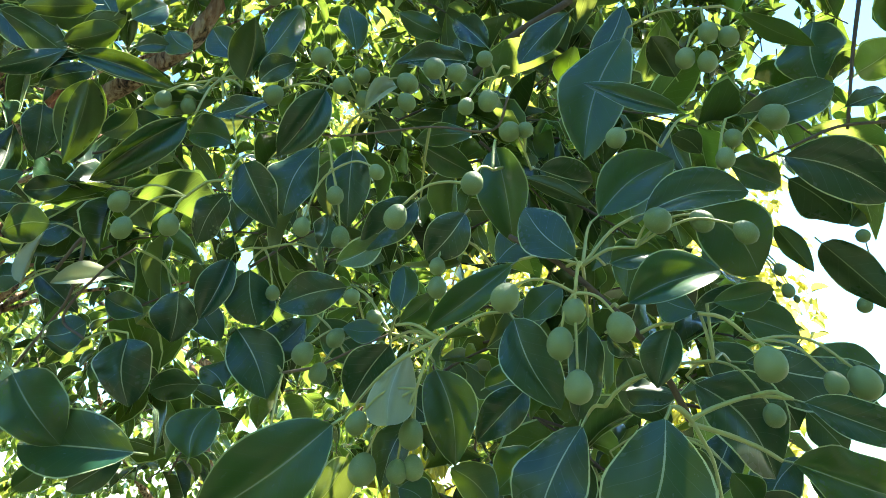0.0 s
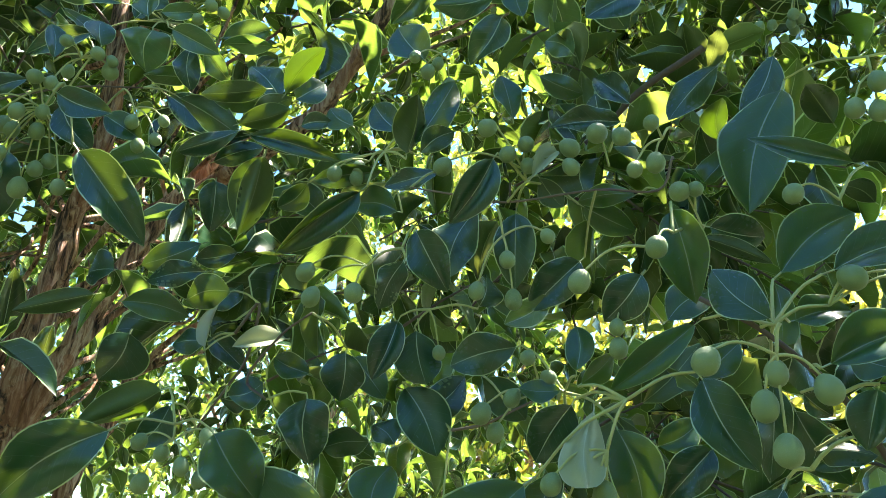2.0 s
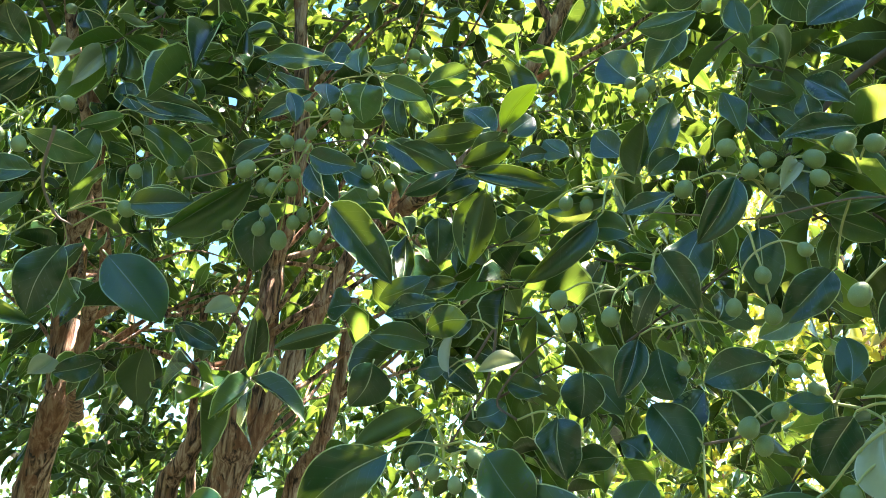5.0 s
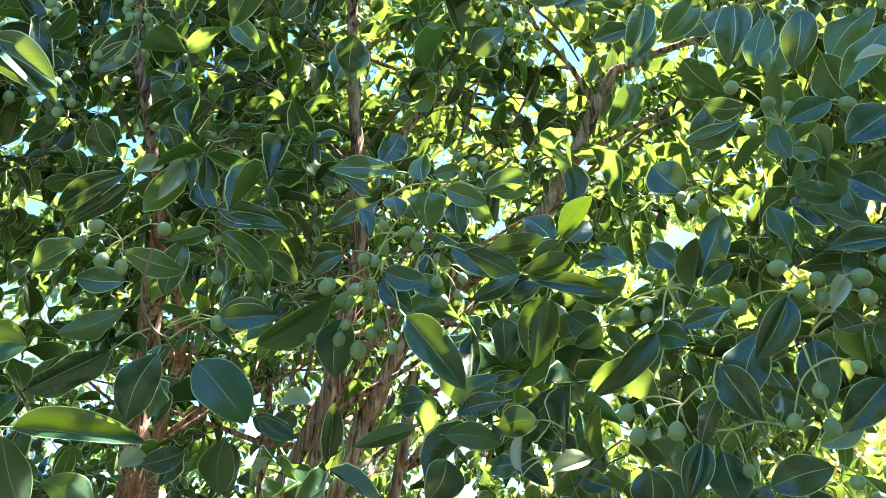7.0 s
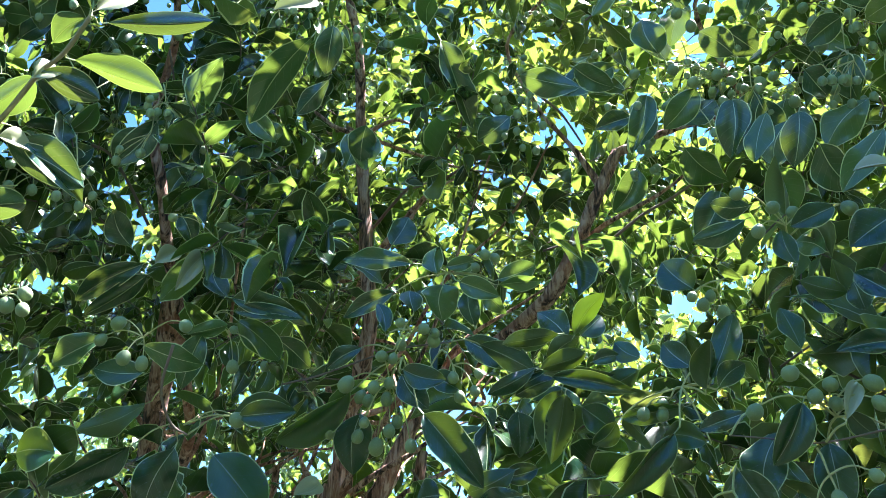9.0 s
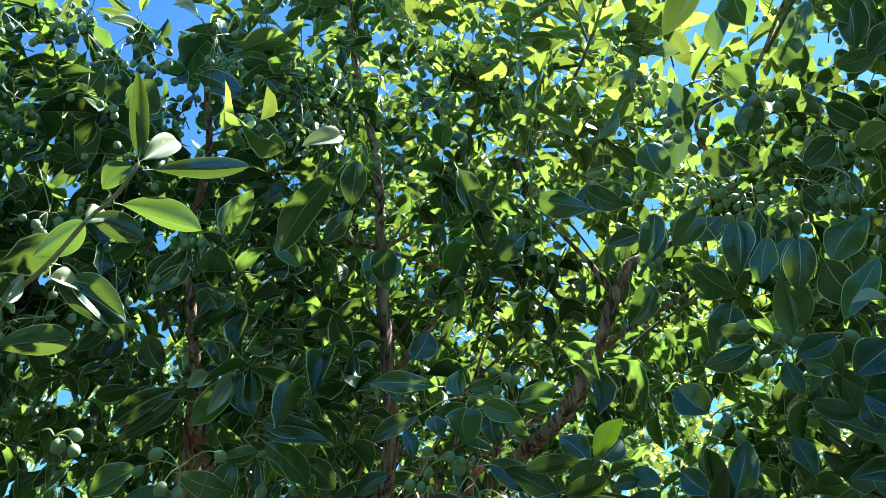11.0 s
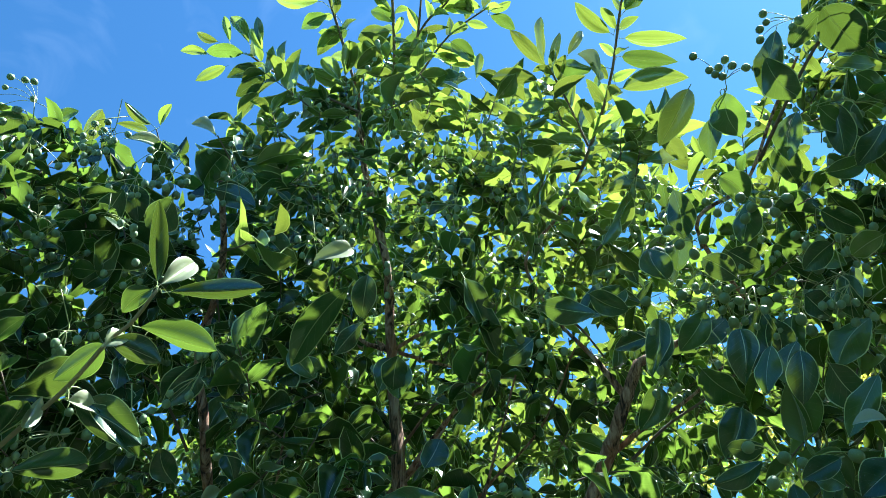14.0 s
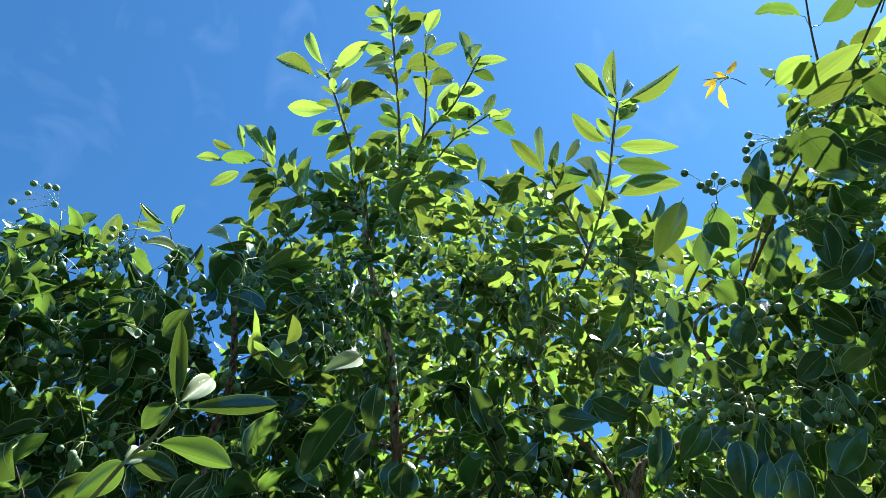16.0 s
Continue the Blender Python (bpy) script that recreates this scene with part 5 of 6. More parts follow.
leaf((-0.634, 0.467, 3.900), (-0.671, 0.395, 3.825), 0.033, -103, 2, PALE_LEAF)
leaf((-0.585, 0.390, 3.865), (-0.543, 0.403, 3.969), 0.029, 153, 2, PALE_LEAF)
leaf((-0.602, 0.451, 3.878), (-0.485, 0.494, 3.870), 0.071, 5, 2, YOUNG_LEAF)
leaf((-0.590, 0.415, 3.888), (-0.545, 0.397, 3.932), 0.048, 144, 0, FRESH_LEAF)
leaf((-0.494, 0.413, 3.950), (-0.422, 0.363, 3.972), 0.048, 14, 2, YOUNG_LEAF)
leaf((-0.512, 0.441, 3.892), (-0.469, 0.423, 3.947), 0.041, 177, 2, YOUNG_LEAF)
leaf((-0.512, 0.460, 3.905), (-0.409, 0.470, 3.912), 0.034, -5, 2, YOUNG_LEAF)
leaf((-0.568, 0.563, 3.814), (-0.572, 0.478, 3.850), 0.060, -16, 2, YOUNG_LEAF)
leaf((-0.545, 0.520, 3.828), (-0.464, 0.549, 3.864), 0.063, 134, 2, YOUNG_LEAF)
leaf((-0.561, 0.593, 3.790), (-0.458, 0.567, 3.838), 0.068, -49, 2, YOUNG_LEAF)
leaf((-0.565, 0.616, 3.777), (-0.424, 0.663, 3.782), 0.054, 0, 2, YOUNG_LEAF)
leaf((-0.782, 0.441, 3.757), (-0.662, 0.444, 3.778), 0.082, 8, 2, YOUNG_LEAF)
leaf((-0.669, 0.536, 3.853), (-0.705, 0.439, 3.772), 0.037, -94, 2, PALE_LEAF)
leaf((-0.689, 0.594, 3.743), (-0.794, 0.565, 3.719), 0.064, 38, 2, YOUNG_LEAF)
leaf((-0.673, 0.581, 3.745), (-0.726, 0.517, 3.789), 0.056, -130, 1, FRESH_LEAF)
leaf((-0.602, 0.670, 3.710), (-0.497, 0.789, 3.689), 0.065, -43, 2, YOUNG_LEAF)
leaf((-0.552, 0.701, 3.739), (-0.500, 0.762, 3.673), 0.053, 137, 1, FRESH_LEAF)
leaf((-0.659, 0.662, 3.722), (-0.721, 0.671, 3.660), 0.056, -146, 5, FRESH_LEAF)
leaf((-0.661, 0.708, 3.619), (-0.573, 0.737, 3.615), 0.062, -27, 1, YOUNG_LEAF)
leaf((-0.694, 0.749, 3.567), (-0.591, 0.821, 3.564), 0.063, -21, 2, YOUNG_LEAF)
leaf((-0.686, 0.707, 3.603), (-0.632, 0.771, 3.579), 0.069, -27, 2, YOUNG_LEAF)
leaf((-0.761, 0.715, 3.588), (-0.832, 0.695, 3.541), 0.057, -129, 1, FRESH_LEAF)
leaf((-0.741, 0.639, 3.641), (-0.759, 0.552, 3.668), 0.055, 10, 2, YOUNG_LEAF)
leaf((-0.794, 0.518, 3.709), (-0.869, 0.501, 3.658), 0.051, -158, 1, FRESH_LEAF)
leaf((-0.684, 0.641, 3.702), (-0.595, 0.641, 3.751), 0.052, 133, 0, FRESH_LEAF)
leaf((-0.405, 0.520, 3.851), (-0.386, 0.451, 3.985), 0.036, -152, 1, YOUNG_LEAF)
leaf((-0.397, 0.528, 3.868), (-0.347, 0.512, 3.938), 0.045, 133, 2, YOUNG_LEAF)
leaf((-0.399, 0.540, 3.886), (-0.290, 0.579, 3.887), 0.036, 1, 2, YOUNG_LEAF)
leaf((-0.411, 0.556, 3.862), (-0.351, 0.612, 3.852), 0.034, 0, 0, FRESH_LEAF)
leaf((-0.481, 0.588, 3.825), (-0.393, 0.615, 3.825), 0.050, -9, 2, YOUNG_LEAF)
leaf((-0.423, 0.669, 3.755), (-0.370, 0.642, 3.852), 0.036, 135, 1, YOUNG_LEAF)
leaf((-0.414, 0.694, 3.781), (-0.338, 0.701, 3.785), 0.028, -48, 2, YOUNG_LEAF)
leaf((-0.414, 0.694, 3.767), (-0.358, 0.767, 3.747), 0.038, -13, 0, FRESH_LEAF)
leaf((-0.446, 0.676, 3.766), (-0.496, 0.626, 3.793), 0.058, -126, 2, YOUNG_LEAF)
leaf((-0.506, 0.784, 3.585), (-0.464, 0.751, 3.683), 0.028, 179, 1, YOUNG_LEAF)
leaf((-0.521, 0.785, 3.611), (-0.617, 0.741, 3.603), 0.058, -119, 3, FRESH_LEAF)
leaf((-0.467, 0.797, 3.554), (-0.377, 0.831, 3.571), 0.049, -13, 1, YOUNG_LEAF)
leaf((-0.490, 0.813, 3.566), (-0.469, 0.862, 3.487), 0.046, 146, 5, FRESH_LEAF)
leaf((-0.916, 0.521, 3.504), (-0.925, 0.480, 3.559), 0.051, -120, 0, FRESH_LEAF)
leaf((-0.967, 0.552, 3.536), (-0.944, 0.575, 3.418), 0.038, 58, 2, PALE_LEAF)
leaf((-1.447, 0.290, 3.253), (-1.323, 0.250, 3.284), 0.053, -31, 2, YOUNG_LEAF)
leaf((-1.509, 0.219, 3.209), (-1.568, 0.232, 3.152), 0.065, -154, 5, FRESH_LEAF)
leaf((-1.346, 0.295, 3.222), (-1.290, 0.377, 3.149), 0.069, 155, 3, FRESH_LEAF)
leaf((-1.251, 0.292, 3.161), (-1.241, 0.405, 3.245), 0.037, 80, 2, PALE_LEAF)
leaf((-1.182, 0.414, 3.162), (-1.208, 0.362, 3.227), 0.043, -108, 5, FRESH_LEAF)
leaf((-1.078, 0.392, 3.123), (-1.045, 0.464, 3.057), 0.067, 153, 3, FRESH_LEAF)
leaf((-0.950, 0.419, 3.032), (-0.832, 0.498, 2.979), 0.070, 128, 3, FRESH_LEAF)
leaf((-0.977, 0.381, 2.903), (-0.901, 0.450, 2.879), 0.064, 109, 5, FRESH_LEAF)
leaf((-0.931, 0.432, 3.014), (-0.804, 0.467, 3.026), 0.061, -27, 1, YOUNG_LEAF)
leaf((-0.906, 0.485, 2.992), (-0.836, 0.551, 2.953), 0.051, 112, 0, FRESH_LEAF)
leaf((-1.080, 0.253, 2.844), (-1.065, 0.308, 2.772), 0.057, 122, 1, FRESH_LEAF)
leaf((-1.018, 0.228, 2.766), (-1.073, 0.253, 2.672), 0.054, 176, 3, FRESH_LEAF)
leaf((-0.873, 0.244, 2.664), (-0.932, 0.246, 2.619), 0.066, -144, 5, FRESH_LEAF)
leaf((-1.455, 0.183, 2.998), (-1.483, 0.209, 2.950), 0.059, 144, 4, FRESH_LEAF)
leaf((-0.790, 0.306, 3.794), (-0.818, 0.214, 3.925), 0.040, -175, 2, YOUNG_LEAF)
leaf((-0.784, 0.340, 3.822), (-0.648, 0.313, 3.872), 0.058, 9, 2, YOUNG_LEAF)
leaf((-0.824, 0.320, 3.783), (-0.933, 0.218, 3.871), 0.056, -125, 2, YOUNG_LEAF)
leaf((-0.789, 0.323, 3.784), (-0.759, 0.338, 3.863), 0.032, 147, 2, PALE_LEAF)
leaf((-0.795, 0.375, 3.728), (-0.755, 0.389, 3.849), 0.029, 153, 2, PALE_LEAF)
leaf((-0.826, 0.417, 3.736), (-0.958, 0.342, 3.761), 0.052, -139, 1, YOUNG_LEAF)
leaf((-0.825, 0.456, 3.727), (-0.914, 0.440, 3.695), 0.049, -139, 3, FRESH_LEAF)
leaf((-0.790, 0.445, 3.752), (-0.673, 0.423, 3.787), 0.066, 13, 2, YOUNG_LEAF)
leaf((-0.799, 0.505, 3.693), (-0.905, 0.515, 3.658), 0.057, -8, 1, YOUNG_LEAF)
leaf((-0.811, 0.592, 3.592), (-0.689, 0.570, 3.611), 0.059, -4, 2, YOUNG_LEAF)
leaf((-0.841, 0.584, 3.537), (-0.883, 0.518, 3.626), 0.047, -131, 2, YOUNG_LEAF)
leaf((-1.041, 0.328, 3.516), (-1.039, 0.272, 3.605), 0.022, -138, 1, YOUNG_LEAF)
leaf((-0.995, 0.358, 3.519), (-1.021, 0.282, 3.598), 0.040, -117, 2, YOUNG_LEAF)
leaf((-0.973, 0.378, 3.516), (-0.956, 0.319, 3.593), 0.026, -146, 0, FRESH_LEAF)
leaf((-0.971, 0.389, 3.509), (-0.985, 0.331, 3.575), 0.033, -136, 2, YOUNG_LEAF)
leaf((-1.020, 0.374, 3.524), (-1.120, 0.316, 3.516), 0.043, -163, 3, FRESH_LEAF)
leaf((-1.111, 0.328, 3.516), (-1.182, 0.275, 3.526), 0.027, -128, 1, YOUNG_LEAF)
leaf((-1.073, 0.317, 3.535), (-1.124, 0.267, 3.555), 0.026, -156, 2, YOUNG_LEAF)
leaf((-1.078, 0.372, 3.500), (-1.174, 0.356, 3.473), 0.033, 12, 2, YOUNG_LEAF)
leaf((-1.006, 0.415, 3.510), (-1.088, 0.380, 3.475), 0.044, -122, 4, FRESH_LEAF)
leaf((-0.992, 0.444, 3.490), (-1.091, 0.436, 3.443), 0.046, -150, 5, FRESH_LEAF)
leaf((-1.030, 0.467, 3.467), (-1.108, 0.484, 3.397), 0.046, -141, 2, YOUNG_LEAF)
leaf((-0.997, 0.503, 3.477), (-1.064, 0.528, 3.362), 0.057, -148, 1, FRESH_LEAF)
leaf((-0.935, 0.438, 3.479), (-0.917, 0.401, 3.563), 0.029, 165, 2, YOUNG_LEAF)
leaf((-0.046, 0.648, 3.464), (-0.092, 0.545, 3.578), 0.039, -152, 2, YOUNG_LEAF)
leaf((-0.028, 0.666, 3.493), (0.009, 0.560, 3.569), 0.038, 14, 2, YOUNG_LEAF)
leaf((-0.012, 0.687, 3.502), (0.158, 0.673, 3.530), 0.052, -53, 2, YOUNG_LEAF)
leaf((-0.020, 0.650, 3.455), (0.029, 0.659, 3.561), 0.025, 127, 2, PALE_LEAF)
leaf((-0.047, 0.702, 3.440), (0.023, 0.696, 3.505), 0.047, 124, 4, FRESH_LEAF)
leaf((-0.090, 0.733, 3.409), (-0.154, 0.635, 3.478), 0.042, -175, 2, YOUNG_LEAF)
leaf((-0.080, 0.752, 3.416), (0.073, 0.822, 3.417), 0.044, -10, 1, YOUNG_LEAF)
leaf((-0.101, 0.776, 3.378), (0.029, 0.858, 3.392), 0.050, -12, 4, FRESH_LEAF)
leaf((-0.159, 0.779, 3.294), (-0.179, 0.760, 3.443), 0.054, -81, 2, PALE_LEAF)
leaf((-0.130, 0.821, 3.305), (0.043, 0.864, 3.300), 0.061, -18, 2, YOUNG_LEAF)
leaf((-0.159, 0.775, 3.367), (-0.259, 0.730, 3.365), 0.050, 61, 4, FRESH_LEAF)
leaf((-0.272, 0.697, 3.329), (-0.253, 0.620, 3.490), 0.028, 153, 1, YOUNG_LEAF)
leaf((-0.271, 0.725, 3.375), (-0.320, 0.596, 3.419), 0.038, 8, 1, YOUNG_LEAF)
leaf((-0.257, 0.707, 3.352), (-0.212, 0.672, 3.447), 0.027, 144, 5, FRESH_LEAF)
leaf((-0.216, 0.710, 3.364), (-0.153, 0.697, 3.452), 0.026, 134, 1, YOUNG_LEAF)
leaf((-0.289, 0.712, 3.312), (-0.400, 0.636, 3.303), 0.047, 8, 2, YOUNG_LEAF)
leaf((-1.512, 0.485, 3.645), (-1.563, 0.391, 3.688), 0.032, 59, 2, YOUNG_LEAF)
leaf((-1.500, 0.498, 3.647), (-1.428, 0.459, 3.685), 0.030, 15, 2, YOUNG_LEAF)
leaf((-1.527, 0.493, 3.633), (-1.607, 0.423, 3.652), 0.035, 13, 2, YOUNG_LEAF)
leaf((-0.957, 0.339, 3.029), (-0.964, 0.274, 3.009), 0.043, -79, 2, PALE_LEAF)
leaf((-1.551, 0.167, 3.147), (-1.557, 0.154, 3.290), 0.061, -62, 2, PALE_LEAF)
leaf((-1.463, 0.211, 3.273), (-1.406, 0.218, 3.303), 0.039, 134, 4, FRESH_LEAF)
leaf((0.251, 0.504, 2.826), (0.291, 0.571, 2.754), 0.075, 161, 1, FRESH_LEAF)
leaf((0.245, 0.458, 2.910), (0.323, 0.446, 2.945), 0.042, -13, 2, YOUNG_LEAF)
leaf((0.266, 0.489, 2.900), (0.407, 0.474, 2.953), 0.050, -32, 1, YOUNG_LEAF)
leaf((0.276, 0.511, 2.883), (0.422, 0.522, 2.932), 0.047, -20, 1, YOUNG_LEAF)
leaf((0.304, 0.543, 2.879), (0.403, 0.601, 2.865), 0.036, -10, 2, YOUNG_LEAF)
leaf((0.198, 0.570, 2.913), (0.128, 0.605, 2.799), 0.049, -116, 3, FRESH_LEAF)
leaf((0.071, 0.604, 2.836), (0.064, 0.651, 2.755), 0.064, -158, 3, FRESH_LEAF)
leaf((0.023, 0.603, 2.890), (-0.066, 0.619, 2.785), 0.054, -122, 1, FRESH_LEAF)
leaf((0.373, 0.451, 3.098), (0.280, 0.377, 3.091), 0.029, -13, 4, FRESH_LEAF)
leaf((0.391, 0.475, 3.085), (0.478, 0.454, 3.113), 0.037, -40, 3, FRESH_LEAF)
leaf((0.418, 0.546, 3.048), (0.489, 0.526, 3.067), 0.035, -29, 1, YOUNG_LEAF)
leaf((0.197, 0.604, 2.867), (0.263, 0.565, 2.898), 0.043, -15, 4, FRESH_LEAF)
leaf((0.291, 0.681, 2.845), (0.334, 0.742, 2.809), 0.049, 142, 5, FRESH_LEAF)
leaf((0.184, 0.449, 3.009), (0.221, 0.447, 3.045), 0.012, 132, 5, BUD_LEAF)
leaf((0.172, 0.455, 3.017), (0.140, 0.445, 3.001), 0.011, -132, 0, BUD_LEAF)
leaf((0.168, 0.456, 3.017), (0.134, 0.463, 2.984), 0.011, -122, 0, BUD_LEAF)
leaf((0.173, 0.465, 3.018), (0.162, 0.492, 2.970), 0.013, -133, 4, BUD_LEAF)
leaf((0.190, 0.462, 3.012), (0.168, 0.438, 3.023), 0.012, -138, 5, BUD_LEAF)
leaf((0.337, 0.463, 2.938), (0.269, 0.470, 2.912), 0.045, 7, 1, YOUNG_LEAF)
leaf((0.397, 0.519, 2.935), (0.431, 0.580, 2.883), 0.044, 165, 1, FRESH_LEAF)
leaf((0.328, 0.607, 2.852), (0.396, 0.652, 2.821), 0.047, 134, 4, FRESH_LEAF)
leaf((0.201, 0.660, 2.764), (0.248, 0.710, 2.736), 0.050, 139, 3, FRESH_LEAF)
leaf((0.282, 0.674, 2.676), (0.212, 0.670, 2.607), 0.045, -104, 3, FRESH_LEAF)
shoot(((-0.285, 0.948, 3.208), (-0.192, 0.872, 3.292), (-0.122, 0.798, 3.367), (-0.065, 0.717, 3.442), (-0.027, 0.667, 3.488)), 8, 0.090, 12)
shoot(((-0.872, 0.756, 3.504), (-0.836, 0.631, 3.600), (-0.812, 0.453, 3.728), (-0.799, 0.332, 3.814)), 10, 0.090, 11)
shoot(((-0.818, 0.656, 3.464), (-0.927, 0.537, 3.504), (-0.998, 0.454, 3.535), (-1.035, 0.397, 3.560)), 8, 0.090, 10)
shoot(((-0.810, 0.822, 3.544), (-0.692, 0.608, 3.730), (-0.617, 0.435, 3.872), (-0.553, 0.274, 4.003)), 13, 0.090, 9)
shoot(((-0.706, 0.682, 3.675), (-0.595, 0.626, 3.752), (-0.504, 0.609, 3.796), (-0.364, 0.537, 3.895)), 6, 0.090, 8)
shoot(((-0.694, 0.737, 3.643), (-0.545, 0.686, 3.731), (-0.399, 0.681, 3.786)), 5, 0.090, 7)
shoot(((-0.248, 0.912, 3.245), (-0.257, 0.796, 3.320), (-0.269, 0.713, 3.371)), 9, 0.090, 6)
fruit_cluster((0.067, 0.321, 1.670), (0.032, 0.317, 1.652, 0.0065), (0.063, 0.325, 1.648, 0.0056), (0.056, 0.324, 1.633, 0.0062), (0.082, 0.319, 1.639, 0.0064), (0.063, 0.325, 1.614, 0.0066))
fruit_cluster((0.030, 0.351, 1.731), (0.019, 0.339, 1.718, 0.0059), (-0.020, 0.356, 1.707, 0.0061))
fruit_cluster((0.075, 0.359, 1.681), (0.110, 0.342, 1.699, 0.0067), (0.134, 0.348, 1.701, 0.0057), (0.151, 0.338, 1.691, 0.0055))
fruit_cluster((0.002, 0.382, 1.649), (-0.039, 0.382, 1.606, 0.0057), (-0.036, 0.387, 1.584, 0.0073), (-0.012, 0.387, 1.601, 0.0066), (-0.019, 0.388, 1.583, 0.0056), (-0.011, 0.390, 1.585, 0.0057))
fruit_cluster((0.120, 0.329, 1.648), (0.148, 0.326, 1.624, 0.0074), (0.188, 0.327, 1.616, 0.0069), (0.174, 0.324, 1.615, 0.0049))
fruit_cluster((-0.132, 0.425, 1.761), (-0.161, 0.418, 1.728, 0.0065), (-0.198, 0.428, 1.748, 0.0064), (-0.190, 0.420, 1.727, 0.0062))
fruit_cluster((-0.068, 0.417, 1.784), (-0.062, 0.420, 1.748, 0.0055), (-0.082, 0.424, 1.729, 0.0055), (-0.059, 0.429, 1.724, 0.0059), (-0.036, 0.408, 1.758, 0.0048))
fruit_cluster((0.009, 0.401, 1.713), (0.001, 0.394, 1.693, 0.0047), (0.001, 0.395, 1.681, 0.0056))
fruit_cluster((-0.029, 0.459, 1.671), (-0.082, 0.454, 1.657, 0.0069), (-0.074, 0.465, 1.647, 0.0060), (-0.062, 0.451, 1.666, 0.0056), (-0.039, 0.452, 1.679, 0.0053), (-0.051, 0.436, 1.688, 0.0051))
fruit_cluster((-0.162, 0.481, 1.871), (-0.197, 0.468, 1.846, 0.0061), (-0.181, 0.477, 1.855, 0.0058), (-0.182, 0.478, 1.847, 0.0058))
fruit_cluster((-0.049, 0.429, 1.809), (-0.073, 0.408, 1.840, 0.0065), (-0.060, 0.412, 1.821, 0.0058), (-0.048, 0.414, 1.829, 0.0058), (-0.047, 0.420, 1.816, 0.0055), (-0.019, 0.420, 1.828, 0.0066), (-0.019, 0.414, 1.810, 0.0057), (-0.104, 0.415, 1.816, 0.0065))
fruit_cluster((0.006, 0.418, 1.811), (-0.001, 0.407, 1.830, 0.0072), (0.013, 0.398, 1.821, 0.0063))
fruit_cluster((0.045, 0.393, 1.821), (0.018, 0.386, 1.790, 0.0050), (0.031, 0.388, 1.795, 0.0061), (0.029, 0.376, 1.816, 0.0050))
fruit_cluster((0.057, 0.405, 1.758), (0.044, 0.393, 1.777, 0.0064), (0.053, 0.393, 1.778, 0.0050))
fruit_cluster((0.173, 0.406, 1.875), (0.158, 0.405, 1.836, 0.0065), (0.171, 0.403, 1.832, 0.0064), (0.171, 0.396, 1.849, 0.0064), (0.185, 0.399, 1.848, 0.0064))
fruit_cluster((0.132, 0.392, 1.766), (0.102, 0.375, 1.763, 0.0060))
fruit_cluster((0.162, 0.388, 1.749), (0.189, 0.368, 1.772, 0.0076), (0.167, 0.374, 1.762, 0.0054), (0.161, 0.373, 1.749, 0.0056))
fruit_cluster((0.145, 0.386, 1.638), (0.169, 0.379, 1.609, 0.0056))
fruit_cluster((-0.129, 0.524, 1.752), (-0.122, 0.530, 1.719, 0.0054))
fruit_cluster((0.299, 0.706, 1.842), (0.334, 0.699, 1.793, 0.0061), (0.344, 0.710, 1.775, 0.0067), (0.354, 0.716, 1.768, 0.0034), (0.337, 0.713, 1.783, 0.0028))
fruit_cluster((0.447, 0.722, 1.799), (0.418, 0.712, 1.761, 0.0078), (0.422, 0.698, 1.828, 0.0073))
fruit_cluster((0.179, 0.574, 1.621), (0.184, 0.565, 1.604, 0.0066))
fruit_cluster((-0.430, 0.444, 1.933), (-0.448, 0.432, 1.932, 0.0065), (-0.455, 0.431, 1.899, 0.0064), (-0.478, 0.445, 1.897, 0.0065), (-0.470, 0.448, 1.893, 0.0065), (-0.447, 0.449, 1.909, 0.0060), (-0.452, 0.454, 1.894, 0.0065), (-0.515, 0.448, 1.866, 0.0075), (-0.489, 0.463, 1.862, 0.0066), (-0.472, 0.473, 1.852, 0.0081), (-0.452, 0.463, 1.863, 0.0065), (-0.447, 0.470, 1.874, 0.0061), (-0.482, 0.422, 1.903, 0.0083), (-0.469, 0.441, 1.867, 0.0054), (-0.426, 0.462, 1.844, 0.0063))
fruit_cluster((-0.429, 0.451, 1.968), (-0.428, 0.432, 1.967, 0.0056), (-0.407, 0.445, 1.962, 0.0061), (-0.397, 0.452, 1.958, 0.0051), (-0.402, 0.459, 1.953, 0.0072), (-0.437, 0.453, 1.952, 0.0057), (-0.440, 0.441, 1.932, 0.0055))
fruit_cluster((-0.405, 0.486, 1.955), (-0.393, 0.490, 1.922, 0.0063), (-0.391, 0.502, 1.905, 0.0063), (-0.366, 0.495, 1.924, 0.0052), (-0.370, 0.494, 1.905, 0.0057))
fruit_cluster((-0.440, 0.576, 2.110), (-0.404, 0.567, 2.133, 0.0064), (-0.385, 0.569, 2.121, 0.0070), (-0.377, 0.583, 2.122, 0.0064), (-0.401, 0.575, 2.109, 0.0064))
fruit_cluster((-0.306, 0.488, 1.658), (-0.331, 0.488, 1.646, 0.0060), (-0.316, 0.494, 1.639, 0.0056), (-0.294, 0.483, 1.628, 0.0058), (-0.329, 0.495, 1.618, 0.0068), (-0.281, 0.493, 1.649, 0.0072), (-0.285, 0.494, 1.620, 0.0054))
fruit_cluster((-0.795, 0.542, 2.108), (-0.752, 0.542, 2.074, 0.0060), (-0.769, 0.571, 2.033, 0.0088), (-0.720, 0.580, 2.029, 0.0067))
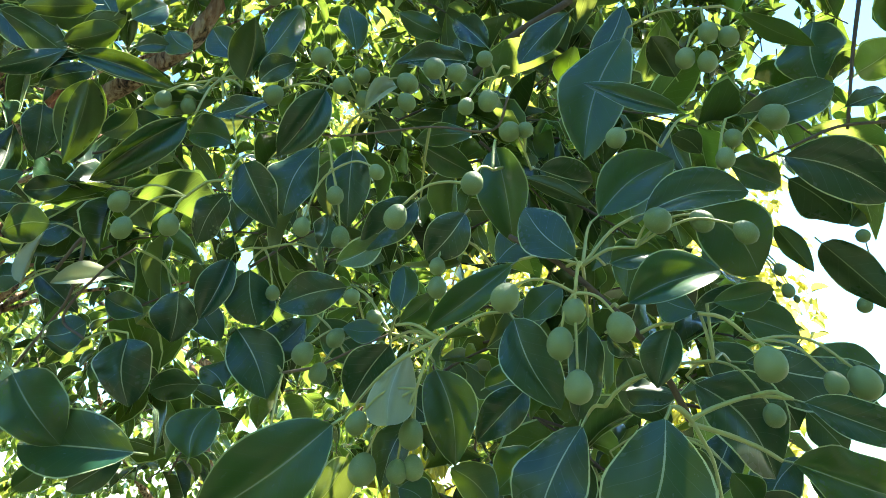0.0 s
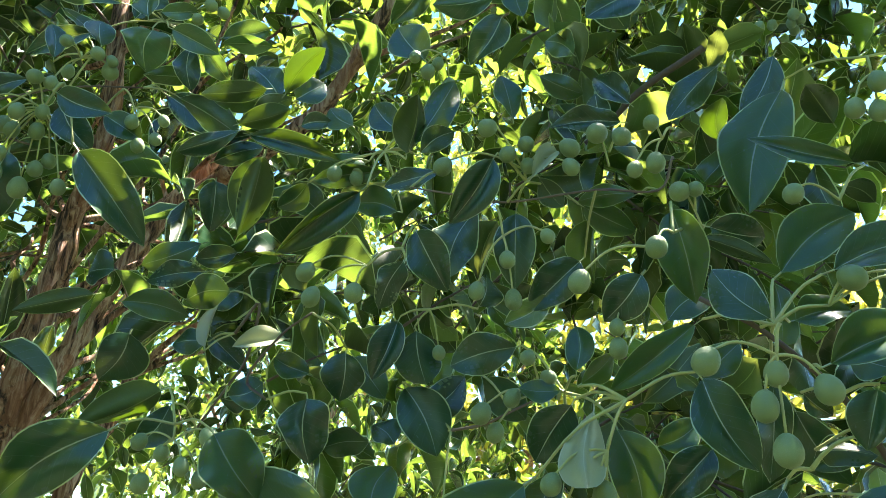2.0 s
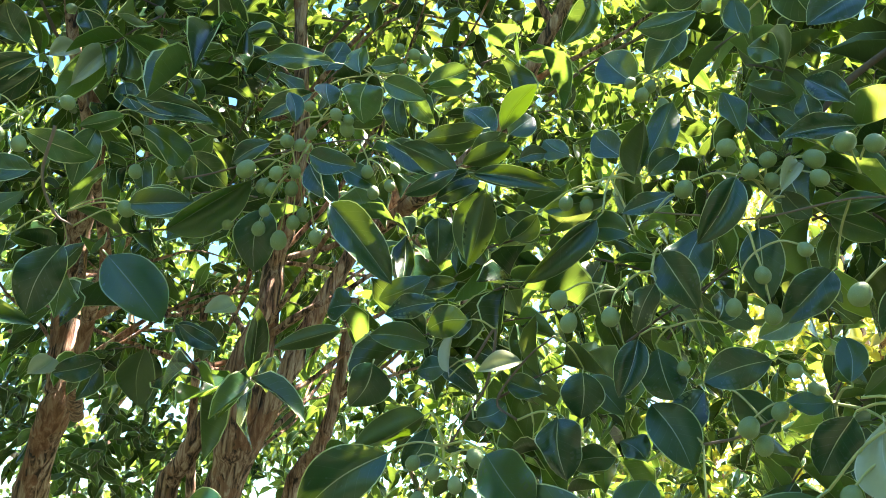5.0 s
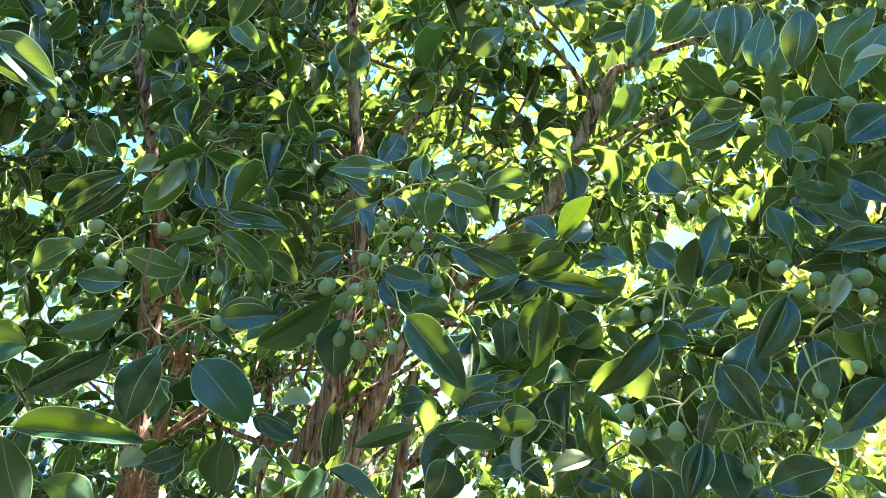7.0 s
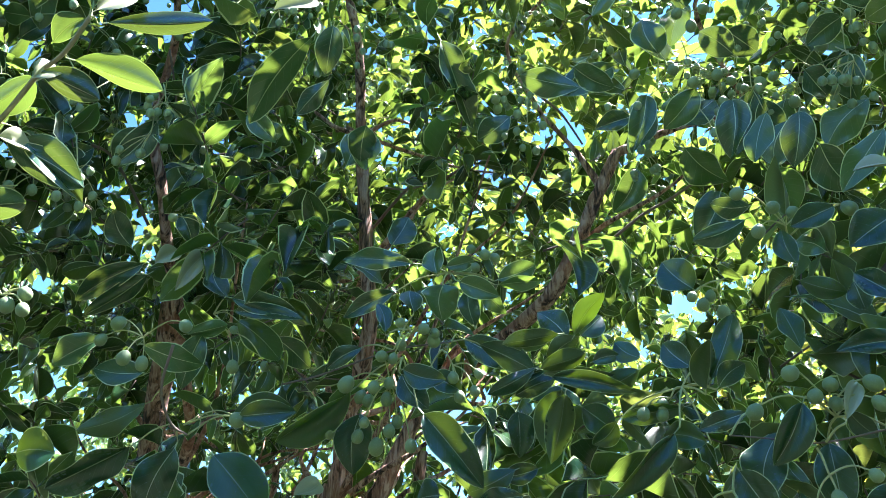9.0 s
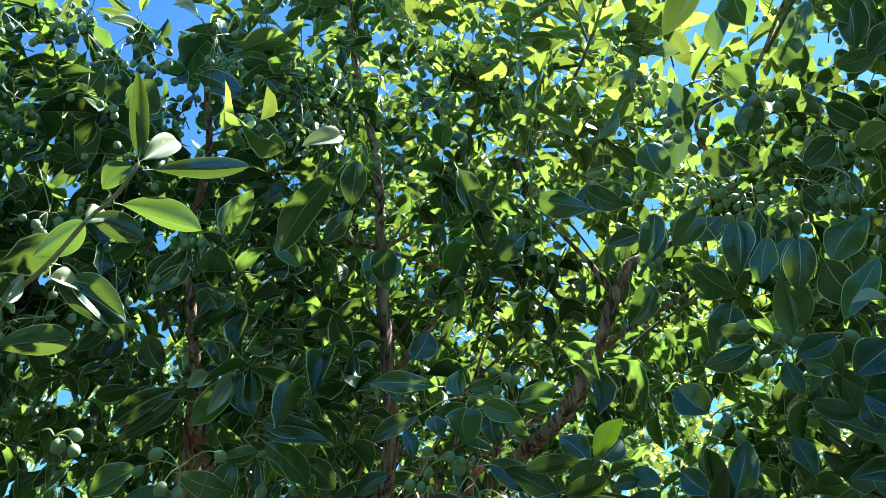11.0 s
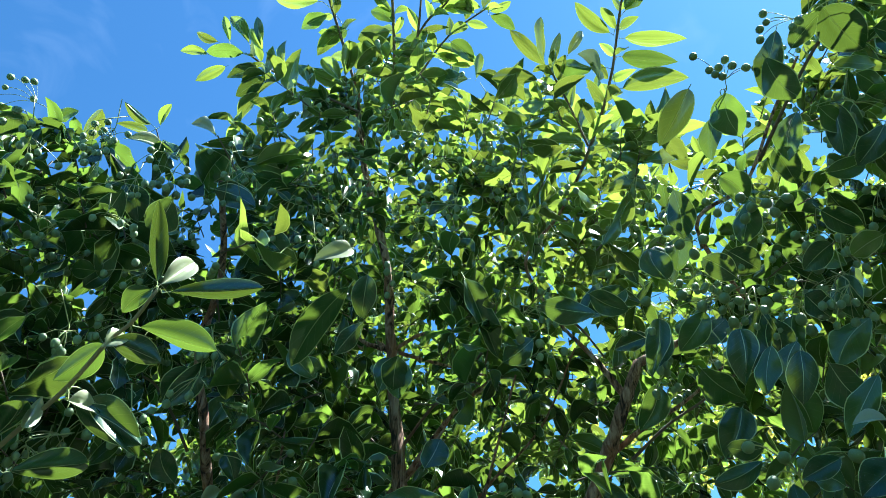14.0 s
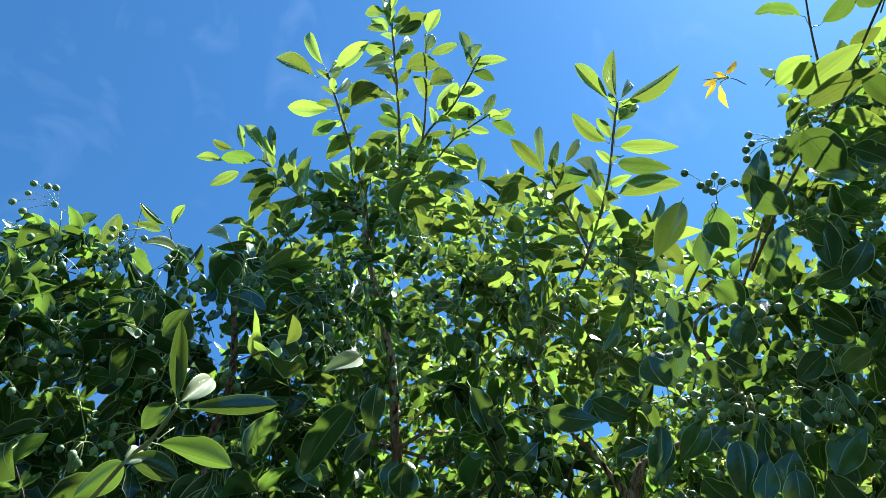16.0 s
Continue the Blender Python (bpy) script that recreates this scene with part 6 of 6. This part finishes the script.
fruit_cluster((-0.719, 0.373, 1.984), (-0.752, 0.353, 1.995, 0.0082), (-0.732, 0.355, 1.949, 0.0080), (-0.728, 0.378, 1.951, 0.0075), (-0.666, 0.370, 1.982, 0.0074), (-0.770, 0.350, 1.976, 0.0069))
fruit_cluster((-0.680, 0.412, 1.884), (-0.622, 0.429, 1.887, 0.0085))
fruit_cluster((-0.847, 0.563, 2.238), (-0.889, 0.510, 2.284, 0.0070), (-0.772, 0.571, 2.239, 0.0077), (-0.787, 0.605, 2.232, 0.0088), (-0.766, 0.547, 2.276, 0.0068))
fruit_cluster((-0.045, 0.459, 1.989), (-0.079, 0.404, 2.011, 0.0063), (-0.052, 0.437, 2.010, 0.0064), (-0.069, 0.426, 1.982, 0.0063), (-0.038, 0.431, 1.997, 0.0058), (0.010, 0.460, 2.007, 0.0068))
fruit_cluster((-0.108, 0.497, 1.980), (-0.131, 0.493, 1.955, 0.0064), (-0.115, 0.511, 1.952, 0.0064), (-0.123, 0.495, 1.964, 0.0053), (-0.138, 0.471, 1.954, 0.0052))
fruit_cluster((-0.695, 0.164, 1.928), (-0.664, 0.178, 1.923, 0.0064), (-0.676, 0.173, 1.912, 0.0069), (-0.655, 0.175, 1.904, 0.0058))
fruit_cluster((0.129, 0.801, 2.610), (0.089, 0.776, 2.591, 0.0088), (0.103, 0.818, 2.596, 0.0089), (0.127, 0.814, 2.595, 0.0089), (0.131, 0.821, 2.571, 0.0088), (0.160, 0.833, 2.604, 0.0089))
fruit_cluster((0.003, 0.760, 2.730), (-0.029, 0.738, 2.707, 0.0084), (-0.016, 0.770, 2.702, 0.0085), (0.006, 0.782, 2.719, 0.0085), (0.019, 0.785, 2.691, 0.0084), (0.048, 0.797, 2.730, 0.0085))
fruit_cluster((0.119, 0.826, 2.511), (0.092, 0.823, 2.481, 0.0094), (0.103, 0.843, 2.467, 0.0094), (0.125, 0.849, 2.482, 0.0094), (0.134, 0.882, 2.480, 0.0096))
fruit_cluster((-1.152, 0.354, 2.974), (-1.151, 0.324, 2.959, 0.0089), (-1.147, 0.349, 2.965, 0.0090), (-1.116, 0.349, 2.958, 0.0089), (-1.146, 0.365, 2.952, 0.0090), (-1.120, 0.376, 2.970, 0.0090))
fruit_cluster((-0.921, 0.564, 3.037), (-0.932, 0.545, 3.033, 0.0081), (-0.913, 0.560, 3.007, 0.0081), (-0.901, 0.572, 3.034, 0.0082), (-0.897, 0.585, 3.004, 0.0081), (-0.925, 0.569, 2.992, 0.0081))
fruit_cluster((-0.024, 0.815, 2.552), (-0.122, 0.763, 2.529, 0.0099), (-0.097, 0.786, 2.511, 0.0098), (-0.058, 0.801, 2.526, 0.0099), (-0.058, 0.849, 2.506, 0.0100), (-0.181, 0.731, 2.513, 0.0088), (-0.195, 0.787, 2.489, 0.0100), (-0.146, 0.812, 2.498, 0.0090), (0.006, 0.860, 2.536, 0.0101), (-0.050, 0.893, 2.477, 0.0091))
fruit_cluster((0.062, 0.867, 2.518), (0.011, 0.880, 2.483, 0.0109), (0.050, 0.888, 2.500, 0.0099), (0.059, 0.902, 2.481, 0.0098), (0.103, 0.821, 2.541, 0.0097), (0.025, 0.832, 2.517, 0.0088))
fruit_cluster((-0.383, 0.621, 2.527), (-0.450, 0.634, 2.491, 0.0079), (-0.393, 0.648, 2.467, 0.0078), (-0.395, 0.662, 2.459, 0.0078), (-0.378, 0.652, 2.483, 0.0078))
fruit_cluster((-1.322, 0.304, 3.218), (-1.335, 0.250, 3.225, 0.0090), (-1.356, 0.265, 3.219, 0.0090), (-1.327, 0.274, 3.223, 0.0090), (-1.301, 0.261, 3.224, 0.0090), (-1.282, 0.312, 3.223, 0.0091), (-1.327, 0.314, 3.208, 0.0091))
fruit_cluster((-1.107, 0.368, 3.001), (-1.127, 0.356, 2.989, 0.0095), (-1.115, 0.376, 2.982, 0.0095), (-1.094, 0.388, 2.994, 0.0095), (-1.139, 0.388, 2.987, 0.0096), (-1.112, 0.398, 2.972, 0.0095), (-1.060, 0.372, 2.980, 0.0094))
fruit_cluster((-0.876, 0.539, 3.032), (-0.885, 0.515, 3.033, 0.0084), (-0.877, 0.542, 3.025, 0.0084), (-0.871, 0.552, 3.004, 0.0083), (-0.853, 0.543, 3.034, 0.0084), (-0.866, 0.511, 3.035, 0.0083))
fruit_cluster((-1.498, 0.235, 2.950), (-1.518, 0.220, 2.946, 0.0082), (-1.505, 0.239, 2.938, 0.0082), (-1.487, 0.232, 2.952, 0.0082), (-1.526, 0.244, 2.943, 0.0082))
fruit_cluster((-1.310, 0.279, 2.736), (-1.337, 0.253, 2.742, 0.0097), (-1.325, 0.270, 2.735, 0.0097), (-1.302, 0.266, 2.746, 0.0097), (-1.311, 0.278, 2.711, 0.0096), (-1.295, 0.294, 2.725, 0.0097), (-1.270, 0.286, 2.740, 0.0097))
fruit_cluster((0.050, 0.747, 2.659), (0.027, 0.700, 2.648, 0.0094), (0.041, 0.742, 2.659, 0.0096), (0.065, 0.734, 2.647, 0.0094), (0.074, 0.761, 2.645, 0.0095), (0.023, 0.745, 2.639, 0.0095), (0.103, 0.760, 2.668, 0.0095))
fruit_cluster((-0.067, 0.742, 2.620), (-0.107, 0.703, 2.633, 0.0096), (-0.097, 0.722, 2.609, 0.0095), (-0.080, 0.761, 2.612, 0.0096), (-0.056, 0.734, 2.614, 0.0095))
fruit_cluster((-0.631, 0.718, 3.063), (-0.643, 0.680, 3.074, 0.0086), (-0.635, 0.710, 3.079, 0.0087), (-0.605, 0.700, 3.063, 0.0086), (-0.627, 0.725, 3.057, 0.0086))
fruit_cluster((-0.446, 0.738, 3.115), (-0.463, 0.709, 3.139, 0.0087), (-0.441, 0.709, 3.103, 0.0085), (-0.426, 0.730, 3.129, 0.0086), (-0.442, 0.744, 3.108, 0.0086), (-0.416, 0.741, 3.113, 0.0086))
fruit_cluster((-1.487, 0.207, 3.325), (-1.541, 0.087, 3.372, 0.0094), (-1.512, 0.111, 3.370, 0.0094), (-1.496, 0.126, 3.371, 0.0094), (-1.505, 0.152, 3.330, 0.0094), (-1.600, 0.091, 3.328, 0.0093), (-1.586, 0.122, 3.314, 0.0093), (-1.568, 0.099, 3.359, 0.0078))
fruit_cluster((0.077, 0.614, 2.846), (0.041, 0.538, 2.876, 0.0078), (0.092, 0.579, 2.886, 0.0078), (0.099, 0.584, 2.867, 0.0078), (0.060, 0.576, 2.870, 0.0078), (0.077, 0.584, 2.877, 0.0079), (0.066, 0.578, 2.853, 0.0077), (0.076, 0.585, 2.848, 0.0077), (0.120, 0.595, 2.860, 0.0077), (0.136, 0.602, 2.856, 0.0077))
fruit_cluster((0.242, 0.542, 2.865), (0.171, 0.505, 2.865, 0.0074), (0.156, 0.517, 2.842, 0.0074), (0.167, 0.503, 2.833, 0.0063), (0.153, 0.540, 2.845, 0.0075), (0.208, 0.540, 2.843, 0.0074), (0.223, 0.542, 2.858, 0.0074))
fruit_cluster((0.262, 0.687, 2.775), (0.249, 0.701, 2.750, 0.0084), (0.227, 0.655, 2.776, 0.0074), (0.239, 0.665, 2.772, 0.0074), (0.304, 0.711, 2.742, 0.0073), (0.320, 0.716, 2.745, 0.0073))


# ---- the crown behind: leaves past counting ----
class Foliage:
    """Gathers leaves and twigs and makes one joined mesh of them."""

    def __init__(self):
        self.leaves, self.twigs = [], []

    def leaf(self, base, way, roll, length, width, kind):
        self.leaves.append((base, way, roll, length, width, kind))

    def twig(self, points, r0, r1):
        self.twigs.append(tube(points, r0, r1, 4, 2))

    def mesh(self, name, mat, rows=5, cols=4):
        shapes = [blade(rows, cols, fold, bend, blunt, wavy, 0.0, sway, twist) for fold, bend, blunt, wavy, sway, twist in (
            (0.55, 0.10, 1.0, 0.03, 0.0, 0.2), (0.35, 0.22, 1.05, 0.05, 0.15, 0.7), (0.9, 0.04, 0.95, 0.0, -0.15, -0.4),
            (0.2, 0.30, 1.0, 0.07, 0.08, -0.9), (1.1, 0.20, 1.02, 0.03, 0.12, 0.5), (-0.4, 0.18, 1.1, 0.07, -0.1, 0.9))]
        verts, faces, uvs, n = [], [], [], 0
        for base, way, roll, length, width, kind in self.leaves:
            v, f, t = shapes[kind]
            turn = np.array(on_axis((0, 0, 0), way, roll))
            verts.append((v * (width, length, length)) @ turn.T + np.array(base))
            uvs.append(t)
            faces += [tuple(i + n for i in face) for face in f]
            n += len(v)
        return mesh_from(name, np.concatenate(verts), faces, mat, np.concatenate(uvs))


def sprig(foliage, rng, at, way, count, size, droop, narrow):
    """A twig with pairs of leaves, and a tuft at its end."""
    way = Vector(way).normalized()
    side = way.cross(Vector((rng.gauss(0, 1), rng.gauss(0, 1), rng.gauss(0, 1)))).normalized()
    reach = size * (0.4 + 0.15 * count)
    line = [Vector(at), Vector(at) + way * reach * 0.5, Vector(at) + way * reach + Vector((0, 0, -0.1 * reach * droop))]
    foliage.twig(line, 0.0018, 0.0009)
    for k in range(count):
        s = (k // 2 + 1) / ((count + 1) // 2)
        base = line[0].lerp(line[2], min(s, 1.0))
        turn = (k % 2) * math.pi + (k // 2) * 1.5 + rng.uniform(-0.4, 0.4)
        out = side * math.cos(turn) + way.cross(side) * math.sin(turn)
        axis = (out * rng.uniform(0.7, 1.1) + way * rng.uniform(0.2, 0.7) + Vector((0, 0, rng.uniform(-1.1, 0.25) * droop))).normalized()
        length = size * rng.choice((0.6, 0.8, 0.95, 1.05, 1.15, 1.3)) * rng.uniform(0.9, 1.1)
        foliage.leaf(base, axis, rng.gauss(0, 38), length, length * rng.uniform(0.36, 0.52) * narrow, rng.randrange(6))


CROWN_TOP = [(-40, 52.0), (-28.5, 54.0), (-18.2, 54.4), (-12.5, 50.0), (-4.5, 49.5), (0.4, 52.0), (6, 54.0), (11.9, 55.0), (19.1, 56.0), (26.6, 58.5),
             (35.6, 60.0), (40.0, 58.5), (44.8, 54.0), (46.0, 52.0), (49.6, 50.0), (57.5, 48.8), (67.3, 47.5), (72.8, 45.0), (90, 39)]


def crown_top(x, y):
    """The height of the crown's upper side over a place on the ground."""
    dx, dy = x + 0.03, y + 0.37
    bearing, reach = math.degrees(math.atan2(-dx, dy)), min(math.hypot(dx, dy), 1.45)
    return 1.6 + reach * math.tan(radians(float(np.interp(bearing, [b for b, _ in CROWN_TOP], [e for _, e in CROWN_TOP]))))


def crown(seed, tries, box, keep, size, label, mat, owner, heart, droop=1.0, narrow=1.0, far=False):
    """Leafy twigs wherever keep() lets them stand; they lean away from heart. far: plainer blades will do."""
    rng, foliage = random.Random(seed), Foliage()
    for _ in range(tries):
        p = Vector(rng.uniform(a, b) for a, b in box)
        if keep(p, rng):
            out = Vector((p.x - heart[0], p.y - heart[1], 0))
            way = out.normalized() * 0.5 + Vector((rng.gauss(0, 0.5), rng.gauss(0, 0.5), rng.gauss(0.15, 0.5) + 0.8 * (1 - droop)))
            sprig(foliage, rng, p, way, rng.choice((5, 6, 7, 8)), size * rng.uniform(0.75, 1.2), droop, narrow)
    tagged(child("foliage", foliage.mesh("foliage", mat, *((4, 2) if far else (5, 4))), owner, label), kind="stuff")
    v, f = joined(*foliage.twigs)
    tagged(child("brushwood", mesh_from("brushwood", v, f, TWIG_BARK), owner), kind="stuff")


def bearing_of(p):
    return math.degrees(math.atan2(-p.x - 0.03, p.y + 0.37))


def open_side(p):
    """The low outer edge of the crown, where it stays open to the sky."""
    return -40 < bearing_of(p) < -17 and p.z - 1.55 < 0.46 * math.hypot(p.x, p.y)


def in_crown(p, rng):
    away = math.hypot(p.x + 0.05, p.y + 0.2)
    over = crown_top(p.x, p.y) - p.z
    if away < (1.24 if bearing_of(p) < 10 and p.z > 2.2 else 1.08) + 0.2 * noise.noise(p * 1.5) or math.hypot(p.x + 0.8, p.y - 1.25) > 2.1 or over < (0.02 if bearing_of(p) > 50 else 0.48 if 8 < bearing_of(p) < 36 else 0.25) or open_side(p):
        return False
    slope = (p.z - 1.6) / math.hypot(p.x, p.y + 0.3)
    lit = abs(bearing_of(p) - 13) < 9 and 0.5 < slope < 1.0
    glimpse = -22 < bearing_of(p) < 5 and 0.22 < slope < 0.7
    if p.z < (1.45 if bearing_of(p) < 18 else 1.8) or bare(p, 0.092):
        return False
    if lit:
        least = 0.16
    elif glimpse:
        least = 0.22
    elif bearing_of(p) > 50 and over < 0.5:
        least = -0.9
    elif bearing_of(p) < 3 and p.z > 2.3:
        least = -0.3
    elif slope < (0.62 if bearing_of(p) < 16 else 0.42):
        least = 0.06
    else:
        least = -0.2 if bearing_of(p) > 18 else -0.08
    # the crown thins out towards its low, inner side
    if not lit and not glimpse:
        least += (0.06 if bearing_of(p) > 33 else 0.2) * max(0.0, min(1.0, (0.88 - slope) / 0.3))
    return noise.noise(p * 2.4) > least + rng.uniform(-0.25, 0.25)


def in_top(p, rng):
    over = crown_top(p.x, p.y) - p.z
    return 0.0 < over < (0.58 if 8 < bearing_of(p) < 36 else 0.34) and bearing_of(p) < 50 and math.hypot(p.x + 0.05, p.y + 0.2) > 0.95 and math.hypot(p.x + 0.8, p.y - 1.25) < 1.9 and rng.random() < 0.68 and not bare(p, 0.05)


def in_left_rim(p, rng):
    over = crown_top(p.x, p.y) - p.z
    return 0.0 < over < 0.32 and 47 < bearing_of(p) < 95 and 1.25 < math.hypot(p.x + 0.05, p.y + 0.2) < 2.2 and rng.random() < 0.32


def in_shade_side(p, rng):
    return bearing_of(p) < -31 and not open_side(p) and math.hypot(p.x, p.y) > 0.7 and p.z < 3.6 and noise.noise(p * 2.0) > -0.25


def in_low_side(p, rng):
    """The shaded low side of the crown, behind the fruit within reach."""
    return not open_side(p) and noise.noise(p * 3.0) > rng.uniform(-0.25, 0.25) and not bare(p, 0.03)


def in_middle(p, rng):
    """Between the fruit within reach and the crown behind: leaves in loose clumps."""
    away = math.hypot(p.x + 0.06, p.y + 0.06)
    return 0.74 < away < 1.08 and not open_side(p) and (p.x > -0.28 or rng.random() < 0.5) and noise.noise(p * 4.0 + Vector((3.1, 0, 0))) > rng.uniform(-0.15, 0.3) and not bare(p, 0.07, 0.95)


END_BOUGH = glide([(-0.0, 1.159, 2.726), (-0.04, 1.0, 2.80), (0.063, 0.906, 2.899), (0.162, 0.843, 3.003), (0.257, 0.788, 3.098), (0.36, 0.72, 3.22)], 6)


def by_end_bough(p, rng):
    """Leaves that crowd round the outermost bough, mostly on its far side."""
    near = min((p - q - Vector((0, 0.05, 0.03))).length for q in END_BOUGH)
    return near < 0.26 * rng.uniform(0.4, 1.0) and p.y > 0.62 and bearing_of(p) < (-2 if p.z < 2.95 else -14)


HEART = (-1.0, 1.25)
crown(15, 75, ((-0.08, 0.42), (0.70, 1.06), (1.5, 2.02)), in_low_side, 0.082, "shaded leaves behind the hanging fruit", GREEN_LEAF, tree, HEART)
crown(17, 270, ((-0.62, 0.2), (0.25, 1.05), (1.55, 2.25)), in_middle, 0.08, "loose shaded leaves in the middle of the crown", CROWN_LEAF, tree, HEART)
crown(18, 140, ((-0.62, 0.2), (0.25, 1.05), (1.55, 2.2)), in_middle, 0.08, "loose leaves showing their paler undersides", UNDER_LEAF, tree, HEART, 0.6)
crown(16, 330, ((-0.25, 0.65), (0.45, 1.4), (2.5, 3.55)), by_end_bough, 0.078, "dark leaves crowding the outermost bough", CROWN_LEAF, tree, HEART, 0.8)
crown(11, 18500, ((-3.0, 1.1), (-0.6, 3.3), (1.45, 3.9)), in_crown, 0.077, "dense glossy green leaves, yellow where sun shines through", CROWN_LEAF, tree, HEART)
crown(13, 11500, ((-2.4, 1.0), (-0.6, 2.6), (2.3, 4.2)), in_top, 0.081, "bright young leaves of the crown's top", YOUNG_LEAF, tree, HEART, 0.3, 0.85)
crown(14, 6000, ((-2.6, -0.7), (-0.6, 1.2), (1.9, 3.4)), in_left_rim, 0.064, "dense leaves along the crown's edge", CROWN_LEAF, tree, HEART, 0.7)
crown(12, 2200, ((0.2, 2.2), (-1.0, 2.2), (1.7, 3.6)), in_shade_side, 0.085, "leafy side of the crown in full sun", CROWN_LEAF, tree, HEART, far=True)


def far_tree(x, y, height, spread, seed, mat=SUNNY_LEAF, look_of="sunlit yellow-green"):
    """A neighbouring tree in full sun."""
    thing = tagged(new("neighbouring_tree"), look_of + " tree standing close behind the fruit tree", "tree", "trees behind")
    thing.location = (x, y, 0)
    rng = random.Random(seed)
    v, f = tube(((0, 0, -0.1), (0.1, 0.05, 0.35 * height), (0.02, 0.1, 0.8 * height)), 0.07, 0.02, 12, 6, 0.3)
    child("trunk", mesh_from("trunk", v, f, BARK), thing)
    for k in range(7):
        turn, low = k * 2.4 + rng.uniform(-0.3, 0.3), height * rng.uniform(0.22, 0.6)
        tip = Vector((math.cos(turn) * spread * 0.8, math.sin(turn) * spread * 0.8, low + spread * 0.6))
        v, f = tube(((0.06, 0.06, low), tip * 0.5 + Vector((0, 0, low * 0.45)), tip), 0.03, 0.008, 8, 5, 0.2)
        child("bough", mesh_from("bough", v, f, BARK), thing)

    def inside(p, r):
        q = Vector((p.x / spread, p.y / spread, (p.z - 0.58 * height) / (0.46 * height))).length
        return q < 1 + 0.3 * noise.noise(p * 0.9 + Vector((seed, 0, 0))) and q > 0.45 and noise.noise(p * 1.6 + Vector((0, seed, 0))) > -0.05

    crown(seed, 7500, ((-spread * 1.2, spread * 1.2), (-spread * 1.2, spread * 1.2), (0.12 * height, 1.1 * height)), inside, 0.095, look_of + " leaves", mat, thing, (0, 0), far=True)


far_tree(-1.7, 5.2, 5.2, 1.9, 31, YOUNG_LEAF, "fresh green")
far_tree(-4.4, 4.2, 4.8, 1.9, 32, YOUNG_LEAF, "fresh green")
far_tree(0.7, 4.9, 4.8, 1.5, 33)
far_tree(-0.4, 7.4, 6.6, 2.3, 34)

# the belt of trees that closes the garden behind
rng, belt = random.Random(41), Foliage()
for k in range(2200):
    turn, reach = radians(rng.uniform(95, 262)), rng.uniform(5.2, 6.6)
    top = 4.3 + 0.9 * noise.noise((turn * 2.2, 1.7, 0)) - 0.8 * abs(reach - 5.9)
    p = Vector((-math.sin(turn) * reach, math.cos(turn) * reach, rng.uniform(0.1, top)))
    sprig(belt, rng, p, (rng.gauss(0, 1), rng.gauss(0, 1), rng.gauss(0.3, 0.6)), 6, rng.uniform(0.18, 0.28), 0.8, 1.1)
tagged(new("backdrop", belt.mesh("backdrop", GREEN_LEAF, 4, 2)), "dark leafy belt of trees closing the garden", "trees", kind="structure")

# more fruit along the crown's edge
rng = random.Random(77)
hung, small_fruit, small_stalks = 0, [], []
ball = [(math.sin(a) * math.cos(b), math.sin(a) * math.sin(b), math.cos(a)) for a in (0.25, 0.9, 1.57, 2.24, 2.9) for b in (0, 0.9, 1.8, 2.7, 3.6, 4.5, 5.4)]
ball_faces = [(7 * i + k, 7 * (i + 1) + k, 7 * (i + 1) + (k + 1) % 7, 7 * i + (k + 1) % 7) for i in range(4) for k in range(7)] + [tuple(range(7))[::-1], tuple(range(28, 35))][::-1]
while hung < 290:
    p = Vector((rng.uniform(-2.2, 0.7), rng.uniform(-0.3, 1.6), rng.uniform(2.1, 3.6)))
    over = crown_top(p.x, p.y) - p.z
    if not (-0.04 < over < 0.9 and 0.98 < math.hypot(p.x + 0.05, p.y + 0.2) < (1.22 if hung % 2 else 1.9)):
        continue
    hung += 1
    rows = [(p.x + rng.gauss(0, 0.03), p.y + rng.gauss(0, 0.03), p.z - rng.uniform(0.02, 0.07), rng.uniform(0.0068, 0.0086)) for _ in range(rng.choice((4, 5, 6, 7)))]
    if hung <= 56:
        fruit_cluster(p, *rows)
        continue
    fork = p + Vector((0, 0, -0.012))
    small_stalks.append(tube((p + Vector((rng.gauss(0, 0.02), rng.gauss(0, 0.02), 0.04)), p, fork), 0.0011, 0.0009, 5, 2))
    for x, y, z, r in rows:
        q = Vector((x, y, z))
        small_stalks.append(tube((fork, fork.lerp(q, 0.6) + Vector((0, 0, 0.01)), q + Vector((0, 0, r))), 0.0008, 0.0006, 4, 2))
        small_fruit.append(([q + Vector((a * 0.9, b * 0.9, c * 1.1)) * r for a, b, c in ball], ball_faces))
v, f = joined(*small_fruit)
tagged(child("drupe_spray", mesh_from("drupe_spray", v, f, FRUIT_SKIN), tree, "small green drupes all through the crown"), kind="stuff")
v, f = joined(*small_stalks)
tagged(child("stalk_spray", mesh_from("stalk_spray", v, f, STALK_SKIN), tree, "thin pale green stalks of the drupes"), kind="stuff")
